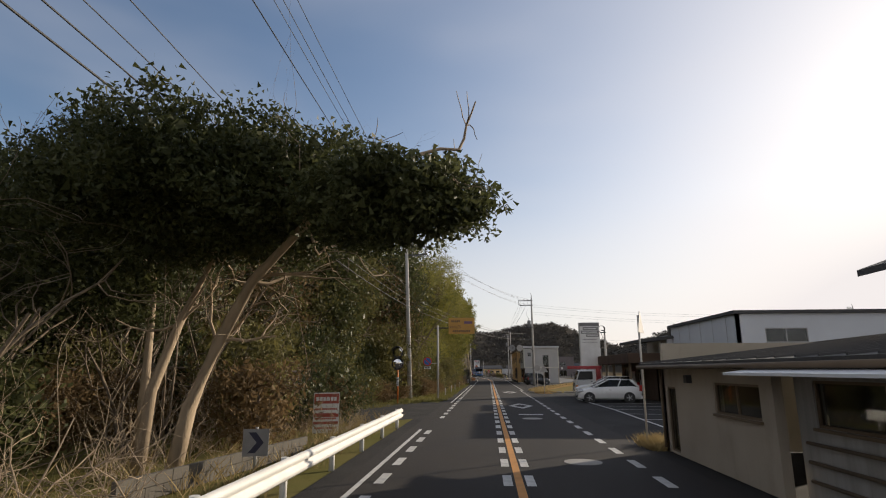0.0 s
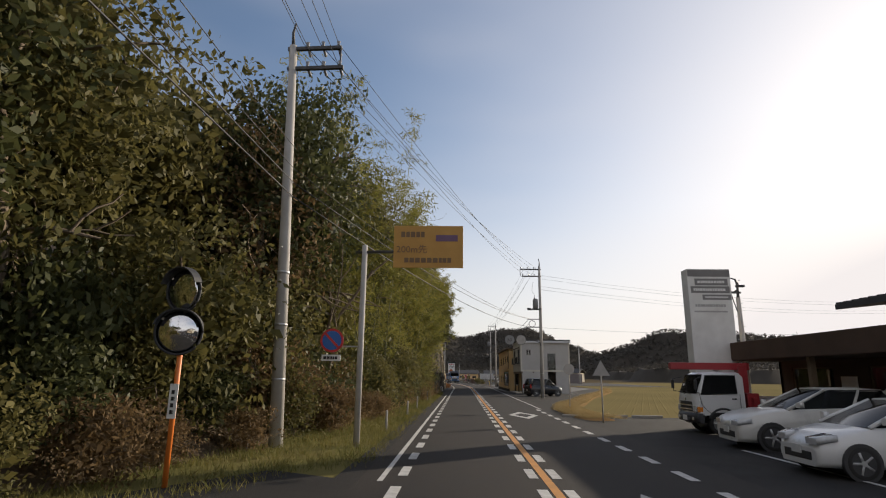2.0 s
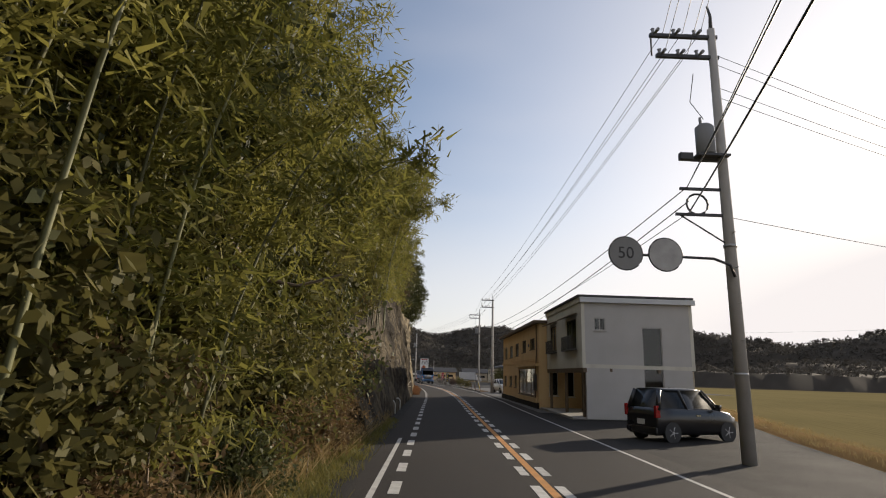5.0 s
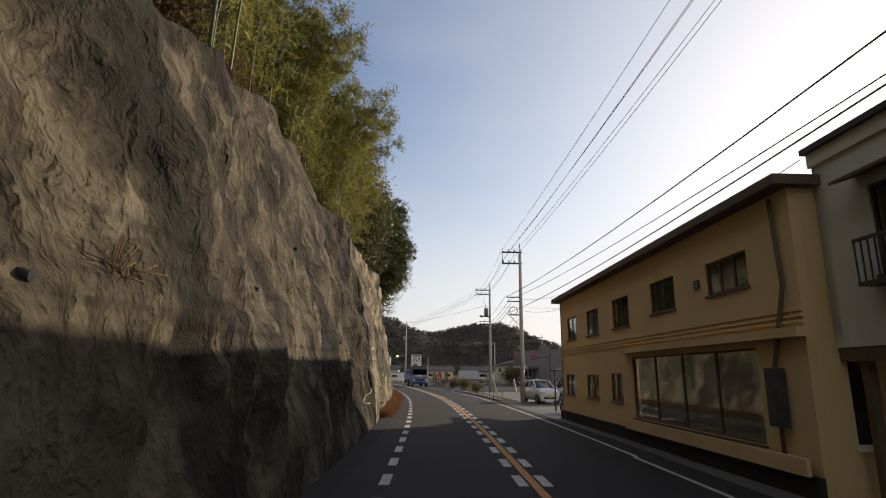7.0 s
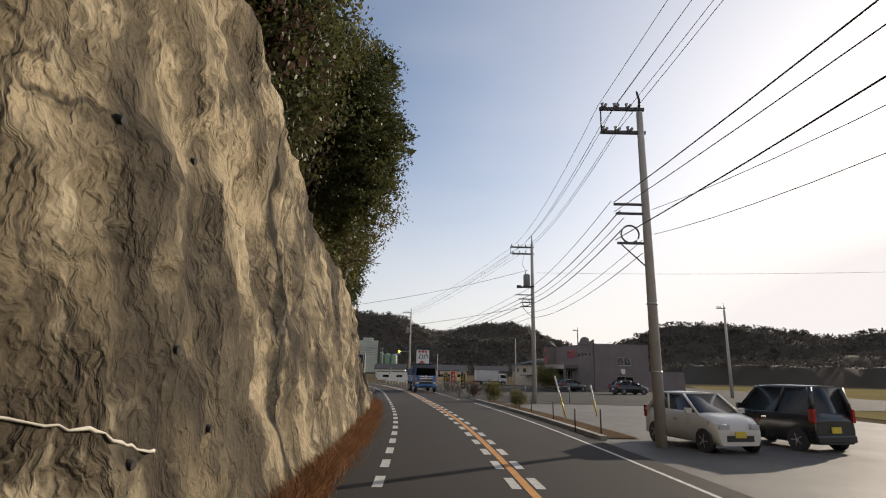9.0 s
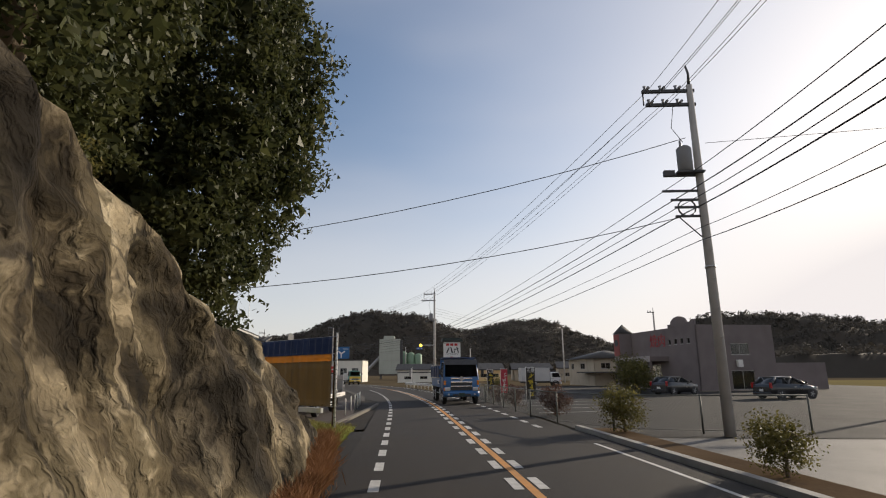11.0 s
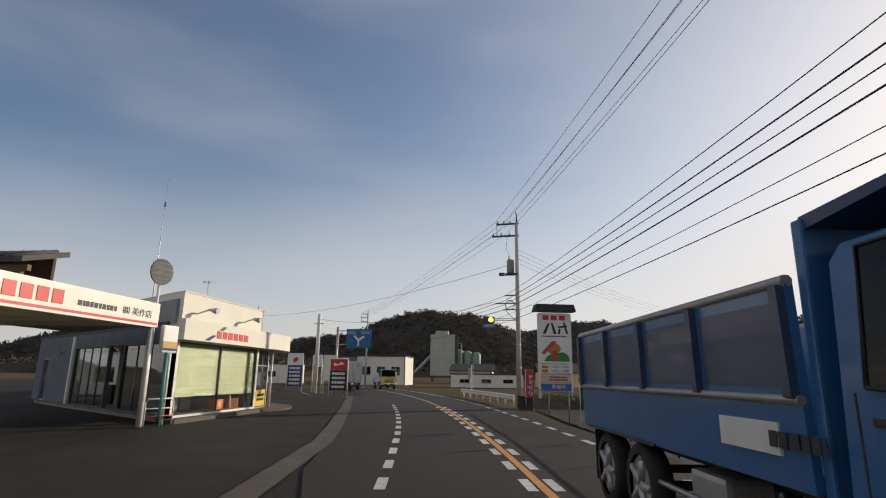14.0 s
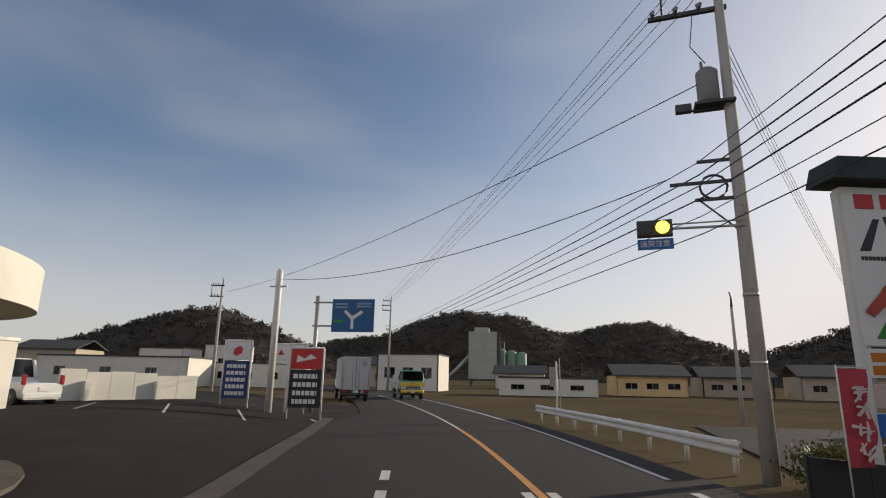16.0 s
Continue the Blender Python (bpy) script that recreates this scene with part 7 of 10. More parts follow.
# straw bale kerb at the end of the car park
for x in (5.0, 6.6, 8.2):
    kb = thing("kerb_block", (x, 52.6, -0.03), 0, "weathered concrete kerb block at the car park's end", "kerb", "kerb blocks")
    part("block", B(-0.7, 0.7, -0.08, 0.08, 0, 0.12, bevel=0.015), CONCRETE, kb)

# grey building that overhangs its ground floor
gb = thing("grey_building", (6.5, 95.58, 0), -90, "two-storey grey plastered building, its ground floor open behind steel posts", "building")
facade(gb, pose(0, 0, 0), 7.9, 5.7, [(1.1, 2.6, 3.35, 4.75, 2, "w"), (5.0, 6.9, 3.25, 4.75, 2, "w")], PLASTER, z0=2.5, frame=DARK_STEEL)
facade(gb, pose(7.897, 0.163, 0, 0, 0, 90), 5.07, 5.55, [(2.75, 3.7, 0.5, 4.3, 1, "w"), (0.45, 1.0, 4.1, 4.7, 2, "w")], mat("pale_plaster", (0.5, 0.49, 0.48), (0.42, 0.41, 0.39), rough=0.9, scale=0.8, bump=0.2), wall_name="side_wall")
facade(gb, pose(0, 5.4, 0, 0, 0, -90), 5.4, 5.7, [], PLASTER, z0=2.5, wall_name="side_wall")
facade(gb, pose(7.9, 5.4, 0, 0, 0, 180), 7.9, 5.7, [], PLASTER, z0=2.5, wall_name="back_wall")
# wall added to block the sun that came in through the open back
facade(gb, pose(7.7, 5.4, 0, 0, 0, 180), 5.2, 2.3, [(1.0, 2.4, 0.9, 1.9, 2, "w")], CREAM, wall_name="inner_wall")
part("floor_slab", B(0, 7.9, 0.0, 5.4, 2.32, 2.5), PLASTER, gb)
part("roof_slab", B(-0.05, 7.95, -0.15, 5.5, 5.7, 5.8), ROOF_TILE, gb)
part("parapet", B(-0.02, 7.92, -0.06, -0.004, 5.45, 5.698), PLASTER, gb)
part("cornice", B(7.905, 8.1, -0.1, 5.5, 5.42, 5.66), PALE_METAL, gb)
for x, y in ((0.3, 0.1), (4.0, 0.1), (2.9, 1.3), (1.3, 3.6), (7.4, 0.1), (6.0, 3.6)):
    part("post", B(x, x + 0.14, y, y + 0.14, 0, 2.32), TRIM_BROWN, gb)
for y in (1.3, 3.6):
    part("joist", B(0, 7.9, y, y + 0.12, 2.16, 2.32), TRIM_BROWN, gb)
part("beam", B(0, 7.9, 0.02, 0.2, 2.1, 2.32), TRIM_BROWN, gb)
for x0, x1 in ((0.9, 2.8), (4.8, 7.1)):
    z = 4.75
    part("window_hood", prism(bmesh.new(), [(-0.45, z + 0.05), (0, z + 0.2), (0, z + 0.26), (-0.45, z + 0.1)], x0, x1, "x"), TRIM_BROWN, gb)
    bal = part("balcony_rail", B(x0 + 0.1, x1 - 0.1, -0.3, -0.26, 3.85, 3.9), DARK_STEEL, gb)
    part("balcony_floor", B(x0 + 0.1, x1 - 0.1, -0.3, 0, 3.18, 3.24), DARK_STEEL, bal)
    n = int((x1 - x0 - 0.2) / 0.13)
    for k in range(n + 1):
        part("baluster", B(x0 + 0.1 + 0.13 * k, x0 + 0.12 + 0.13 * k, -0.29, -0.27, 3.24, 3.85), DARK_STEEL, bal)
ac = thing("air_conditioner", (9.75, 94.85, 0.05), 0, "white outdoor air-conditioning unit with two fan grilles", "air conditioner")
part("case", B(-0.45, 0.45, 0, 0.35, 0, 1.05, bevel=0.02), WHITE_STEEL, ac)
for z in (0.3, 0.76):
    part("fan_grille", tube(bmesh.new(), [(-0.1 + 0.2 * math.cos(t), -0.01, z + 0.2 * math.sin(t)) for t in np.linspace(0, 2 * math.pi, 21)], 0.014, 5), DARK_STEEL, ac)
    part("fan_well", disc(bmesh.new(), (-0.1, -0.004, z), (0, 1, 0), 0.19, 0.01, 20), DARK, ac)
part("forecourt_slab", B(0.2, 7.8, -0.5, 5.9, -0.05, 0.06), CONCRETE, gb)

# long tan building
tb = thing("tan_building", (6.0, 112.0, 0), -90, "long two-storey tan plastered building with a shop window", "building")
holes = [(1.2, 2.6, 3.3, 4.25, 2, "c"), (4.1, 5.6, 3.3, 4.25, 2, "c"), (7.1, 8.6, 3.35, 4.3, 2, "w"), (10.3, 11.8, 3.5, 4.35, 2, "w"), (13.4, 15.0, 3.58, 4.3, 3, "w"),
         (0.7, 2.1, 1.0, 1.86, 2, "w"), (3.8, 5.3, 1.0, 1.86, 2, "w"), (6.6, 7.7, 1.0, 1.9, 2, "w"), (8.6, 15.0, 0.62, 2.38, 4, "c")]
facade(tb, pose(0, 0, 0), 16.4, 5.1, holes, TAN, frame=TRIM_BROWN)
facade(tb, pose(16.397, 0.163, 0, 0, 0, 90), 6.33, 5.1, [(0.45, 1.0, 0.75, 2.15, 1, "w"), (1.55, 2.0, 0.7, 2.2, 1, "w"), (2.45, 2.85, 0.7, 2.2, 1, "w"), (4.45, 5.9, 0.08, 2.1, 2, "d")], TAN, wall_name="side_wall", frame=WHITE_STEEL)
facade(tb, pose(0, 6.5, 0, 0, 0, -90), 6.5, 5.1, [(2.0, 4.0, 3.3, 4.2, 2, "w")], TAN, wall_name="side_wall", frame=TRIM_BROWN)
part("roof", B(-0.25, 16.6, -0.35, 6.7, 5.1, 5.28), TRIM_BROWN, tb)
for z in (2.74, 2.84, 2.94):
    part("string_course", B(-0.02, 16.42, -0.05, 0.0, z, z + 0.05), TAN, tb)
part("shop_hood", B(8.2, 16.5, -0.22, 0.0, 2.5, 2.66), TAN, tb)
# plinth in dark asphalt colour, for the shade at the wall's foot
part("plinth", B(-0.02, 16.42, -0.12, 0.0, -0.05, 0.3), LOT, tb)
part("bay_base", B(8.3, 16.3, -0.2, -0.125, 0.3, 0.57), TAN, tb)
part("downpipe", T([(16.0, -0.08, 5.0), (16.1, -0.08, 3.4), (15.6, -0.08, 2.0), (15.6, -0.08, 0.2)], 0.04, 8), TRIM_BROWN, tb)
part("gas_meter", B(15.45, 15.8, -0.2, -0.02, 1.0, 2.0, bevel=0.02), DARK_STEEL, tb)
part("vent", B(12.9, 13.1, -0.05, 0, 3.8, 4.0), DARK_STEEL, tb)
aw = thing("awning", (6.4, 115.6, 0), -90, "faded red shop sign above a small awning", "awning")
part("post", T([(0.0, 0.1, 0), (0.0, 0.1, 2.05)], 0.04, 8), RUST, aw)
part("roof", prism(bmesh.new(), [(-0.1, 2.02), (2.6, 2.35), (2.6, 2.42), (-0.1, 2.08)], -0.1, 3.3, "x"), ROOF_TILE, aw)
part("sign", B(1.9, 2.6, 1.0, 1.12, 2.2, 2.75, bevel=0.02), RED_PLATE, aw)
mc = thing("moped", (7.1, 114.8, -0.04), 30, "white and silver moped parked by the wall", "moped")
for y in (-0.55, 0.55):
    bm = tube(bmesh.new(), [(0, y + 0.22 * math.cos(t), 0.24 + 0.22 * math.sin(t)) for t in np.linspace(0, 2 * math.pi, 19)], 0.045, 8)
    part("tyre", bm, BLACK, mc)
    part("rim", disc(bmesh.new(), (0, y, 0.24), (1, 0, 0), 0.16, 0.05, 14), STEEL, mc)
part("body", loft(bmesh.new(), [[(-a, y, z0), (a, y, z0), (a * 0.8, y, z1), (-a * 0.8, y, z1)] for y, a, z0, z1 in ((-0.75, 0.08, 0.5, 0.66), (-0.3, 0.16, 0.3, 0.72), (0.1, 0.13, 0.25, 0.36), (0.4, 0.14, 0.28, 0.7), (0.5, 0.1, 0.5, 0.95))]), WHITE_PAINT, mc)
part("seat", B(-0.12, 0.12, -0.65, 0.0, 0.7, 0.8, bevel=0.03), BLACK, mc)
part("handlebar", T([(-0.3, 0.4, 1.0), (0, 0.5, 0.98), (0.3, 0.4, 1.0)], 0.016, 6), STEEL, mc)
part("carrier_box", B(-0.2, 0.2, -0.85, -0.45, 0.82, 1.15, bevel=0.02), WHITE_PLATE, mc)

# black small car by the grey building
mini = [(-1.68, 0.8, 0.92), (-1.62, 1.0, 0.98), (-1.0, 1.02, 1.0), (0.4, 1.0, 1.0), (1.0, 0.96, 1.0), (1.4, 0.88, 0.97), (1.64, 0.72, 0.9), (1.7, 0.52, 0.82)]
make_car("small_car", "black boxy small car parked before the grey building", (7.7, 80.2, -0.03), -70, 3.4, 1.475, 1.62, mini, (-1.6, -1.4, 0.35, 0.98), BLACK_PAINT, (-1.1, 1.2), 0.28, 0.98, group="parked cars")
make_car("small_car", "pearl-white small hatchback parked by a utility pole", (7.7, 125.2, -0.03), 190, 3.4, 1.475, 1.5, mini, (-1.55, -1.1, 0.2, 1.0), PEARL_PAINT, (-1.1, 1.2), 0.28, 0.94, PLATE_YELLOW, group="parked cars")
make_car("small_van", "black boxy small van parked beside a white hatchback", (10.6, 125.8, -0.03), 14, 3.4, 1.475, 1.75, mini, (-1.62, -1.5, 0.35, 1.05), BLACK_PAINT, (-1.1, 1.25), 0.28, 1.02, PLATE_YELLOW, group="parked cars")

# low fence posts and slanted posts at the small car park
for x, y, lean, h in ((4.9, 128.5, 0, 0.8), (5.2, 133.5, 0, 0.8), (5.2, 139, 0, 0.8), (6.0, 134.5, -14, 1.9), (8.0, 136.5, -10, 1.5), (5.3, 126.8, 0, 0.9)):
    fpst = thing("leaning_post" if lean else "post", (x, y, -0.05), 0, "yellow and white striped leaning post" if lean else "rusty low steel post at the car park's edge", "post", "edge posts")
    part("shaft", T([(0, 0, 0), (math.tan(radians(lean)) * h, 0, h)], 0.04 if lean else 0.025, 8), WHITE_STEEL if lean else RUST, fpst)
    if lean:
        part("band", T([(math.tan(radians(lean)) * h * 0.05, 0, h * 0.05), (math.tan(radians(lean)) * h * 0.5, 0, h * 0.5)], 0.042, 8), YELLOW_PAINT, fpst)
kerb = tagged(mesh_ob("kerb_edge", strip(126, 150, 3.75, 3.95, 0.1, 2.0, 0.14), CONCRETE), "broken concrete kerb beside the road", "kerb", kind="structure")
part("dry_strip", strip(126.5, 150, 3.96, 5.2, -0.015), EARTH, kerb)

# ---- restaurant, its car park and sign ----
MAUVE = stained(mat("pinkish_grey_render", (0.2, 0.17, 0.165), (0.15, 0.128, 0.122), rough=0.9, scale=0.6, fine=30, bump=0.2), (0.12, 0.1, 0.095), 0.6, 0.55, 0.8, (1, 1, 0.3), 0.5)
rs = thing("restaurant", (19.4, 198.0, 0), -78.5, "large pinkish-grey restaurant with an arched parapet and dark porch", "building")
facade(rs, pose(0, 0, 0), 13.0, 6.3, [(8.2 + 1.1 * k, 8.65 + 1.1 * k, 4.55, 5.15, 1, "w") for k in range(4)] + [(1.0, 6.4, 0.05, 2.6, 5, "d")], MAUVE)
facade(rs, pose(13.0, 0, 0, 0, 0, 90), 8.4, 6.3, [(3.6, 5.6, 3.4, 4.5, 2, "w"), (3.4, 5.9, 0.1, 1.9, 2, "d")], MAUVE, wall_name="side_wall")
facade(rs, pose(0, 8.4, 0, 0, 0, -90), 8.4, 6.3, [], MAUVE, wall_name="side_wall")
part("roof", B(0, 12.8, 0.2, 8.3, 6.2, 6.296), ROOF_TILE, rs)
part("annex", B(12.6, 12.95, 8.4, 14.0, 0, 2.6), MAUVE, rs)
part("vent_box", B(13.15, 13.5, 3.9, 4.4, 2.2, 2.9, bevel=0.02), WHITE_STEEL, rs)
arc = [(8.4, 6.3), (8.4, 6.62), (8.9, 6.65)] + [(10.3 + 1.35 * math.cos(t), 6.65 + 0.7 * math.sin(t)) for t in np.linspace(math.pi, 0, 12)] + [(12.2, 6.65), (13.0, 6.85), (13.0, 6.3)]
part("parapet", prism(bmesh.new(), arc, -0.05, 0.15, "y"), MAUVE, rs)
part("porch_roof", B(0.5, 8.0, -2.2, 0, 2.9, 3.4, bevel=0.03), MAUVE, rs)
for x in (0.7, 4.2, 7.6):
    part("porch_post", B(x, x + 0.25, -2.1, -1.85, 0, 2.9), MAUVE, rs)
tower = part("sign_panel", B(-0.85, 0.45, -1.58, -1.5, 3.7, 6.2, bevel=0.02), mat("faded_red_panel", (0.3, 0.07, 0.06), (0.22, 0.08, 0.07), rough=0.7, scale=1.5), rs, "faded red sign panel")
part("emblem", disc(bmesh.new(), (-0.2, -1.6, 5.2), (0, 1, 0), 0.42, 0.04, 20), DARK_STEEL, tower)
words("sign_text", "焼肉", 1.5, RED_PAINT, rs, pose(6.2, -0.03, 5.0), 3.0, 0.02)
part("canopy_edge", B(0.4, 8.1, -2.24, -2.2, 2.85, 3.45), mat("pale_canopy_edge", (0.42, 0.38, 0.36), rough=0.8), rs)
part("turret_roof", loft(bmesh.new(), [[(-1.0, -1.6, 6.3), (0.6, -1.6, 6.3), (0.6, 0.2, 6.3), (-1.0, 0.2, 6.3)], [(-0.22, -0.72, 7.4), (-0.18, -0.72, 7.4), (-0.18, -0.68, 7.4), (-0.22, -0.68, 7.4)]]), ROOF_TILE, rs)
part("turret", B(-0.9, 0.5, -1.5, 0.1, 0, 6.3), MAUVE, rs)

wh = thing("white_house", (15.9, 218.0, 0), -80, "white two-storey house with a hipped tiled roof behind the car park", "house")
facade(wh, pose(0, 0, 0), 9.5, 3.7, [(1.0, 2.0, 2.3, 3.1, 2, "w"), (4.5, 6.2, 2.3, 3.1, 2, "w")], CREAM)
facade(wh, pose(9.5, 0, 0, 0, 0, 90), 7, 3.7, [(1.0, 2.4, 2.3, 3.1, 2, "w"), (4.0, 5.6, 2.3, 3.1, 2, "w"), (3.0, 5.8, 0.1, 1.6, 3, "d")], CREAM, wall_name="side_wall")
part("roof", loft(bmesh.new(), [[(-0.6, -0.6, 3.7), (10.1, -0.6, 3.7), (10.1, 7.6, 3.7), (-0.6, 7.6, 3.7)], [(3.4, 3.4, 4.9), (6.0, 3.4, 4.9), (6.0, 3.6, 4.9), (3.4, 3.6, 4.9)]]), ROOF_TILE, wh)
part("lower_roof", B(6.0, 11.6, -1.2, 7.2, 1.75, 1.9), ROOF_TILE, wh)

# white box lorry in the car park
bl = thing("box_lorry", (10.6, 212.0, -0.03), -82, "white box lorry parked in the restaurant car park", "lorry")
make_cab(bl, 1.8, 1.2, 2.75, 0.55, 1.95, WHITE_PAINT)
chassis(bl, 1.8, -2.9, 1.4, 0.65, (-1.7, 2.0), 0.34)
part("box", B(-0.95, 0.95, -3.0, 1.1, 0.68, 2.55, bevel=0.03), GREY_BODY, bl)
bcar = make_car("hatchback", "dark car parked before the restaurant", (17.0, 178.5, -0.03), -60, 4.0, 1.7, 1.46, hatch, (-1.85, -1.35, 0.05, 1.05), BLACK_PAINT, (-1.2, 1.3), 0.31, 0.97, group="parked cars")
copy_thing(bcar, pose(21.5, 170.5, -0.03, 0, 0, -75))

# restaurant sign
kn = thing("restaurant_sign", (-1.85, 196.1, 0), 14, "tall white restaurant sign with a painted boar under a dark cap", "sign")
for x in (-0.95, 0.95):
    part("post", B(x - 0.06, x + 0.06, -0.06, 0.1, 0, 5.35), WHITE_STEEL, kn)
part("panel", B(-0.95, 0.95, -0.08, 0.12, 2.5, 5.42, bevel=0.01), WHITE_PLATE, kn)
part("cap", prism(bmesh.new(), [(-1.25, 5.5), (1.25, 5.5), (1.12, 5.92), (-1.12, 5.92)], -0.35, 0.4, "y"), mat("dark_green_cap", (0.025, 0.035, 0.03), rough=0.6), kn, "dark green cap")
for k in range(3):
    part("name_mark", B(-0.72 + 0.5 * k, -0.36 + 0.5 * k, -0.095, -0.08, 5.0, 5.28, bevel=0.003), RED_PLATE, kn)
BLACKISH = mat("black_print", (0.025, 0.025, 0.025), (0.03, 0.03, 0.03), rough=0.5, bump=0)
for pts in ([(-0.75, 4.2), (-0.55, 4.2), (-0.3, 4.8), (-0.42, 4.8)], [(-0.22, 4.85), (-0.12, 4.85), (0.1, 4.2), (-0.08, 4.2)], [(0.2, 4.65), (0.75, 4.72), (0.75, 4.6), (0.2, 4.55)], [(0.5, 4.9), (0.6, 4.9), (0.82, 4.2), (0.68, 4.2)], [(0.25, 4.5), (0.36, 4.5), (0.3, 4.2), (0.18, 4.2)]):
    part("name_mark", prism(bmesh.new(), pts, -0.095, -0.08, "y"), BLACKISH, kn)
text_bars(kn, pose(-0.75, -0.082, 4.0), 1.5, 0.12, 1, BLACKISH, seed=3)
GREEN_P, BROWN_P, CORAL = mat("green_print", (0.05, 0.25, 0.06)), mat("orange_brown_print", (0.5, 0.2, 0.06)), mat("coral_print", (0.5, 0.09, 0.06))
part("boar_body", prism(bmesh.new(), [(-0.7, 2.62), (0.85, 2.62), (0.8, 2.95), (0.5, 3.15), (-0.1, 3.1), (-0.5, 2.9)], -0.09, -0.08, "y"), GREEN_P, kn)
part("boar_head", prism(bmesh.new(), [(-0.1 + 0.42 * math.cos(t), 3.35 + 0.32 * math.sin(t)) for t in np.linspace(0, 2 * math.pi, 18, endpoint=False)], -0.1, -0.091, "y"), BROWN_P, kn)
part("boar_snout", prism(bmesh.new(), [(-0.2, 2.62), (0.1, 2.62), (0.08, 3.25), (-0.18, 3.25)], -0.11, -0.1, "y"), CORAL, kn)
part("boar_arm", prism(bmesh.new(), [(-0.85, 3.1), (-0.7, 3.0), (-0.35, 3.3), (0.1, 3.75), (-0.2, 3.78), (-0.55, 3.4)], -0.12, -0.111, "y"), CORAL, kn)
hours = part("hours_panel", B(-0.92, 0.92, -0.07, 0.05, 1.95, 2.45, bevel=0.01), WHITE_PLATE, kn)
words("hours", "11:00-12:00", 0.2, BLACKISH, hours, pose(0.2, -0.075, 2.3), 1.15)
words("hours", "5:00-12:00", 0.2, BLACKISH, hours, pose(0.25, -0.075, 2.08), 1.05)
for z in (2.22, 2.0):
    part("hours_tag", B(-0.85, -0.45, -0.078, -0.07, z, z + 0.16), mat("orange_print", (0.6, 0.2, 0.03)), hours)
low = part("notice_panel", B(-0.9, 0.9, -0.07, 0.05, 1.45, 1.85, bevel=0.01), mat("pink_white_panel", (0.65, 0.5, 0.48)), kn)
text_bars(low, pose(-0.4, -0.072, 1.5), 1.1, 0.3, 2, mat("wine_print", (0.2, 0.05, 0.07)), seed=6)
st_ = part("status_panel", B(-0.9, 0.9, -0.07, 0.05, 0.98, 1.36, bevel=0.01), BLUE_PLATE, kn)
words("status", "準備中", 0.28, WHITE_PLATE, st_, pose(0.15, -0.075, 1.17))
hedge = make_tree("hedge", "clipped low dark hedge round the sign's foot", 0.75, 0.9, LEAF_DARK, 90, 20, 0.09, 0.05, 0.0, clump=0.2, category="hedge")
for x, y in ((-3.1, 196.75), (-2.35, 196.65), (-1.6, 196.55), (-0.85, 196.4)):
    plant(hedge, x, y, 0, s=0.8, sz=1.0)
lf = thing("low_fence", (-4.0, 195.4, -0.05), 7, "low dark panel fence before the sign's hedge", "fence")
for k in range(4):
    part("panel", prism(bmesh.new(), [(0.93 * k, 0), (0.93 * k + 0.92, 0), (0.93 * k + 0.92, 0.64 - 0.08 * k), (0.93 * k, 0.72 - 0.08 * k)], 0, 0.05, "y"), BLACKISH, lf)
    part("post", B(0.93 * k - 0.03, 0.93 * k + 0.03, 0.051, 0.11, 0, 0.76 - 0.08 * k), DARK_STEEL, lf)
mk = thing("marker_pole", (-7.95, 211.4, -0.08), 0, "thin white marker pole at the end of the guard rail", "pole")
part("shaft", T([(0, 0, 0), (0, 0, 2.75)], 0.045, 8), WHITE_STEEL, mk)
part("plate", B(-0.32, -0.06, -0.02, 0.02, 1.6, 2.5, bevel=0.01), FRAME_GREY, mk)

# signal on the fifth pole
sg = thing("flashing_signal", (-3.95, 197.2, 0), -8, "horizontal amber flashing signal on a long arm", "traffic signal")
part("arm", T([(0, 0, 5.12), (-2.0, 0, 5.15)], 0.03, 8), STEEL, sg)
part("arm", T([(0, 0, 5.24), (-1.6, 0, 5.24)], 0.02, 8), STEEL, sg)
part("case", B(-2.2, -1.45, -0.12, 0.1, 4.98, 5.34, bevel=0.02), DARK_STEEL, sg)
part("lamp", disc(bmesh.new(), (-1.66, -0.13, 5.16), (0, 1, 0), 0.14, 0.03, 20), glow_mat("lit_amber_lamp", (1.0, 0.75, 0.05), 6.0), sg, "lit amber lamp")
part("lamp", disc(bmesh.new(), (-2.0, -0.13, 5.16), (0, 1, 0), 0.14, 0.03, 20), DARK_STEEL, sg, "unlit lamp")
part("caption_plate", B(-2.2, -1.45, -0.05, -0.02, 4.68, 4.92), BLUE_PLATE, sg)
words("caption", "追突注意", 0.16, WHITE_PLATE, sg, pose(-1.83, -0.055, 4.8), 0.62)

# chain-link fence along the car park, with banners and bushes
LINK = mat("fence_green_grey", (0.16, 0.17, 0.15), (0.12, 0.12, 0.11), rough=0.6, metal=0.3, scale=4)
fence = thing("chain_link_fence", (2.3, 157, 0), 0, "low grey chain-link fence with round posts", "fence")
fpts = [(9.5, 148.2), (6.4, 148.4), (4.0, 149.4), (2.7, 152.3), (2.1, 155.5), (1.75, 158.5), (1.4, 161.5), (1.05, 164.5), (0.7, 167.5), (0.3, 170.5), (-0.15, 173.5), (-0.55, 176.5), (-1.0, 179.5), (-1.5, 182.5), (-2.1, 185.5), (-2.7, 188.5), (-3.3, 191.5)]
org = Vector((2.3, 157, 0))
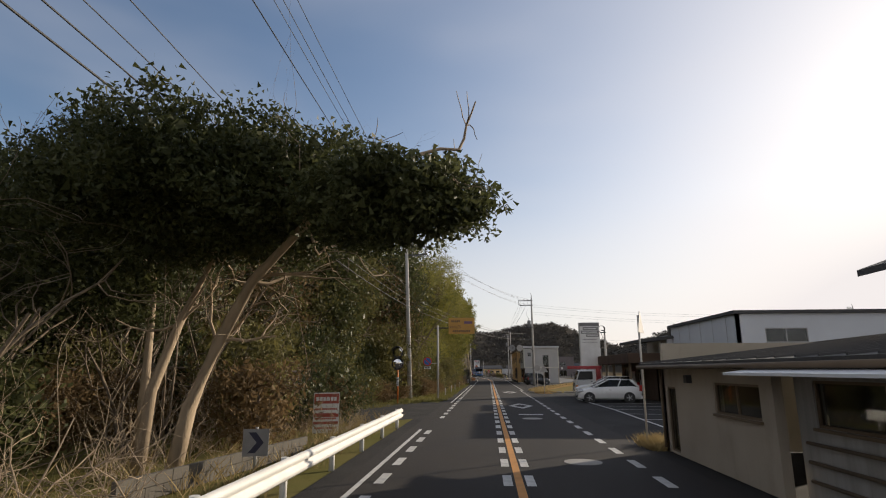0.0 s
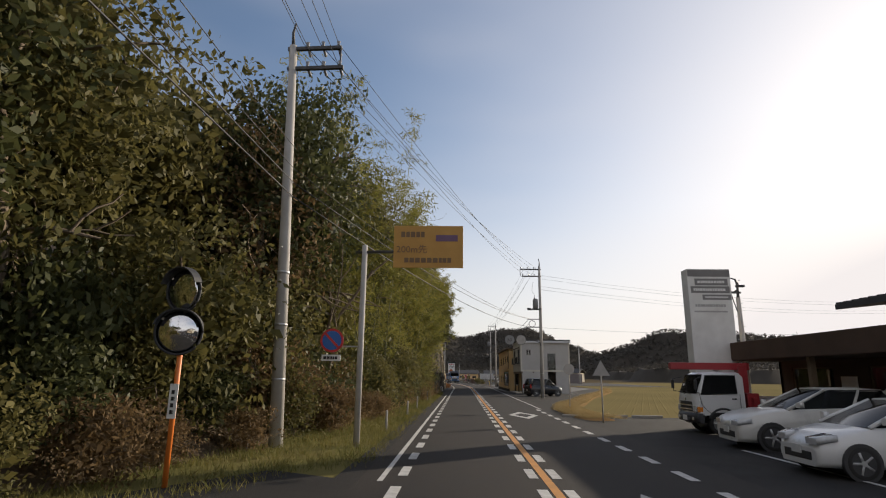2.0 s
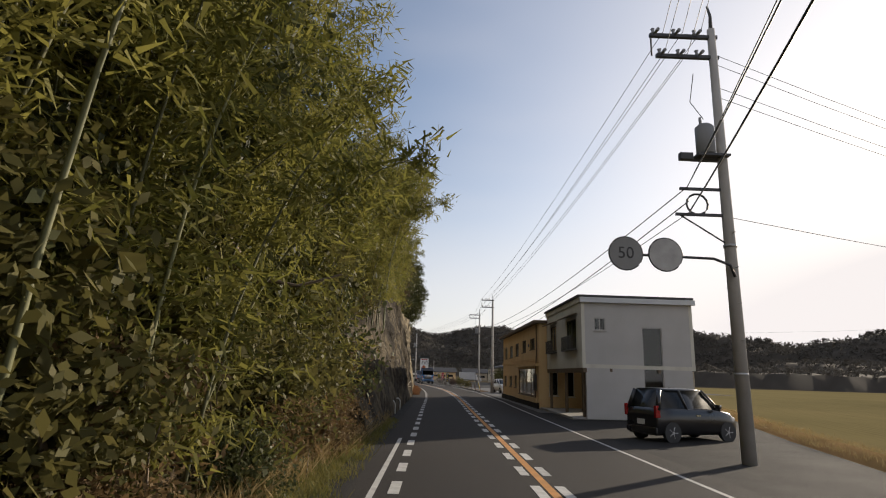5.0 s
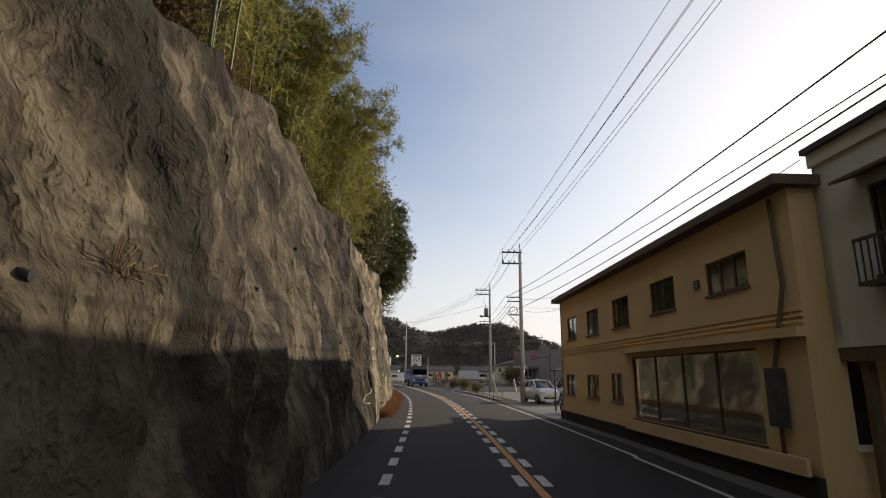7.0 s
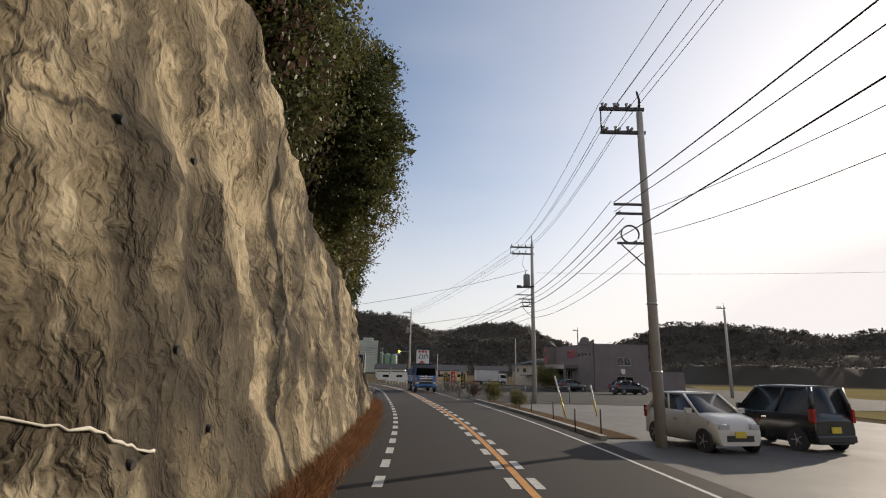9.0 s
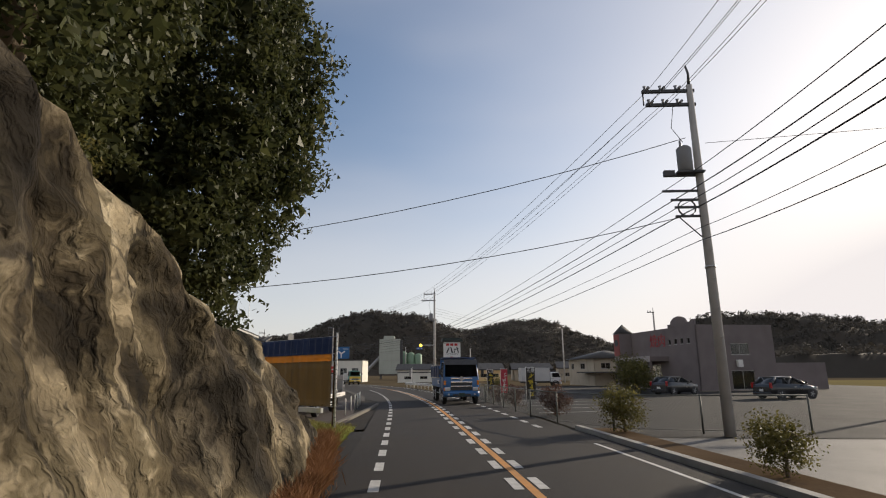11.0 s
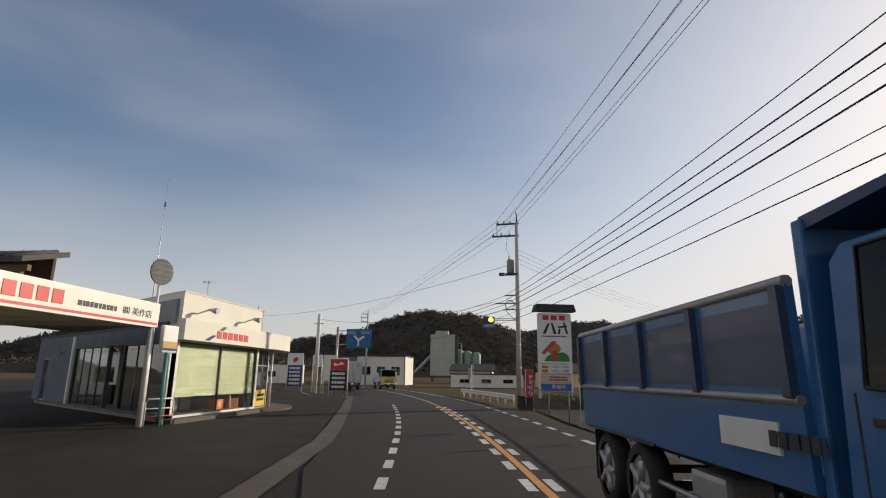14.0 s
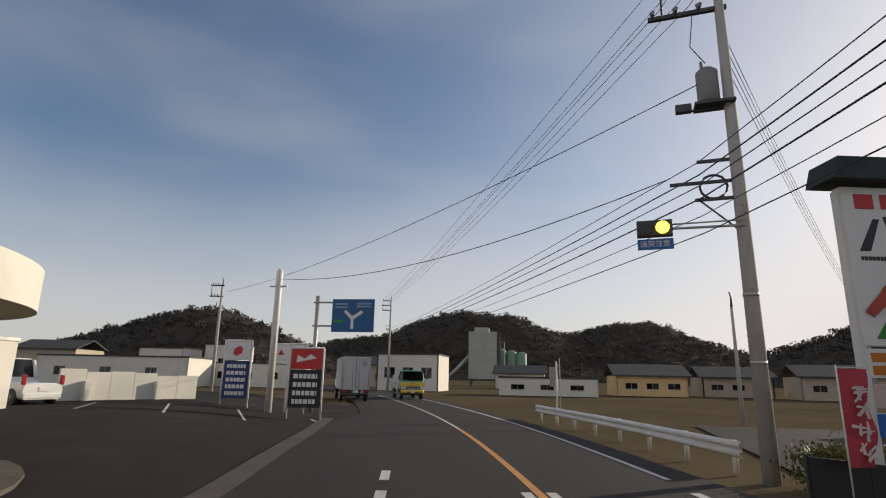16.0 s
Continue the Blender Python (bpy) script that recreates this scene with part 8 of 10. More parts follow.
for a, b in zip(fpts, fpts[1:]):
    a3, b3 = Vector((*a, 0)) - org, Vector((*b, 0)) - org
    part("post", T([a3, a3 + Vector((0, 0, 1.15))], 0.03, 8), LINK, fence)
    part("top_rail", T([a3 + Vector((0, 0, 1.12)), b3 + Vector((0, 0, 1.12))], 0.022, 6), LINK, fence)
    part("wire", T([a3 + Vector((0, 0, 0.1)), b3 + Vector((0, 0, 0.1))], 0.008, 4), LINK, fence)
    bm = bmesh.new()
    n = int((b3 - a3).length / 0.11)
    for k in range(-9, n + 1):
        for s in (1, -1):
            u0, u1 = (k, k + 9) if s > 0 else (k + 9, k)
            z0, z1 = 0.1, 1.1
            if u0 < 0:
                z0 += (0 - u0) / 9.0 * 1.0 if s > 0 else 0
                u0 = 0
            if u1 < 0:
                z1 -= (0 - u1) / 9.0
                u1 = 0
            if u1 > n:
                z1 -= (u1 - n) / 9.0
                u1 = n
            if u0 > n:
                z0 += (u0 - n) / 9.0
                u0 = n
            if z1 > z0:
                p, q = a3.lerp(b3, u0 / n), a3.lerp(b3, u1 / n)
                tube(bm, [p + Vector((0, 0, z0)), q + Vector((0, 0, z1))], 0.0022, 3, cap=False)
    part("mesh_panel", bm, LINK, fence)


def banner(loc, rz, ground_col, print_col, label, text=None, torn=0.0):
    """A tall cloth banner on a pole, waving a little."""
    bn = thing("banner", loc, rz, label, "banner", "tall banners")
    part("pole", T([(0, 0, 0), (0, 0, 2.14)], 0.014, 8), WHITE_STEEL, bn)
    part("cross_bar", T([(0, 0, 2.1), (0.46, 0, 2.1)], 0.01, 6), WHITE_STEEL, bn)
    bm = bmesh.new()
    nx, nz = 6, 18
    vs = []
    for j in range(nz + 1):
        row = []
        for i in range(nx + 1):
            u, z = i / nx, 2.08 - 1.5 * j / nz
            x = 0.02 + 0.44 * u * (1 - torn * j / nz * 0.8)
            row.append(bm.verts.new((x, 0.07 * math.sin(4 * u + j * 0.6) * u * (0.4 + j / nz), z + 0.04 * u * torn * math.sin(j))))
        vs.append(row)
    for j in range(nz):
        for i in range(nx):
            bm.faces.new((vs[j][i], vs[j][i + 1], vs[j + 1][i + 1], vs[j + 1][i])).smooth = True
    part("cloth", bm, ground_col, bn)
    r = random.Random(len(label))
    for k in range(4):
        z0 = 1.72 - 0.3 * k
        bm = bmesh.new()
        for j in range(5):
            a = r.choice((0.1, -0.15, 1.45, 1.7, 0.8))
            cx_, cz, ln = 0.26 + r.uniform(-0.08, 0.08) * (1 - torn), z0 + r.uniform(-0.08, 0.08), r.uniform(0.07, 0.13) * (1 - 0.5 * torn)
            w = r.uniform(0.014, 0.026)
            ca, sa = math.cos(a), math.sin(a)
            prism(bm, [(cx_ + u * ca - v * sa, cz + u * sa + v * ca) for u, v in ((-ln, -w), (ln, -w * 0.5), (ln * 1.1, w * 0.4), (-ln * 0.9, w))], -0.1, -0.085, "y")
        part("print", bm, print_col, bn)
    if text:
        words("lettering", text, 0.24, WHITE_PLATE, bn, pose(0.24, -0.09, 1.95), 0.36)
    return bn


B_YEL, B_RED, B_BLK = mat("yellow_print", (0.65, 0.5, 0.05)), mat("red_cloth", (0.5, 0.06, 0.08), rough=0.8), mat("black_cloth", (0.05, 0.045, 0.04), rough=0.8)
B_WHT = mat("white_print", (0.7, 0.66, 0.6))
banner((2.3, 158.5, 0), 5, B_BLK, B_YEL, "black and yellow food banner on a white pole", "石焼")
banner((1.69, 167.4, 0), 5, B_RED, B_WHT, "red food banner with white marks")
banner((0.99, 170.9, 0), 5, B_BLK, B_YEL, "black and yellow food banner near the car park's fence", "石焼")
banner((-0.5, 180.4, 0), 30, B_RED, B_WHT, "red and white banner twisted round its pole", None, 0.8)
banner((-1.85, 183.8, 0), 20, B_BLK, B_YEL, "torn black and yellow banner blown against its pole", "石焼", 0.7)
banner((-3.6, 195.0, 0), 10, B_RED, B_WHT, "red banner with white brush marks beside the sign")
shrub_r = make_tree("shrub", "round shrub with reddish-green winter leaves by the fence", 1.35, 0.75, LEAF_RED, 60, 26, 0.09, 0.05, 0.05, clump=0.16, category="shrub")
shrub_g = make_tree("shrub", "thick green shrub by the fence", 1.9, 1.0, LEAF_OLIVE, 80, 28, 0.1, 0.055, 0.02, clump=0.2, category="shrub")
for p, x, y, s in ((shrub_g, 4.3, 149.2, 0.8), (shrub_r, 3.3, 156.3, 1.0), (shrub_r, 2.2, 163.5, 0.9), (shrub_r, 1.6, 168.5, 0.85), (shrub_g, 1.9, 174.0, 0.9), (shrub_g, 4.9, 141.5, 0.6), (shrub_g, 14.8, 181, 1.6), (shrub_g, 15.6, 185, 1.9)):
    plant(p, x, y, 0, s=s)

# ---- the dealers' forecourt on the inner side ----
BLUE_TARP = mat("blue_tarpaulin", (0.025, 0.05, 0.13), (0.018, 0.035, 0.09), rough=0.6, scale=2, bump=0.1)
YEL_TARP = mat("ochre_tarpaulin", (0.5, 0.27, 0.05), (0.4, 0.22, 0.05), rough=0.7, scale=2)
TAN_TARP = stained(mat("tan_tarpaulin", (0.22, 0.16, 0.075), (0.16, 0.12, 0.06), rough=0.75, scale=1.5, stretch=(1, 1, 0.2), bump=0.1), (0.1, 0.08, 0.05), 0.8, 0.5, 0.75, (2, 2, 0.3), 0.6)
SHED_METAL = stained(mat("weathered_cream_sheet", (0.4, 0.38, 0.27), (0.33, 0.31, 0.22), rough=0.7, scale=0.8, bump=0.05), (0.22, 0.17, 0.1), 0.8, 0.52, 0.75, (1, 1, 0.2), 0.6)
WALL_WHITE = stained(mat("white_render", (0.7, 0.68, 0.6), (0.62, 0.6, 0.53), rough=0.85, scale=0.7, bump=0.08), (0.5, 0.47, 0.4), 0.7, 0.55, 0.8, (1, 1, 0.2), 0.5)
FASCIA = mat("white_sign_fascia", (0.74, 0.72, 0.66), (0.66, 0.64, 0.58), rough=0.5, scale=0.8, bump=0.02)
SIGN_RED = mat("red_letter", (0.55, 0.04, 0.04), (0.5, 0.04, 0.04), rough=0.45, bump=0)
BLUE_BAND = mat("blue_sign_band", (0.04, 0.22, 0.42), (0.035, 0.19, 0.37), rough=0.5, scale=1.5, bump=0.02)
SAND_BAND = mat("sand_sign_band", (0.5, 0.42, 0.26), (0.44, 0.37, 0.23), rough=0.6, scale=1.5, bump=0.02)

# tall coloured tarpaulin side of a lorry, built on posts, hiding the yard
a, b = Vector((-5.33, 150.3, 0)), Vector((-17.0, 160.2, 0))
ang = math.degrees(math.atan2(b.y - a.y, b.x - a.x))
sc = thing("tarpaulin_screen", a, ang, "tall blue, ochre and tan tarpaulin side of a lorry body, on steel posts", "screen")
Ls = (b - a).length


def cloth(x0, x1, z0, z1, seed):
    bm = bmesh.new()
    nx, nz = int((x1 - x0) / 0.14), 6
    vs = [[bm.verts.new((x0 + (x1 - x0) * i / nx, 0.035 * math.sin(i * 1.9 + seed) + 0.03 * noise.noise(Vector((i * 0.3, j * 0.5, seed))), z0 + (z1 - z0) * j / nz)) for i in range(nx + 1)] for j in range(nz + 1)]
    for j in range(nz):
        for i in range(nx):
            bm.faces.new((vs[j][i], vs[j][i + 1], vs[j + 1][i + 1], vs[j + 1][i])).smooth = True
    bmesh.ops.solidify(bm, geom=bm.faces[:], thickness=0.006)
    return bm


part("cloth", cloth(0.05, Ls, 2.56, 3.16, 1), BLUE_TARP, sc, "blue upper band")
part("cloth", cloth(0.05, Ls, 2.3, 2.56, 1), YEL_TARP, sc, "ochre middle band")
part("cloth", cloth(0.05, Ls, 0.75, 2.3, 1), TAN_TARP, sc, "tan lower sheet")
for k in range(7):
    x = 0.02 + k * (Ls - 0.1) / 6
    part("post", B(x - 0.05, x + 0.05, -0.16, -0.06, -0.1, 3.18), RUST, sc, "rusty steel post")
part("end_pole", T([(-0.1, -0.05, 0), (-0.1, -0.05, 3.28)], 0.038, 10), WHITE_STEEL, sc, "white end pole bound with rope")
for k in range(19):
    z = 0.2 + 0.16 * k
    part("rope", T([(-0.1 + 0.043 * math.cos(t), -0.05 + 0.043 * math.sin(t), z + 0.02 * t) for t in np.linspace(0, 6.28, 9)], 0.008, 4), CABLE, sc)
for z in (0.76, 2.3, 2.56, 3.16):
    part("rail", T([(0, -0.05, z), (Ls, -0.05, z)], 0.018, 6), STEEL, sc)
for k in range(38):
    x = 0.2 + k * 0.4
    if x < Ls:
        part("seam", B(x, x + 0.02, 0.06, 0.068, 2.6, 3.12), mat("pale_seam", (0.1, 0.12, 0.18)) if k == 0 else bpy.data.materials["pale_seam"], sc)

part("bumper", B(0.9, 2.3, -0.3, -0.18, 0.5, 0.68, bevel=0.02), WHITE_STEEL, sc, "white lorry bumper under the sheet")
part("number_plate", B(1.2, 1.55, -0.178, -0.165, 0.52, 0.66), PLATE_WHITE, sc)

# tilt-bed recovery lorry
ml = thing("recovery_lorry", (-8.05, 157.35, 0.06), 181.5, "white recovery lorry with a flat bed and an orange ramp arm", "lorry")
make_cab(ml, 1.9, 1.42, 3.0, 0.62, 2.05, WHITE_PAINT, lower=DARK_STEEL)
chassis(ml, 1.9, -3.3, 1.8, 0.7, (-1.45, 2.15), 0.38, CHROME)
part("bed", B(-1.0, 1.0, -3.65, 1.1, 0.74, 0.84, bevel=0.01), DARK_STEEL, ml, "dark steel loading bed")
for sx in (-1.06, 1.0):
    edge = part("bed_edge", B(sx, sx + 0.06, -3.65, 1.1, 0.7, 0.88, bevel=0.01), WHITE_STEEL, ml, "white lettered bed edge")
    for k in range(9):
        part("lashing_eye", T([(sx + 0.03, -3.2 + 0.48 * k, 0.69), (sx + 0.03, -3.2 + 0.48 * k, 0.64), (sx + 0.03, -3.1 + 0.48 * k, 0.64), (sx + 0.03, -3.1 + 0.48 * k, 0.69)], 0.008, 4), STEEL, edge)
for x in (-1.02, 0.86):
    part("ramp_arm", prism(bmesh.new(), [(1.12, 0.75), (1.32, 0.75), (1.42, 1.72), (1.3, 1.82), (1.2, 1.78)], x, x + 0.16, "x"), ORANGE_PAINT, ml, "orange upright arm")
MESH_PLATE = mat("perforated_plate", (0.34, 0.34, 0.33), (0.26, 0.26, 0.25), rough=0.6, metal=0.5, scale=3, fine=90, bump=0.3)
for x in (-0.95, 0.3):
    gate = part("ramp", B(x, x + 0.05, -3.6, -3.54, 0.86, 1.75), STEEL, ml, "raised loading ramp")
    part("ramp_side", B(x + 0.58, x + 0.63, -3.6, -3.54, 0.86, 1.75), STEEL, gate)
    part("ramp_side", B(x + 0.29, x + 0.34, -3.6, -3.54, 0.86, 1.55), STEEL, gate)
    part("ramp_plate", B(x + 0.05, x + 0.58, -3.58, -3.56, 1.0, 1.6), MESH_PLATE, gate, "perforated steel plate")
    part("ramp_cap", B(x, x + 0.63, -3.6, -3.54, 1.55, 1.75, bevel=0.01), STEEL, gate)
part("side_rail", T([(-1.0, -3.6, 0.86), (-1.0, -3.6, 1.22), (-1.0, -3.2, 1.22), (-1.0, -3.2, 0.86)], 0.02, 6), STEEL, ml)
part("winch", B(-0.3, 0.3, 0.6, 1.0, 0.85, 1.1, bevel=0.03), DARK_STEEL, ml)
part("tool_box", B(-0.95, -0.6, -0.4, 0.5, 0.35, 0.66, bevel=0.02), DARK_STEEL, ml)
for x in (-0.96, -0.8):
    part("pipe", T([(x, 1.2, 0.5), (x, 0.4, 0.46), (x, -0.7, 0.5)], 0.03, 8), STEEL, ml)
part("mud_flap", B(-0.98, -0.7, -2.05, -2.02, 0.22, 0.68), BLACK, ml)
text_bars(ml, pose(-1.064, 0.9, 0.735, 0, 0, -90), 3.2, 0.11, 1, FRAME_GREY, seed=11)

# white small truck and van in the yard
yard_truck = make_car("small_truck", "white small pickup truck parked in the yard", (-13.4, 163.6, 0.06), 66, 3.4, 1.475, 1.75, [(-1.68, 0.75, 0.96), (-1.6, 0.8, 0.98), (0.1, 0.8, 0.98), (0.2, 1.0, 1.0), (1.2, 0.98, 1.0), (1.6, 0.8, 0.95), (1.7, 0.55, 0.86)], (0.22, 0.35, 0.95, 1.5), WHITE_PAINT, (-1.0, 1.15), 0.28, 1.0, group="parked cars")
make_car("van", "white estate car parked behind the recovery lorry", (-14.5, 168.0, 0.06), 62, 4.3, 1.7, 1.5, suv, (-2.05, -1.8, -0.1, 0.95), WHITE_PAINT, (-1.35, 1.4), 0.32, 1.0, group="parked cars")

# used-car hall with its blue hoarding
hall = thing("car_hall", (-19.9, 161.3, 0), 64.5, "weathered cream metal hall with a low gable", "building")
bm = corrugated(9.6, 5.0, 0.22, 0.04)
for v in bm.verts:
    if v.co.z > 4:
        v.co.z = 4.6 + 1.2 * (1 - abs(v.co.x - 4.8) / 4.8)
put(part("gable_wall", bm, SHED_METAL, hall, "ribbed cream gable"), pose(0, 0, 0))
put(part("side_wall", corrugated(12, 4.6, 0.22, 0.04), SHED_METAL, hall), pose(9.6, 0.02, 0, 0, 0, 90))
put(part("side_wall", corrugated(12, 4.6, 0.22, 0.04), SHED_METAL, hall), pose(0, 12, 0, 0, 0, -90))
part("roof", prism(bmesh.new(), [(9.95, 4.54), (4.8, 5.83), (-0.35, 4.54), (-0.35, 4.62), (4.8, 5.92), (9.95, 4.62)], -0.3, 12, "y"), ROOF_TILE, hall)
part("barge_board", prism(bmesh.new(), [(9.95, 4.42), (4.8, 5.7), (4.8, 5.82), (9.95, 4.53)], -0.32, -0.06, "y"), FRAME_GREY, hall)
part("barge_board", prism(bmesh.new(), [(-0.35, 4.42), (4.8, 5.7), (4.8, 5.82), (-0.35, 4.53)], -0.32, -0.06, "y"), FRAME_GREY, hall)
part("wall_lamp", T([(8.0, -0.05, 4.35), (8.0, -0.5, 4.45), (8.0, -0.75, 4.4)], [0.03, 0.05, 0.12], 8), STEEL, hall)
hoard = thing("hoarding", (-19.0, 160.4, 0), 64.5, "long hoarding with a blue band over a sand band", "sign")
part("panel", B(0, 9.0, 0, 0.15, 0, 2.99), FASCIA, hoard)
part("blue_band", B(-0.02, 9.02, -0.02, 0.17, 3.0, 3.73), BLUE_BAND, hoard)
part("sand_band", B(-0.01, 9.01, -0.012, -0.002, 2.66, 2.99), SAND_BAND, hoard)
words("slogan", "す、中古車選び。", 0.55, WHITE_PLATE, hoard, pose(5.0, -0.03, 3.36), 6.2)
for x, w, h in ((1.2, 0.6, 0.8), (1.95, 0.35, 0.62), (2.45, 0.4, 0.45), (3.1, 0.75, 0.8), (4.0, 0.42, 0.5), (4.6, 0.42, 0.46), (5.2, 0.38, 0.72)):
    part("brand_mark", prism(bmesh.new(), [(x, 1.7), (x + w * 0.8, 1.7), (x + w, 1.7 + h), (x + w * 0.25, 1.7 + h)], -0.025, -0.002, "y"), BLUE_BAND, hoard)
part("grey_sweep", prism(bmesh.new(), [(6.6, 0.9), (8.2, 0.9), (8.2, 2.3), (7.6, 1.6)], -0.02, -0.002, "y"), FRAME_GREY, hoard)

# first showroom: white fascia with red marks
WALL_BLUE = mat("blue_grey_wall", (0.13, 0.15, 0.18), (0.1, 0.12, 0.14), rough=0.8, scale=1)
d1 = thing("showroom", (-25.1, 187.2, 0.2), -33.8, "open showroom with a glazed front behind a long white canopy fascia", "building")
facade(d1, pose(0, 0, 0), 10.5, 3.15, [(0.2, 4.6, 0.02, 2.55, 4, "g"), (4.7, 6.3, 0.02, 2.55, 1, "o"), (6.4, 10.3, 0.02, 2.55, 3, "g")], WALL_BLUE, sill=False, frame=DARK_STEEL)
facade(d1, pose(-6.2, 0, 0), 6.2, 3.15, [(1.2, 2.1, 0.02, 2.1, 1, "d"), (4.0, 4.4, 2.2, 2.5, 1, "w")], WALL_BLUE, wall_name="side_wall", sill=False)
part("corner_post", B(-0.12, 0.12, -0.1, 0.0, 0, 3.1), WHITE_STEEL, d1)
part("back_wall", B(-6.2, 6.6, 5.2, 5.3, 0, 3.15), WALL_BLUE, d1)
part("floor", prism(bmesh.new(), [(-6.2, 0.17), (10.2, 0.17), (6.8, 5.2), (-6.2, 5.2)], -0.25, 0.01, "z"), CONCRETE, d1)
part("roof", prism(bmesh.new(), [(-6.3, 0.0), (10.3, 0.0), (6.7, 5.35), (-6.3, 5.35)], 3.15, 3.3, "z"), ROOF_TILE, d1)
part("counter", B(6.4, 8.6, 0.9, 1.4, 0.02, 1.0, bevel=0.02), WHITE_STEEL, d1, "pale service counter")
part("shelf", B(0.6, 2.4, 3.0, 3.4, 0.02, 1.8, bevel=0.02), TRIM_BROWN, d1)
part("display_board", B(3.0, 4.2, 2.4, 2.45, 0.1, 0.9), WHITE_PLATE, d1)
part("desk", B(4.9, 6.2, 3.2, 3.9, 0.02, 0.75, bevel=0.02), TRIM_BROWN, d1)
for k, (x, y, h) in enumerate(((1.5, 1.2, 0.9), (2.3, 1.6, 1.2), (7.0, 2.0, 1.4), (5.5, 1.8, 0.6))):
    part("stacked_stock", B(x, x + 0.5, y, y + 0.4, 0.02, h, bevel=0.02), (TRIM_BROWN, FRAME_GREY, GREY_BODY, RUST)[k], d1)
for x in (1.2, 2.6, 6.8):
    part("tube_lamp", B(x, x + 1.2, 1.6, 1.7, 3.0, 3.06), glow_mat("tube_lamp", (0.9, 0.95, 1.0), 3.0) if x < 2 else bpy.data.materials["tube_lamp"], d1)
# the canopy that stands before it
can = thing("canopy", (-15.7, 171.5, 0.0), 91.6, "flat forecourt canopy edged by a white fascia with red marks", "canopy")
fas = part("fascia", B(0, 8.35, -0.12, 0.12, 3.12, 3.92, bevel=0.015), FASCIA, can)
part("fascia_return", B(-0.12, 0.0, 0.13, 6.6, 3.12, 3.88, bevel=0.01), FASCIA, can)
part("deck", prism(bmesh.new(), [(0.005, 0.13), (8.3, 0.13), (9.4, 0.9), (13.0, 6.6), (0.005, 6.6)], 3.3, 3.42, "z"), WALL_WHITE, can)
for k in range(6):
    part("joist", B(0.8 + 1.4 * k, 0.9 + 1.4 * k, 0.13, 6.5, 3.14, 3.298), WALL_WHITE, can)
part("stripe", B(0.03, 8.3, -0.13, -0.121, 3.2, 3.27), SIGN_RED, fas)
for k in range(7):
    part("brand_mark", B(1.0 + 0.48 * k, 1.36 + 0.48 * k, -0.135, -0.121, 3.38, 3.74), SIGN_RED, fas)
text_bars(fas, pose(4.75, -0.122, 3.38), 1.6, 0.24, 1, PLASTIC, seed=52)
words("shop_name", "㈱ 美作店", 0.26, PLASTIC, fas, pose(7.25, -0.126, 3.5), 1.4)
for x in (0.1, 8.2):
    part("column", T([(x, 0.0, 0), (x, 0.0, 3.12)], 0.09, 10), WHITE_STEEL, can)
shed = thing("tiled_roof", (-24.2, 175.4, 3.42), 1, "old timber roof with grey tiles standing on the canopy", "roof")
part("roof", prism(bmesh.new(), [(-0.3, 1.0), (1.2, 1.42), (1.2, 1.57), (-0.3, 1.15)], 0.0, 7.6, "x"), ROOF_TILE, shed)
for k in range(22):
    part("tile_roll", T([(0.2 + 0.335 * k, -0.36, 1.13), (0.2 + 0.335 * k, 1.15, 1.56)], 0.075, 6), ROOF_TILE, shed)
part("eave_beam", B(0.1, 7.5, 0.0, 0.12, 0.82, 0.98), TRIM_BROWN, shed)
for x in (0.2, 2.6, 5.0, 7.2):
    part("post", B(x, x + 0.12, 0.0, 0.12, 0.0, 0.82), TRIM_BROWN, shed)
part("inner_wall", B(0.3, 7.3, 1.0, 1.1, 0.0, 1.36), BROWN_WALL, shed)

# second showroom: cream blinds and a curved white fascia
BLIND_FRAME = mat("dull_dark_frame", (0.055, 0.05, 0.045), rough=0.8, bump=0)
d2 = thing("showroom", (-16.2, 181.3, 0.1), 90, "white showroom with tall windows, drawn cream blinds and a curved fascia", "building")
facade(d2, pose(0, 0, 0), 6.8, 2.75, [(0.35, 6.65, 0.1, 2.7, 2, "g")], WALL_WHITE, sill=False, frame=BLIND_FRAME)
for x in (0.4, 3.54):
    part("blind", B(x, x + 3.06, 0.12, 0.135, 0.72, 2.66), BLIND, d2, "drawn cream blind")
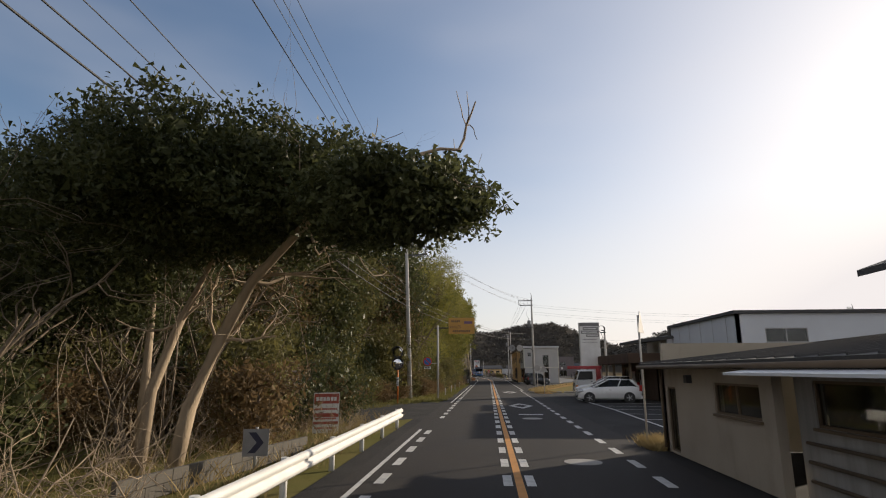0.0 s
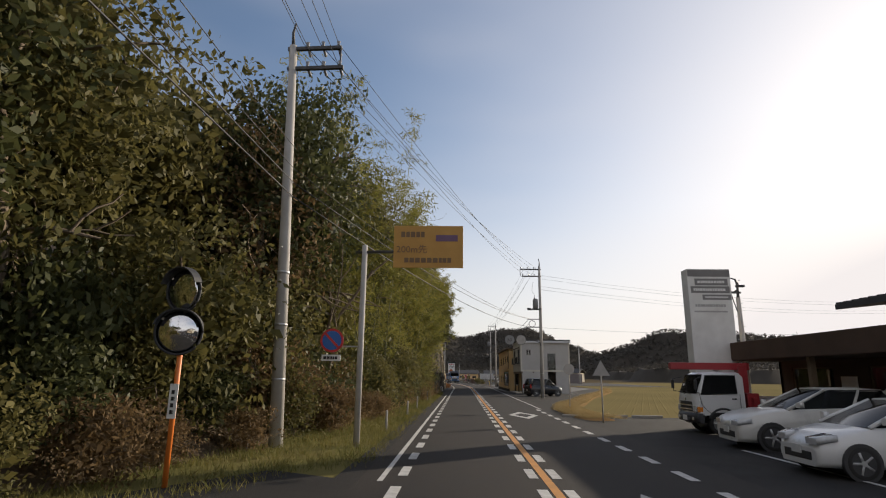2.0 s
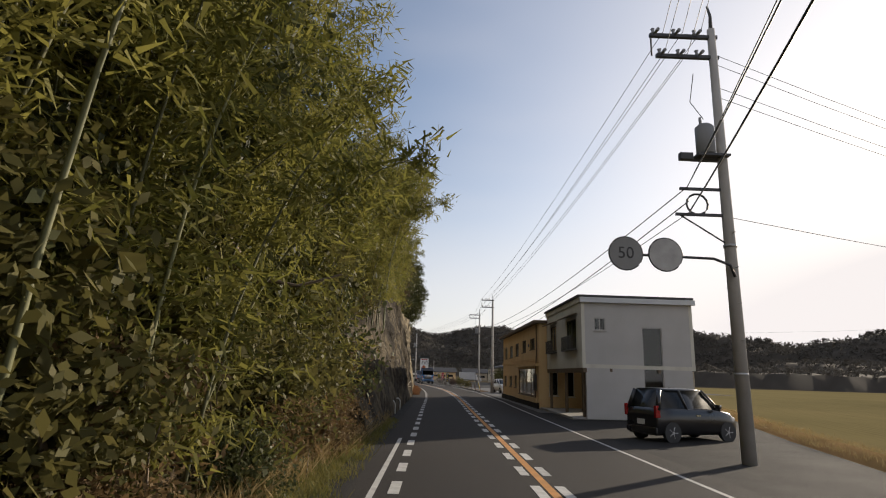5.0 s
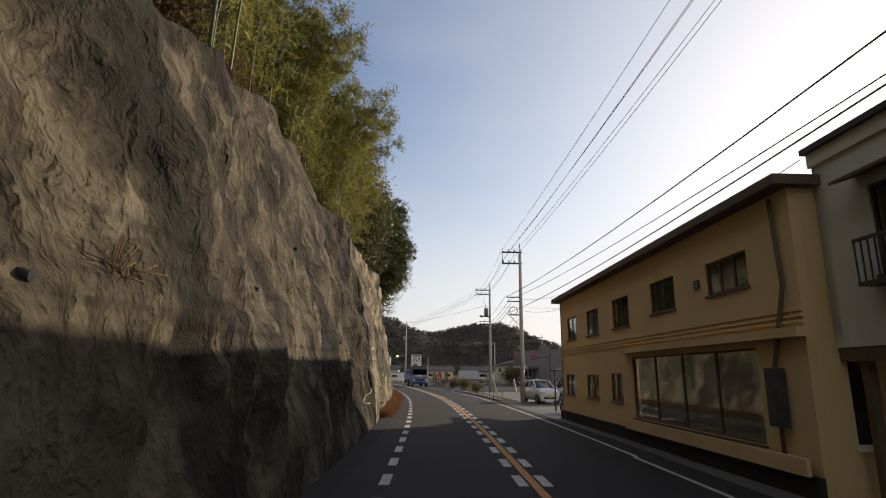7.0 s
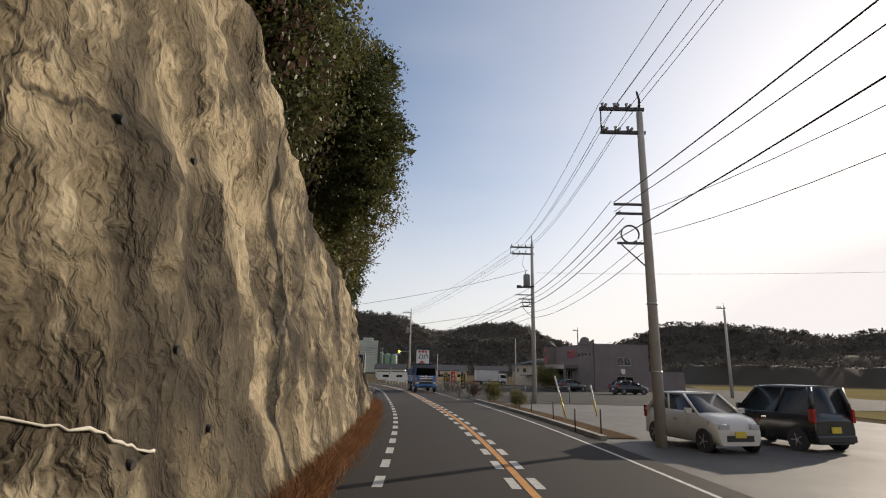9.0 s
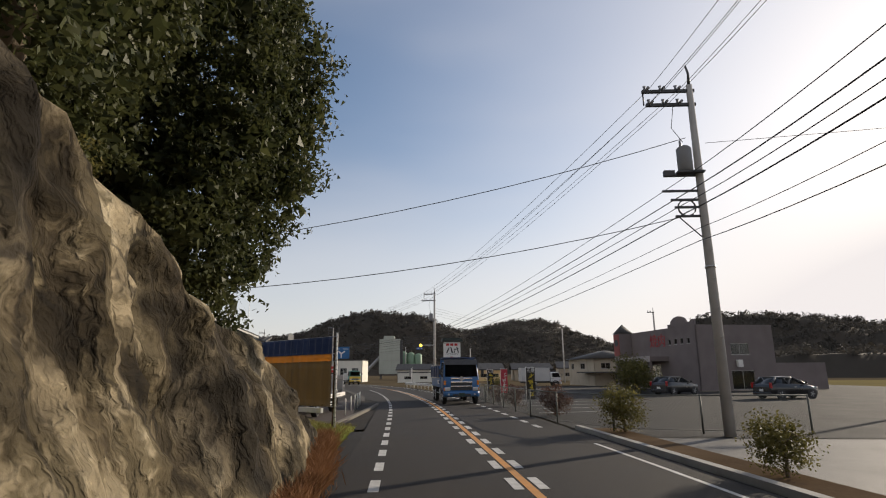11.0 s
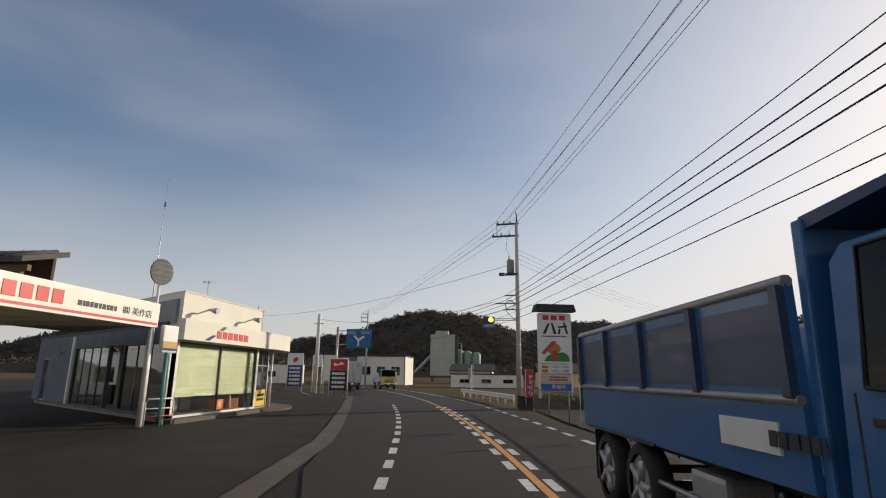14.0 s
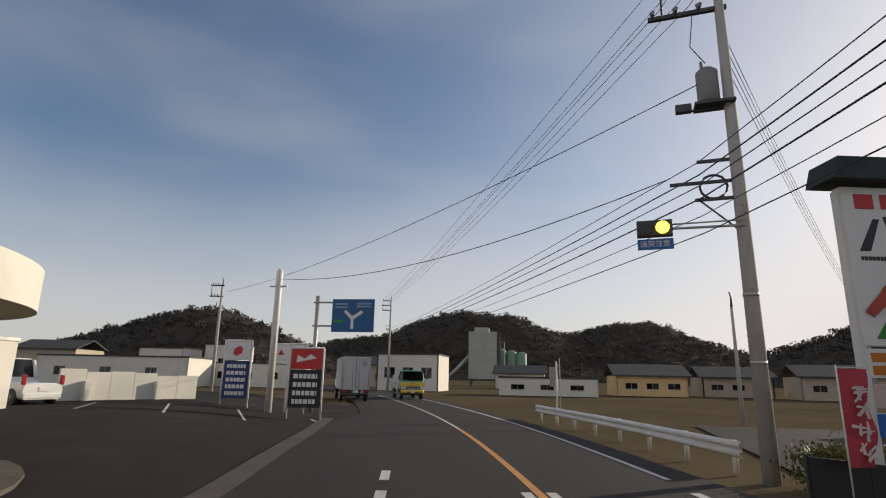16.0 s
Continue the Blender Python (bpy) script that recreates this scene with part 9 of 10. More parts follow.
# glazed corner that sweeps round in four bays
ring = [(6.8 + 5.2 * math.sin(t), 5.2 - 5.2 * math.cos(t)) for t in np.linspace(0, 1.45, 5)]
for (ax, ay), (bx, by) in zip(ring, ring[1:]):
    w_ = math.hypot(bx - ax, by - ay)
    bay_m = pose(ax, ay, 0, 0, 0, math.degrees(math.atan2(by - ay, bx - ax)))
    facade(d2, bay_m, w_, 2.75, [(0.06, w_ - 0.06, 0.06, 2.66, 1, "o")], FRAME_GREY, th=0.1, wall_name="glazed_bay", sill=False)
    win = put(part("window", B(0.06, w_ - 0.06, 0.02, 0.07, 1.95, 2.0), FRAME_GREY, d2), bay_m)
    pane_ = part("pane", B(0.06, w_ - 0.06, 0.04, 0.046, 0.06, 2.66), GLASS, win)
    pane_.visible_shadow = False
    part("mullion", B(w_ / 2 - 0.025, w_ / 2 + 0.025, 0.02, 0.08, 0.06, 1.95), FRAME_GREY, win)
    put(part("inner_banner", B(0.12, w_ - 0.12, 0.012, 0.03, 0.1, 0.85), YELLOW_PAINT, d2, "yellow banner on the glass"), bay_m)
    text_bars(d2, bay_m @ pose(0.3, 0.01, 0.3), w_ - 0.6, 0.4, 2, BLACK, seed=77)
    part("column", T([(bx, by - 0.18, 0), (bx, by - 0.18, 2.75)], 0.06, 10), WHITE_STEEL, d2)
facade(d2, pose(4.05, 6.0, 0, 0, 0, -123.8 - 0.2), 7.24, 4.2, [], mat("grey_side", (0.26, 0.28, 0.3), (0.21, 0.23, 0.25), rough=0.8), z0=3.34, wall_name="side_wall")
put(part("side_pier", B(0, 0.5, 0, 0.16, 0, 3.3), WALL_WHITE, d2), pose(0, 0, 0))
part("inner_wall", B(5.0, 5.1, 0.3, 5.8, 0, 2.7), CREAM, d2)
for x in (6.2, 7.9, 9.6):
    part("tube_lamp", B(x, x + 0.12, 2.2, 3.6, 2.62, 2.68), bpy.data.materials["tube_lamp"], d2)
part("desk", B(6.0, 7.4, 2.2, 2.9, 0.03, 0.8, bevel=0.02), TRIM_BROWN, d2)
part("shelf", B(5.3, 5.6, 3.5, 5.5, 0.03, 1.9, bevel=0.02), FRAME_GREY, d2)
part("floor", prism(bmesh.new(), [(0.1, 0.3), (6.8, 0.2)] + [(x - 0.15, y + 0.15) for x, y in ring[1:]] + [(12.5, 6.0), (4.2, 6.0)], -0.1, 0.03, "z"), CONCRETE, d2)
outline = [(-0.1, -0.5), (8.1, -0.5)] + [(8.1 + 5.5 * math.sin(t), 5.0 - 5.5 * math.cos(t)) for t in np.linspace(0.06, 1.57, 24)] + [(13.6, 6.2), (4.3, 6.2), (0.1, 0.0)]
part("fascia", prism(bmesh.new(), outline, 2.75, 3.5, "z"), WALL_WHITE, d2, "curved white fascia")
part("parapet", prism(bmesh.new(), [(-0.05, -0.3), (6.3, -0.3), (12.4, 2.9), (12.5, 5.8), (4.05, 5.8), (0.12, 0.0)], 3.5, 4.45, "z"), WALL_WHITE, d2)
part("top_trim", prism(bmesh.new(), [(-0.08, -0.33), (6.32, -0.33), (12.43, 2.88), (12.54, 5.84), (4.05, 5.84), (0.1, 0.0)], 4.45, 4.49, "z"), WALL_WHITE, d2)
SZ_BLUE = mat("blue_mark", (0.03, 0.07, 0.25), bump=0)
for k in range(6):
    x = 2.05 + 0.44 * k
    part("brand_mark", B(x, x + 0.33, -0.52, -0.5, 2.92, 3.2, bevel=0.003), SIGN_RED, d2)
part("brand_mark", prism(bmesh.new(), [(1.2, 2.8), (1.55, 2.8), (2.0, 3.02), (1.75, 3.02)], -0.515, -0.5, "y"), SZ_BLUE, d2)
part("brand_mark", prism(bmesh.new(), [(2.2, 3.24), (2.5, 3.24), (2.75, 3.4), (2.5, 3.4)], -0.515, -0.5, "y"), DARK_STEEL, d2)
for x in (0.9, 4.4):
    part("spot_lamp", T([(x, -0.3, 3.75), (x, -0.75, 3.9), (x, -1.1, 3.85)], [0.02, 0.04, 0.13], 10), STEEL, d2)
WORN_STEP = stained(mat("worn_step", (0.12, 0.102, 0.082), (0.08, 0.07, 0.056), rough=0.9, scale=1.5, fine=40, bump=0.3), (0.05, 0.045, 0.038), 0.8, 0.5, 0.65, (1, 1, 1), 0.7)
part("plinth", B(-0.1, 6.8, -0.5, 0.0, -0.25, 0.02), WORN_STEP, d2)
part("step", prism(bmesh.new(), [(6.85, -0.5), (7.9, -0.9)] + [(7.9 + 5.9 * math.sin(t), 5.0 - 5.9 * math.cos(t)) for t in np.linspace(0.1, 1.5, 9)] + [(6.85, 5.0)], -0.2, -0.04, "z"), WORN_STEP, d2)
part("counter", B(4.2, 6.2, 0.5, 0.9, 0.08, 0.5, bevel=0.02), ORANGE_PAINT, d2)
an = thing("aerial_mast", (-24.5, 191.5, 0), 0, "very tall thin aerial mast behind the showroom", "aerial")
part("mast", T([(0, 0, 0), (0, 0, 7), (0, 0, 13.4)], [0.05, 0.03, 0.012], 6), STEEL, an)
part("joint", T([(0, 0, 11.2), (0, 0, 11.5)], 0.05, 6), DARK_STEEL, an)
dn = thing("round_sign", (-16.1, 180.1, 0), 75, "round grey sign back on a slanted post above the fascia", "sign")
part("post", T([(0, 0.05, 0), (0, 0.05, 5.5)], 0.05, 8), WHITE_STEEL, dn)
part("plate", disc(bmesh.new(), (0, 0, 5.05), (0, 1, 0), 0.45, 0.05, 28), mat("dull_grey_plate", (0.12, 0.12, 0.125), rough=0.7), dn)
for k in range(4):
    part("rib", B(-0.4, 0.4, -0.035, -0.02, 4.78 + 0.18 * k, 4.81 + 0.18 * k), DARK_STEEL, dn)
tv = thing("roof_aerial", (-18.2, 186.5, 4.49), 40, "small television aerial on the roof", "aerial")
part("mast", T([(0, 0, 0), (0, 0, 1.4)], 0.015, 6), STEEL, tv)
for k in range(5):
    part("rod", T([(-0.3 + 0.03 * k, 0.15 * k - 0.3, 1.3), (0.3 - 0.03 * k, 0.15 * k - 0.3, 1.3)], 0.006, 4), STEEL, tv)
ps = thing("pillar_sign", (-15.6, 180.2, -0.02), 80, "small white and yellow rounded sign on a green post", "sign")
part("post", T([(0, 0, 0), (0, 0, 2.4)], 0.05, 10), GREEN_PAINT, ps)
part("panel", B(-0.33, 0.33, -0.08, 0.08, 2.35, 3.25, bevel=0.05), WHITE_PLATE, ps)
part("band", B(-0.3, 0.3, -0.09, -0.08, 2.5, 2.72), YELLOW_PLATE, ps)
part("band", B(-0.3, 0.3, -0.09, -0.08, 2.42, 2.5), SZ_BLUE, ps)
br = thing("barrier", (-15.9, 180.6, -0.02), 75, "white and red tubular barrier by the showroom", "barrier")
part("frame", T([(-0.55, 0, 0.0), (-0.55, 0, 0.75), (-0.45, 0, 0.86), (0.45, 0, 0.86), (0.55, 0, 0.75), (0.55, 0, 0.0)], 0.028, 8), WHITE_STEEL, br)
for z in (0.3, 0.55):
    part("bar", T([(-0.55, 0, z), (0.55, 0, z)], 0.02, 8), RED_PAINT if z < 0.4 else WHITE_STEEL, br)
cn = thing("column", (-16.0, 180.95, -0.02), 0, "white round column at the showroom's corner", "column")
part("shaft", T([(0, 0, 0), (0, 0, 2.9)], 0.06, 10), WHITE_STEEL, cn)

# rope posts and kerb along the forecourt
kb = tagged(mesh_ob("kerb", strip(151.5, 166, lambda y: -4.75 + 0.09 * (y - 151.5), lambda y: -4.55 + 0.09 * (y - 151.5), 0.09, 1.0, 0.16), mat("old_kerb", (0.17, 0.15, 0.125), (0.1, 0.09, 0.075), rough=0.9, scale=2, fine=40, bump=0.3)), "low concrete kerb edging the forecourt", "kerb", kind="structure")
sheet("brick_apron", [(-5.1, 151.2), (-12, 153), (-13, 168), (-8.3, 170.5), (-6.9, 163), (-5.7, 156)], 0.06, mat("reddish_ground", (0.05, 0.033, 0.028), (0.034, 0.025, 0.022), rough=0.95, scale=1.5, fine=30, bump=0.3), "reddish-brown trodden ground behind the kerb", "ground")
posts = [(-6.1, 154.3), (-6.15, 156.6), (-6.35, 158.9), (-6.55, 161.0), (-6.75, 162.8), (-6.95, 164.4), (-7.15, 165.9)]
prev = None
for x, y in posts:
    po = thing("rope_post", (x, y, -0.02), 0, "short white post carrying a slack rope", "post", "rope posts")
    part("shaft", T([(0, 0, 0), (0, 0, 0.78), (0, 0, 0.8)], [0.03, 0.03, 0.015], 8), WHITE_STEEL, po)
    if prev:
        wires("rope", "slack grey rope between white posts", [((prev[0], prev[1], 0.68), (x, y, 0.68))], 0.16, 0.011)
    prev = (x, y)
gut = [(-7.6, 170.2), (-8.85, 177.5), (-10.0, 182.0), (-12.1, 189.6), (-13.2, 193.6), (-14.3, 197.3), (-15.9, 203.0), (-17.6, 208.6)]
sheet("gutter_strip", gut + [(x - 0.55, y) for x, y in gut[::-1]], 0.006, stained(mat("worn_concrete", (0.085, 0.073, 0.058), (0.052, 0.046, 0.038), rough=0.9, scale=1.5, fine=40, bump=0.3), (0.05, 0.045, 0.04), 0.8, 0.5, 0.6, (1, 1, 1), 0.8), "worn concrete gutter strip before the forecourt", "gutter")

# dealer signs at the far end of the forecourt
def dealer_sign(loc, rz, w, z0, z1, split, top, bottom, label, rows, seed, mark):
    s = thing("dealer_sign", loc, rz, label, "sign", "dealer signs")
    for x in (-w / 2, w / 2):
        part("post", T([(x, 0, 0), (x, 0, z1 + 0.05)], 0.05, 8), WHITE_STEEL, s)
    part("frame_top", T([(-w / 2, 0, z1 + 0.05), (w / 2, 0, z1 + 0.05)], 0.05, 8), WHITE_STEEL, s)
    part("top_panel", B(-w / 2 + 0.05, w / 2 - 0.05, -0.05, 0.05, split, z1, bevel=0.005), top, s)
    part("lower_panel", B(-w / 2 + 0.05, w / 2 - 0.05, -0.05, 0.05, z0, split - 0.02, bevel=0.005), bottom, s)
    text_bars(s, pose(-w * 0.36, -0.052, z0 + 0.08), w * 0.72, split - z0 - 0.2, rows, WHITE_PLATE, seed=seed, fill=0.55)
    part("brand_mark", prism(bmesh.new(), [(u * w * 0.3, split + (z1 - split) * (0.5 + 0.28 * v)) for u, v in mark], -0.065, -0.05, "y"), SIGN_RED if top is WHITE_PLATE else WHITE_PLATE, s)
    return s


NAVY_PANEL = mat("navy_panel", (0.03, 0.05, 0.16), (0.025, 0.04, 0.13), rough=0.5, bump=0)
BLACK_PANEL = mat("black_panel", (0.025, 0.025, 0.03), rough=0.5, bump=0)
dealer_sign((-18.55, 207.5, -0.02), 12, 1.45, 0.5, 2.95, 2.1, RED_PLATE, BLACK_PANEL, "dealer sign board, red over black, on white posts", 4, 31, [(-1, -0.6), (1, 0.2), (0.4, 0.9), (-0.2, 0.1), (-0.9, 0.7)])
dealer_sign((-23.2, 209.7, -0.02), 12, 1.3, 0.7, 3.4, 2.5, WHITE_PLATE, NAVY_PANEL, "dealer sign board, white over blue, on dark posts", 5, 32, [(-0.5, 0.4), (0.2, 1), (0.6, 0.5), (0.5, -0.4), (-0.2, -1), (-0.6, -0.5)])
dealer_sign((-20.4, 210.4, -0.02), 12, 0.9, 1.2, 3.3, 2.3, FASCIA, FASCIA, "pale dealer sign board with faint lettering", 4, 33, [(-0.5, -0.5), (0.5, -0.5), (0, 0.6)])
dealer_sign((-21.9, 211.6, -0.02), 12, 0.8, 2.4, 3.35, 2.6, WHITE_PLATE, WHITE_PLATE, "small white dealer sign with a red mark", 1, 34, [(-0.7, -0.6), (0.7, -0.6), (0, 0.8)])
wp = thing("white_pole", (-21.15, 209.3, 0), 0, "thick white steel pole with a small crossbar", "pole")
part("shaft", T([(0, 0, 0), (0, 0, 6.75), (0, 0, 6.9)], [0.17, 0.16, 0.08], 14), WHITE_STEEL, wp)
part("crossbar", B(-0.45, 0.45, -0.03, 0.03, 6.0, 6.07), STEEL, wp)
bs = thing("direction_sign", (-20.4, 212.3, 0), 4, "blue road direction sign with a white Y on an arm", "road sign")
part("post", T([(0, 0, -0.1), (0, 0, 6.0)], 0.11, 12), FRAME_GREY, bs)
for z in (5.65, 4.4):
    part("arm", T([(-0.2, 0, z), (1.2, 0, z)], 0.05, 8), FRAME_GREY, bs)
pan = part("panel", B(0.85, 3.15, -0.08, -0.03, 4.08, 5.82, bevel=0.01), mat("road_blue", (0.015, 0.11, 0.28), (0.012, 0.09, 0.24), rough=0.4, scale=2, bump=0), bs)
part("route_mark", prism(bmesh.new(), [(1.9, 4.25), (2.05, 4.25), (2.05, 4.75), (2.55, 5.1), (2.45, 5.22), (1.98, 4.92), (1.6, 5.25), (1.5, 5.15), (1.9, 4.75)], -0.09, -0.08, "y"), WHITE_PLATE, pan)
part("green_patch", B(1.0, 1.45, -0.088, -0.08, 4.55, 4.72), mat("green_patch", (0.05, 0.3, 0.1)), pan)
text_bars(pan, pose(1.0, -0.082, 5.3), 0.7, 0.35, 2, mat("pale_blue_print", (0.3, 0.42, 0.55)), seed=41)
text_bars(pan, pose(2.2, -0.082, 5.35), 0.8, 0.3, 2, bpy.data.materials["pale_blue_print"], seed=42)

# the forecourt climbs towards the low white wall and the pickup beside it
def yard_rise(x, y):
    edge = lerp_table(y, [189.6, 193.6, 197.3, 203.0, 208.6, 222], [-12.7, -13.8, -14.9, -16.5, -18.2, -23.5])
    u = min(1.0, max(0.0, (edge - x) / 8.0))
    return -0.021 + lerp_table(y, [192.5, 195, 198, 201, 226], [0, 0.15, 0.4, 0.55, 0.6]) * u * u * (3 - 2 * u)


bm = bmesh.new()
grid = [[bm.verts.new((x, y, yard_rise(x, y))) for x in np.linspace(lerp_table(y, [190, 208.6, 222], [-13.0, -18.2, -23.5]), -60, 30)] for y in np.linspace(192, 222, 20)]
for r0, r1 in zip(grid, grid[1:]):
    for k in range(len(r0) - 1):
        bm.faces.new((r0[k], r1[k], r1[k + 1], r0[k + 1])).smooth = True
tagged(mesh_ob("lot_5", bm, FORECOURT), "worn asphalt yard climbing gently to a white wall", "car park", kind="structure")
for k in range(4):
    bm = bmesh.new()
    ax, ay = -19.6 - 2.5 * k, 209.6 - 1.35 * k
    q = [(ax, ay), (ax + 0.12, ay), (ax + 2.6, ay - 3.6), (ax + 2.48, ay - 3.6)]
    n_ = 6
    for m_ in range(n_):
        e_ = [(x0 + (x1 - x0) * (m_ + d_) / n_, y0 + (y1 - y0) * (m_ + d_) / n_) for (x0, y0), (x1, y1), d_ in ((q[0], q[3], 0), (q[1], q[2], 0), (q[1], q[2], 1), (q[0], q[3], 1))]
        bm.faces.new([bm.verts.new((x, y, yard_rise(x, y) + 0.008)) for x, y in e_])
    part("bay_line", bm, WHITE_LINE, ground)
ww = thing("white_wall", (-29.3, 205.8, 0.3), 62, "low white rendered wall behind the forecourt", "wall")
for k in range(6):
    part("wall_panel", B(1.04 * k, 1.04 * k + 1.03, 0, 0.16, 0, 1.62 - 0.045 * k - (0.08 if k % 3 == 1 else 0), bevel=0.01), WALL_WHITE, ww)
for k in (1, 4):
    part("wall_pier", B(1.04 * k - 0.12, 1.04 * k + 0.12, -0.34, -0.003, 0, 1.1, bevel=0.01), WALL_WHITE, ww)
copy_thing(yard_truck, pose(-29.0, 203.7, 0.53, 0, 0, 75))
sb = thing("store_building", (-32.4, 196.4, 0.1), 0, "plain white rendered store beside the yard", "building")
facade(sb, pose(5.8, 0, 0, 0, 0, 90), 4.8, 2.7, [(0.8, 2.2, 0.6, 1.9, 2, "w")], WALL_WHITE, wall_name="side_wall", sill=False)
facade(sb, pose(0, 0, 0), 5.79, 2.7, [(1.0, 2.4, 0.9, 1.9, 2, "w")], WALL_WHITE, sill=False)
part("back_wall", B(0, 5.63, 4.64, 4.8, 0, 2.7), WALL_WHITE, sb)
part("roof", B(-0.1, 5.84, -0.05, 4.84, 2.7, 2.82, bevel=0.01), FRAME_GREY, sb)

# far buildings
def far_house(loc, rz, w, d, h, label, wall, roof=True):
    f = thing("far_building", loc, rz, label, "building", "far buildings")
    facade(f, pose(0, 0, 0), w, h, [(w * (0.12 + 0.3 * k), w * (0.12 + 0.3 * k) + min(1.6, w * 0.2), h * 0.35, h * 0.65, 2, "w") for k in range(3)], wall)
    facade(f, pose(w, 0, 0, 0, 0, 90), d, h, [], wall, wall_name="side_wall")
    facade(f, pose(0, d, 0, 0, 0, -90), d, h, [], wall, wall_name="side_wall")
    if roof:
        part("roof", prism(bmesh.new(), [(-0.5, h - 0.1), (d / 2, h + d * 0.2), (d + 0.5, h - 0.1), (d + 0.5, h + 0.1), (d / 2, h + d * 0.2 + 0.2), (-0.5, h + 0.1)], -0.5, w + 0.5, "x"), ROOF_TILE, f)
    else:
        part("roof", B(-0.1, w + 0.1, -0.1, d + 0.1, h, h + 0.2), ROOF_TILE, f)
    return f


far_house((-33, 262, 0), 0, 9, 8, 5.0, "white hall with a lettered board beyond the bend", WALL_WHITE, False)
far_house((-14.5, 252, 0), 3, 11.5, 6, 2.0, "long low white building beyond the bend", WALL_WHITE, False)
far_house((0, 262, 0), 5, 9, 7, 2.6, "low brown house with a dark roof", TAN)
far_house((12, 268, 0), 0, 9, 7, 2.6, "low tiled house in the fields", CREAM)
far_house((22, 262, 0), -4, 10, 7, 2.8, "low tiled house in the fields", CREAM)
far_house((-60, 262, 0), 0, 14, 8, 3.4, "white low factory behind the wall", WALL_WHITE, False)
far_house((-101, 266, 0), 10, 11, 8, 5.6, "two-storey house with a dark tiled roof in the town", CREAM)
far_house((-78, 249.5, 0), 11, 21, 8, 3.9, "long low pale works building with a flat roof", WALL_WHITE, False)
far_house((-90, 283, 0), 8, 9, 8, 6.6, "pale flat-roofed block in the town", WALL_WHITE, False)
far_house((-78, 287, 0), 8, 7, 8, 7.6, "white flat-roofed block in the town", WALL_WHITE, False)
far_house((-48, 285, 0), 0, 10, 8, 4.0, "pale house at the hill's foot", CREAM)
far_house((-20, 300, 0), 0, 10, 8, 3.0, "small house before the concrete plant", WALL_WHITE)
far_house((35, 230, 0), -30, 9, 7, 3.2, "tiled house behind the restaurant", CREAM)

# concrete plant
PLANT = stained(mat("plant_cladding", (0.42, 0.44, 0.38), (0.34, 0.36, 0.31), rough=0.7, scale=0.4, bump=0.03), (0.24, 0.25, 0.21), 0.3, 0.5, 0.75, (1, 1, 0.2), 0.6)
SILO = mat("green_silo", (0.2, 0.3, 0.2), (0.15, 0.23, 0.16), rough=0.6, scale=0.4, bump=0.03)
cp = thing("concrete_plant", (-30.6, 334, 0), 4, "tall pale concrete plant tower with green silos", "plant")
part("tower", B(0, 7.6, 0, 7, 1.8, 14.4, bevel=0.05), PLANT, cp)
part("penthouse", B(1.5, 5.5, 1, 5, 14.4, 15.6), PLANT, cp)
for x in (0.3, 7.0):
    for y in (0.3, 6.5):
        part("leg", B(x, x + 0.35, y, y + 0.35, 0, 1.8), DARK_STEEL, cp)
for x, h in ((8.8, 9.4), (11.6, 9.0), (14.3, 8.6)):
    part("silo", T([(x, 3, 0.5), (x, 3, h), (x, 3, h + 0.6)], [1.35, 1.35, 0.5], 18), SILO, cp)
part("conveyor", T([(-7, 2, 0.5), (0.2, 2, 8)], 0.55, 6), FRAME_GREY, cp)
part("stair_tower", B(7.6, 8.6, 0.4, 1.4, 0, 14), DARK_STEEL, cp)
for k in range(4):
    part("panel_joint", B(0.02, 7.58, -0.03, 0.0, 4 + 2.6 * k, 4.08 + 2.6 * k), FRAME_GREY, cp)

# ---- vehicles on the road, at rest ----
tr = thing("box_lorry", (*on_road(229.3, -3.6).xy, 0.0), heading(228) + 2, "dull white box lorry seen from behind, its doors shut", "lorry")
part("box", B(-1.08, 1.08, -3.4, 2.6, 0.85, 3.25, bevel=0.04), GREY_BODY, tr)
part("door_gap", B(-0.015, 0.015, -3.41, -3.395, 0.95, 3.15), DARK_STEEL, tr)
for x in (-0.25, 0.25, -0.95, 0.95):
    part("lock_bar", T([(x, -3.43, 0.95), (x, -3.43, 3.15)], 0.018, 6), STEEL, tr)
part("round_mark", disc(bmesh.new(), (0.62, -3.405, 2.75), (0, 1, 0), 0.2, 0.012, 20), FRAME_GREY, tr)
part("rear_bumper", B(-1.0, 1.0, -3.5, -3.38, 0.5, 0.62), DARK_STEEL, tr)
for sx in (-1, 1):
    part("tail_light", B(sx * 0.78 - 0.18, sx * 0.78 + 0.18, -3.5, -3.42, 0.66, 0.8), TAIL_RED, tr)
    part("corner_post", B(sx * 1.06 - 0.03, sx * 1.06 + 0.03, -3.42, -3.36, 0.86, 3.24), STEEL, tr)
part("number_plate", B(-0.2, 0.2, -3.5, -3.48, 0.64, 0.82), PLATE_WHITE, tr)
make_cab(tr, 2.1, 2.8, 4.4, 0.75, 2.5, WHITE_PAINT)
chassis(tr, 2.1, -3.3, 3.0, 0.84, (-2.0, 3.6), 0.42)

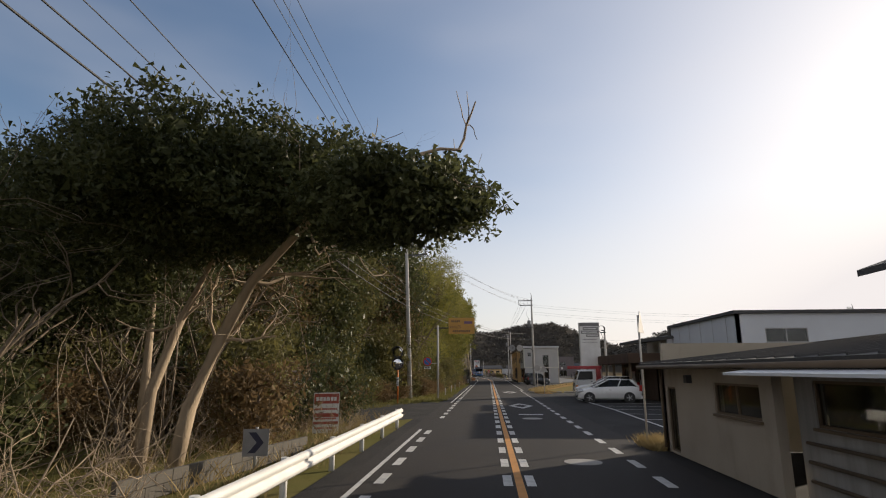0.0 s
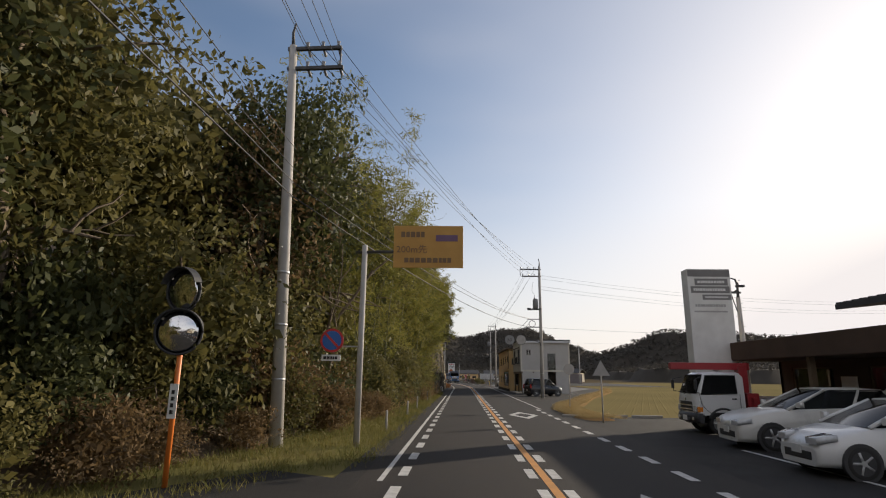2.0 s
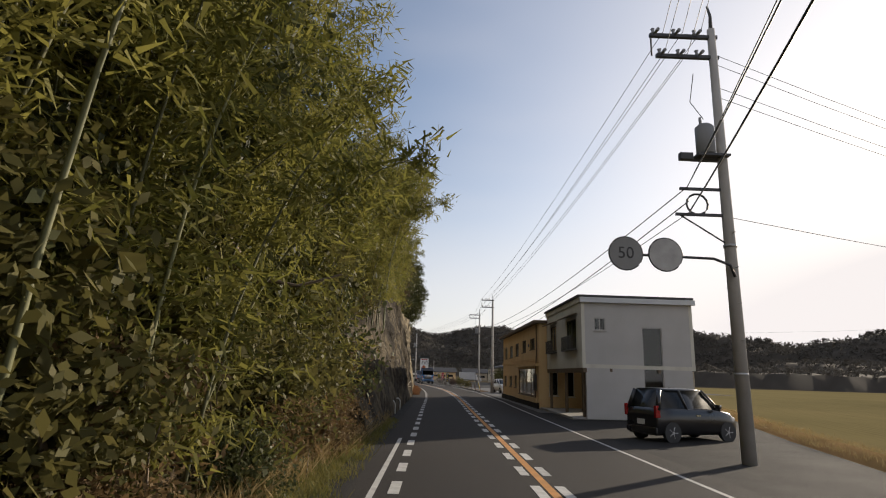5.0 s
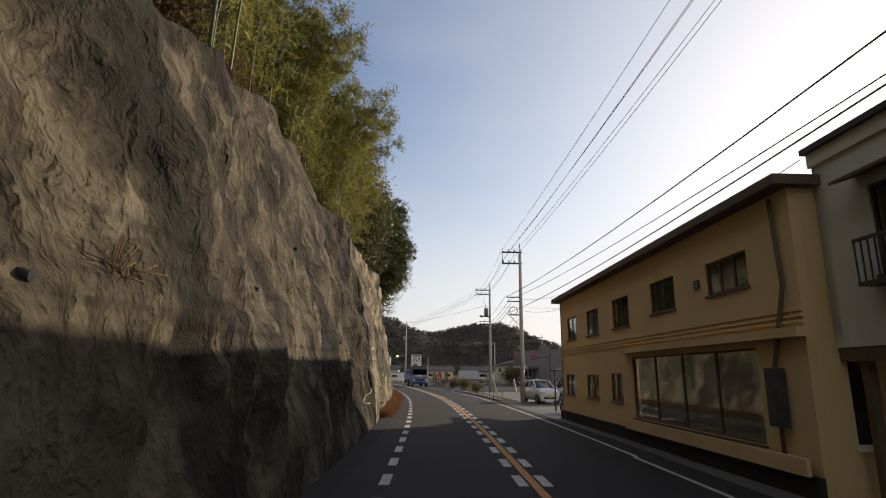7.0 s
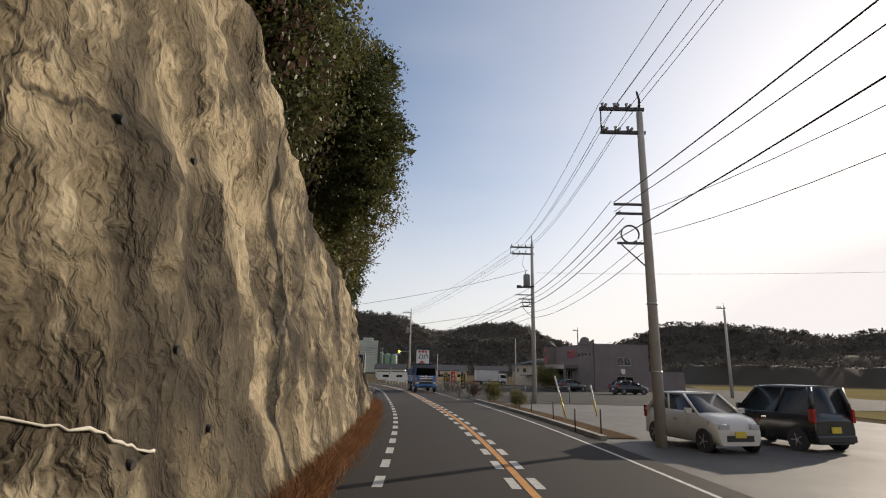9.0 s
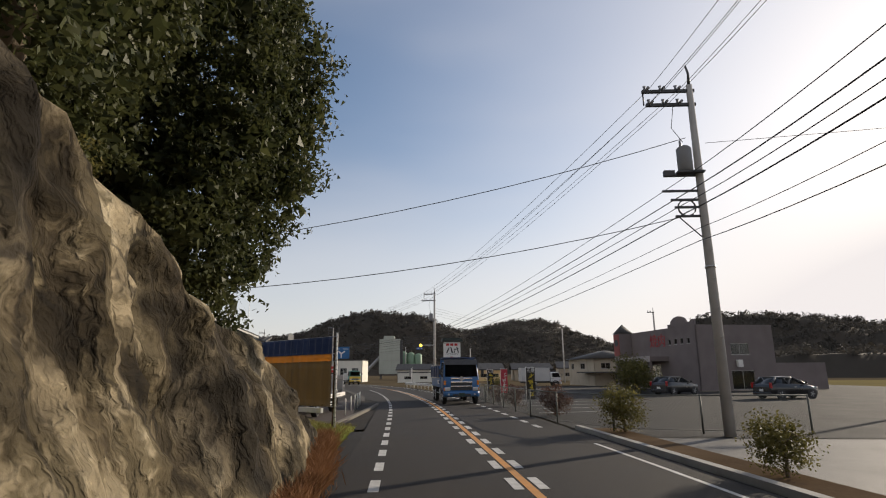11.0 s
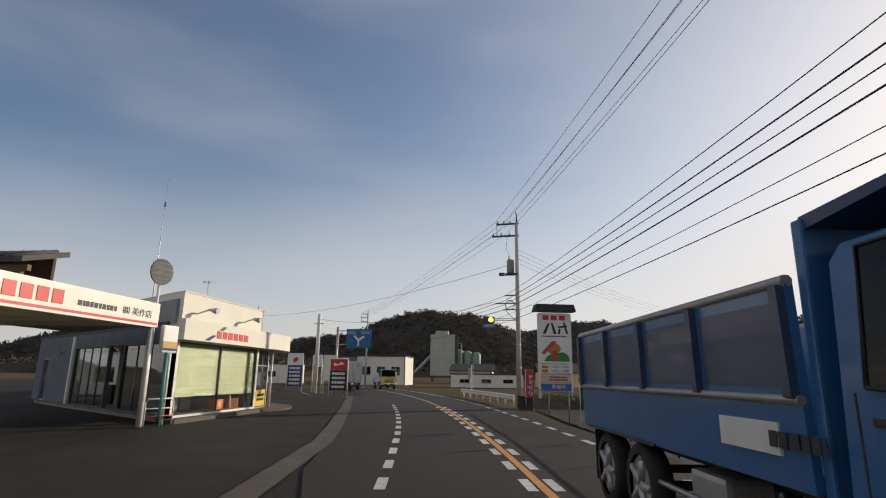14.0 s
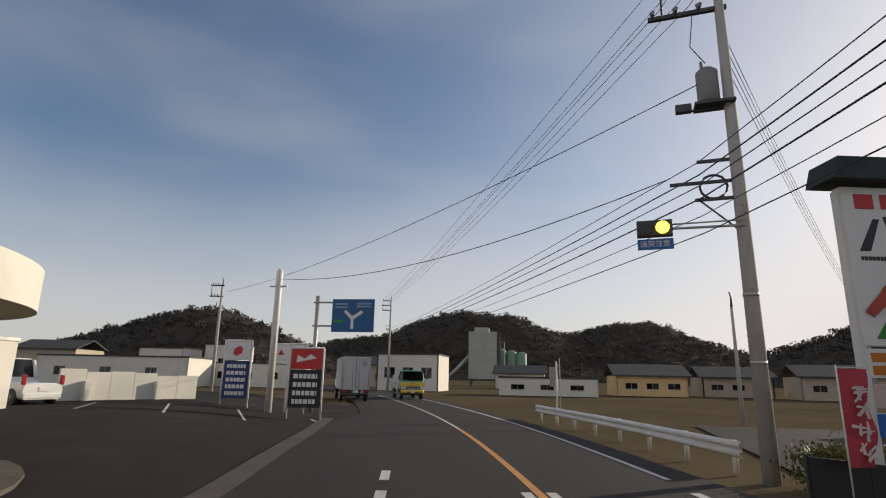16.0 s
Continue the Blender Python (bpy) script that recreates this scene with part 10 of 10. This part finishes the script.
dt = thing("dump_lorry", (*on_road(168.4, 1.72).xy, 0.0), heading(167.0) + 180, "bright blue six-wheeled dump lorry with a ribbed dark blue bed", "lorry")
make_cab(dt, 2.2, 1.75, 3.45, 0.72, 2.62, BLUE_PAINT, lower=BLUE_PAINT, bars=0, plate_m=mat("dark_green_plate", (0.03, 0.06, 0.045), rough=0.5))
chassis(dt, 2.2, -3.9, 2.2, 0.95, (-3.0, -1.75, 2.6), 0.48)
for z, h in ((1.5, 0.09), (1.28, 0.09), (1.04, 0.07)):
    part("chrome_strip", B(-0.66, 0.66, 3.47, 3.51, z, z + h, bevel=0.02), CHROME, dt)
part("grille_slot", B(-0.62, 0.62, 3.46, 3.49, 1.13, 1.26), PLASTIC, dt)
part("maker_disc", disc(bmesh.new(), (0, 3.51, 1.54), (0, 1, 0), 0.13, 0.03, 20), STEEL, dt)
part("visor", prism(bmesh.new(), [(3.22, 2.38), (3.46, 2.36), (3.3, 2.66), (2.95, 2.68)], -1.02, 1.02, "x"), DARK_STEEL, dt, "dark sun visor")
part("headboard", B(-1.08, 1.08, 1.5, 1.6, 0.95, 2.78, bevel=0.02), BLUE_PAINT, dt)
part("roof_guard", prism(bmesh.new(), [(1.55, 2.7), (2.5, 2.78), (2.5, 2.84), (1.55, 2.8)], -1.05, 1.05, "x"), NAVY_PAINT, dt)
part("bed_floor", B(-1.06, 1.06, -3.95, 1.48, 0.98, 1.12), NAVY_PAINT, dt)
for sx in (-1, 1):
    side = part("bed_side", prism(bmesh.new(), [(sx * 1.06, 1.0), (sx * 1.12, 1.0), (sx * 1.16, 2.35), (sx * 1.1, 2.35)], -3.95, 1.48, "y"), BLUE_PAINT, dt)
    for k in range(5):
        y = -3.9 + 1.32 * k
        part("side_rib", prism(bmesh.new(), [(sx * 1.115, 1.56), (sx * 1.2, 1.6), (sx * 1.22, 2.34), (sx * 1.15, 2.34)], y, y + 0.09, "y"), NAVY_PAINT, side)
        if k < 4:
            part("side_panel", prism(bmesh.new(), [(sx * 1.13, 1.66), (sx * 1.145, 1.66), (sx * 1.163, 2.24), (sx * 1.148, 2.24)], y + 0.16, y + 1.25, "y"), NAVY_PAINT, side, "dark blue recessed panel")
    part("top_edge", T([(sx * 1.14, -3.95, 2.37), (sx * 1.14, 1.48, 2.37)], 0.045, 8), FRAME_GREY, side)
    part("mid_rail", T([(sx * 1.14, -3.95, 1.58), (sx * 1.14, 1.48, 1.58)], 0.035, 8), FRAME_GREY, side)
    part("mudguard", B(sx * 1.0 - 0.14, sx * 1.0 + 0.14, -3.7, -1.1, 0.985, 1.02), DARK_STEEL, dt)
    part("side_marker", B(sx * 1.13 - 0.02, sx * 1.13 + 0.02, 0.4, 1.2, 1.2, 1.42), WHITE_PLATE, dt)
    text_bars(dt, pose(sx * 1.155, 0.5 if sx < 0 else 1.1, 1.22, 0, 0, -90 * 1 if sx < 0 else 90), 0.6, 0.18, 1, PLASTIC, seed=61)
    part("corner_lamp", B(sx * 1.02 - 0.06, sx * 1.02 + 0.06, 3.3, 3.47, 1.16, 1.42, bevel=0.02), AMBER, dt)
part("tail_board", B(-1.05, 1.05, -4.02, -3.96, 1.0, 2.3), NAVY_PAINT, dt)
part("air_tank", T([(-0.95, 0.9, 0.62), (-0.95, 0.1, 0.62)], 0.16, 12), DARK_STEEL, dt)

yt = thing("flatbed_lorry", (*on_road(233.5, 1.7).xy, 0.0), heading(233) + 180, "turquoise and yellow flatbed lorry facing the bend", "lorry")
make_cab(yt, 2.0, 1.2, 2.8, 0.75, 2.45, GREEN_PAINT, lower=YELLOW_PAINT)
part("yellow_band", B(-1.01, 1.01, 2.74, 2.83, 1.05, 1.45), YELLOW_PAINT, yt)
chassis(yt, 2.0, -3.2, 1.5, 0.82, (-2.0, 2.0), 0.4)
part("bed", B(-1.05, 1.05, -3.3, 1.1, 0.86, 1.25, bevel=0.02), GREY_BODY, yt)
part("load", B(-0.95, 0.95, -3.0, 0.9, 1.26, 2.0, bevel=0.05), GREY_BODY, yt)

# ---- near the start: hut, boards, block wall ----
hut = thing("hut", (-6.6, 22.5, 0), -8, "decayed hut with a rusty pale roof among the brambles", "hut")
part("wall", cells(bmesh.new(), 3.6, 1.5, 0.1, [(0.4, 1.2, 0.0, 1.2)]), BROWN_WALL, hut)
put(hut.children[0], pose(-3.6, -2.6, 0))
part("side_wall", B(-0.1, 0.0, -2.6, 0.4, 0, 1.5), RUST, hut)
put(part("roof", corrugated(4.6, 3.6, 0.18, 0.03), mat("pale_rusty_sheet", (0.34, 0.29, 0.23), (0.2, 0.12, 0.07), rough=0.8, scale=1.2, bump=0.1), hut), pose(-4.1, -3.1, 1.5, -82, 0, 0))
rb = thing("notice_board", (-5.15, 18.5, 0), 20, "faded red and white notice board on the hut", "sign")
part("board", B(-0.42, 0.42, 0, 0.03, 0.02, 1.3), WHITE_PLATE, rb)
for z0, z1 in ((0.95, 1.27), (0.52, 0.62), (0.3, 0.38)):
    part("red_band", B(-0.4, 0.4, -0.008, 0.0, z0, z1), mat("faded_red", (0.4, 0.09, 0.06)) if z0 > 0.9 else bpy.data.materials["faded_red"], rb)
text_bars(rb, pose(-0.34, -0.01, 1.0), 0.68, 0.2, 1, WHITE_PLATE, seed=51)
text_bars(rb, pose(-0.36, -0.002, 0.1), 0.72, 0.75, 5, bpy.data.materials["faded_red"], seed=52, fill=0.4)
part("post", B(-0.38, -0.33, 0.03, 0.08, 0, 1.3), RUST, rb)
bw = thing("block_wall", (-5.5, 8.2, 0), 80, "low weathered concrete block wall in the brambles", "wall")
blk = part("block", B(0, 0.39, 0, 0.1, 0, 0.19, bevel=0.006), mat("mossy_block", (0.13, 0.115, 0.095), (0.08, 0.072, 0.06), rough=0.95, scale=2, fine=40, bump=0.4), bw)
for r in range(2):
    for k in range(15):
        if r or k:
            like(blk, bw, pose(0.4 * k + 0.2 * (r % 2), 0, 0.2 * r))
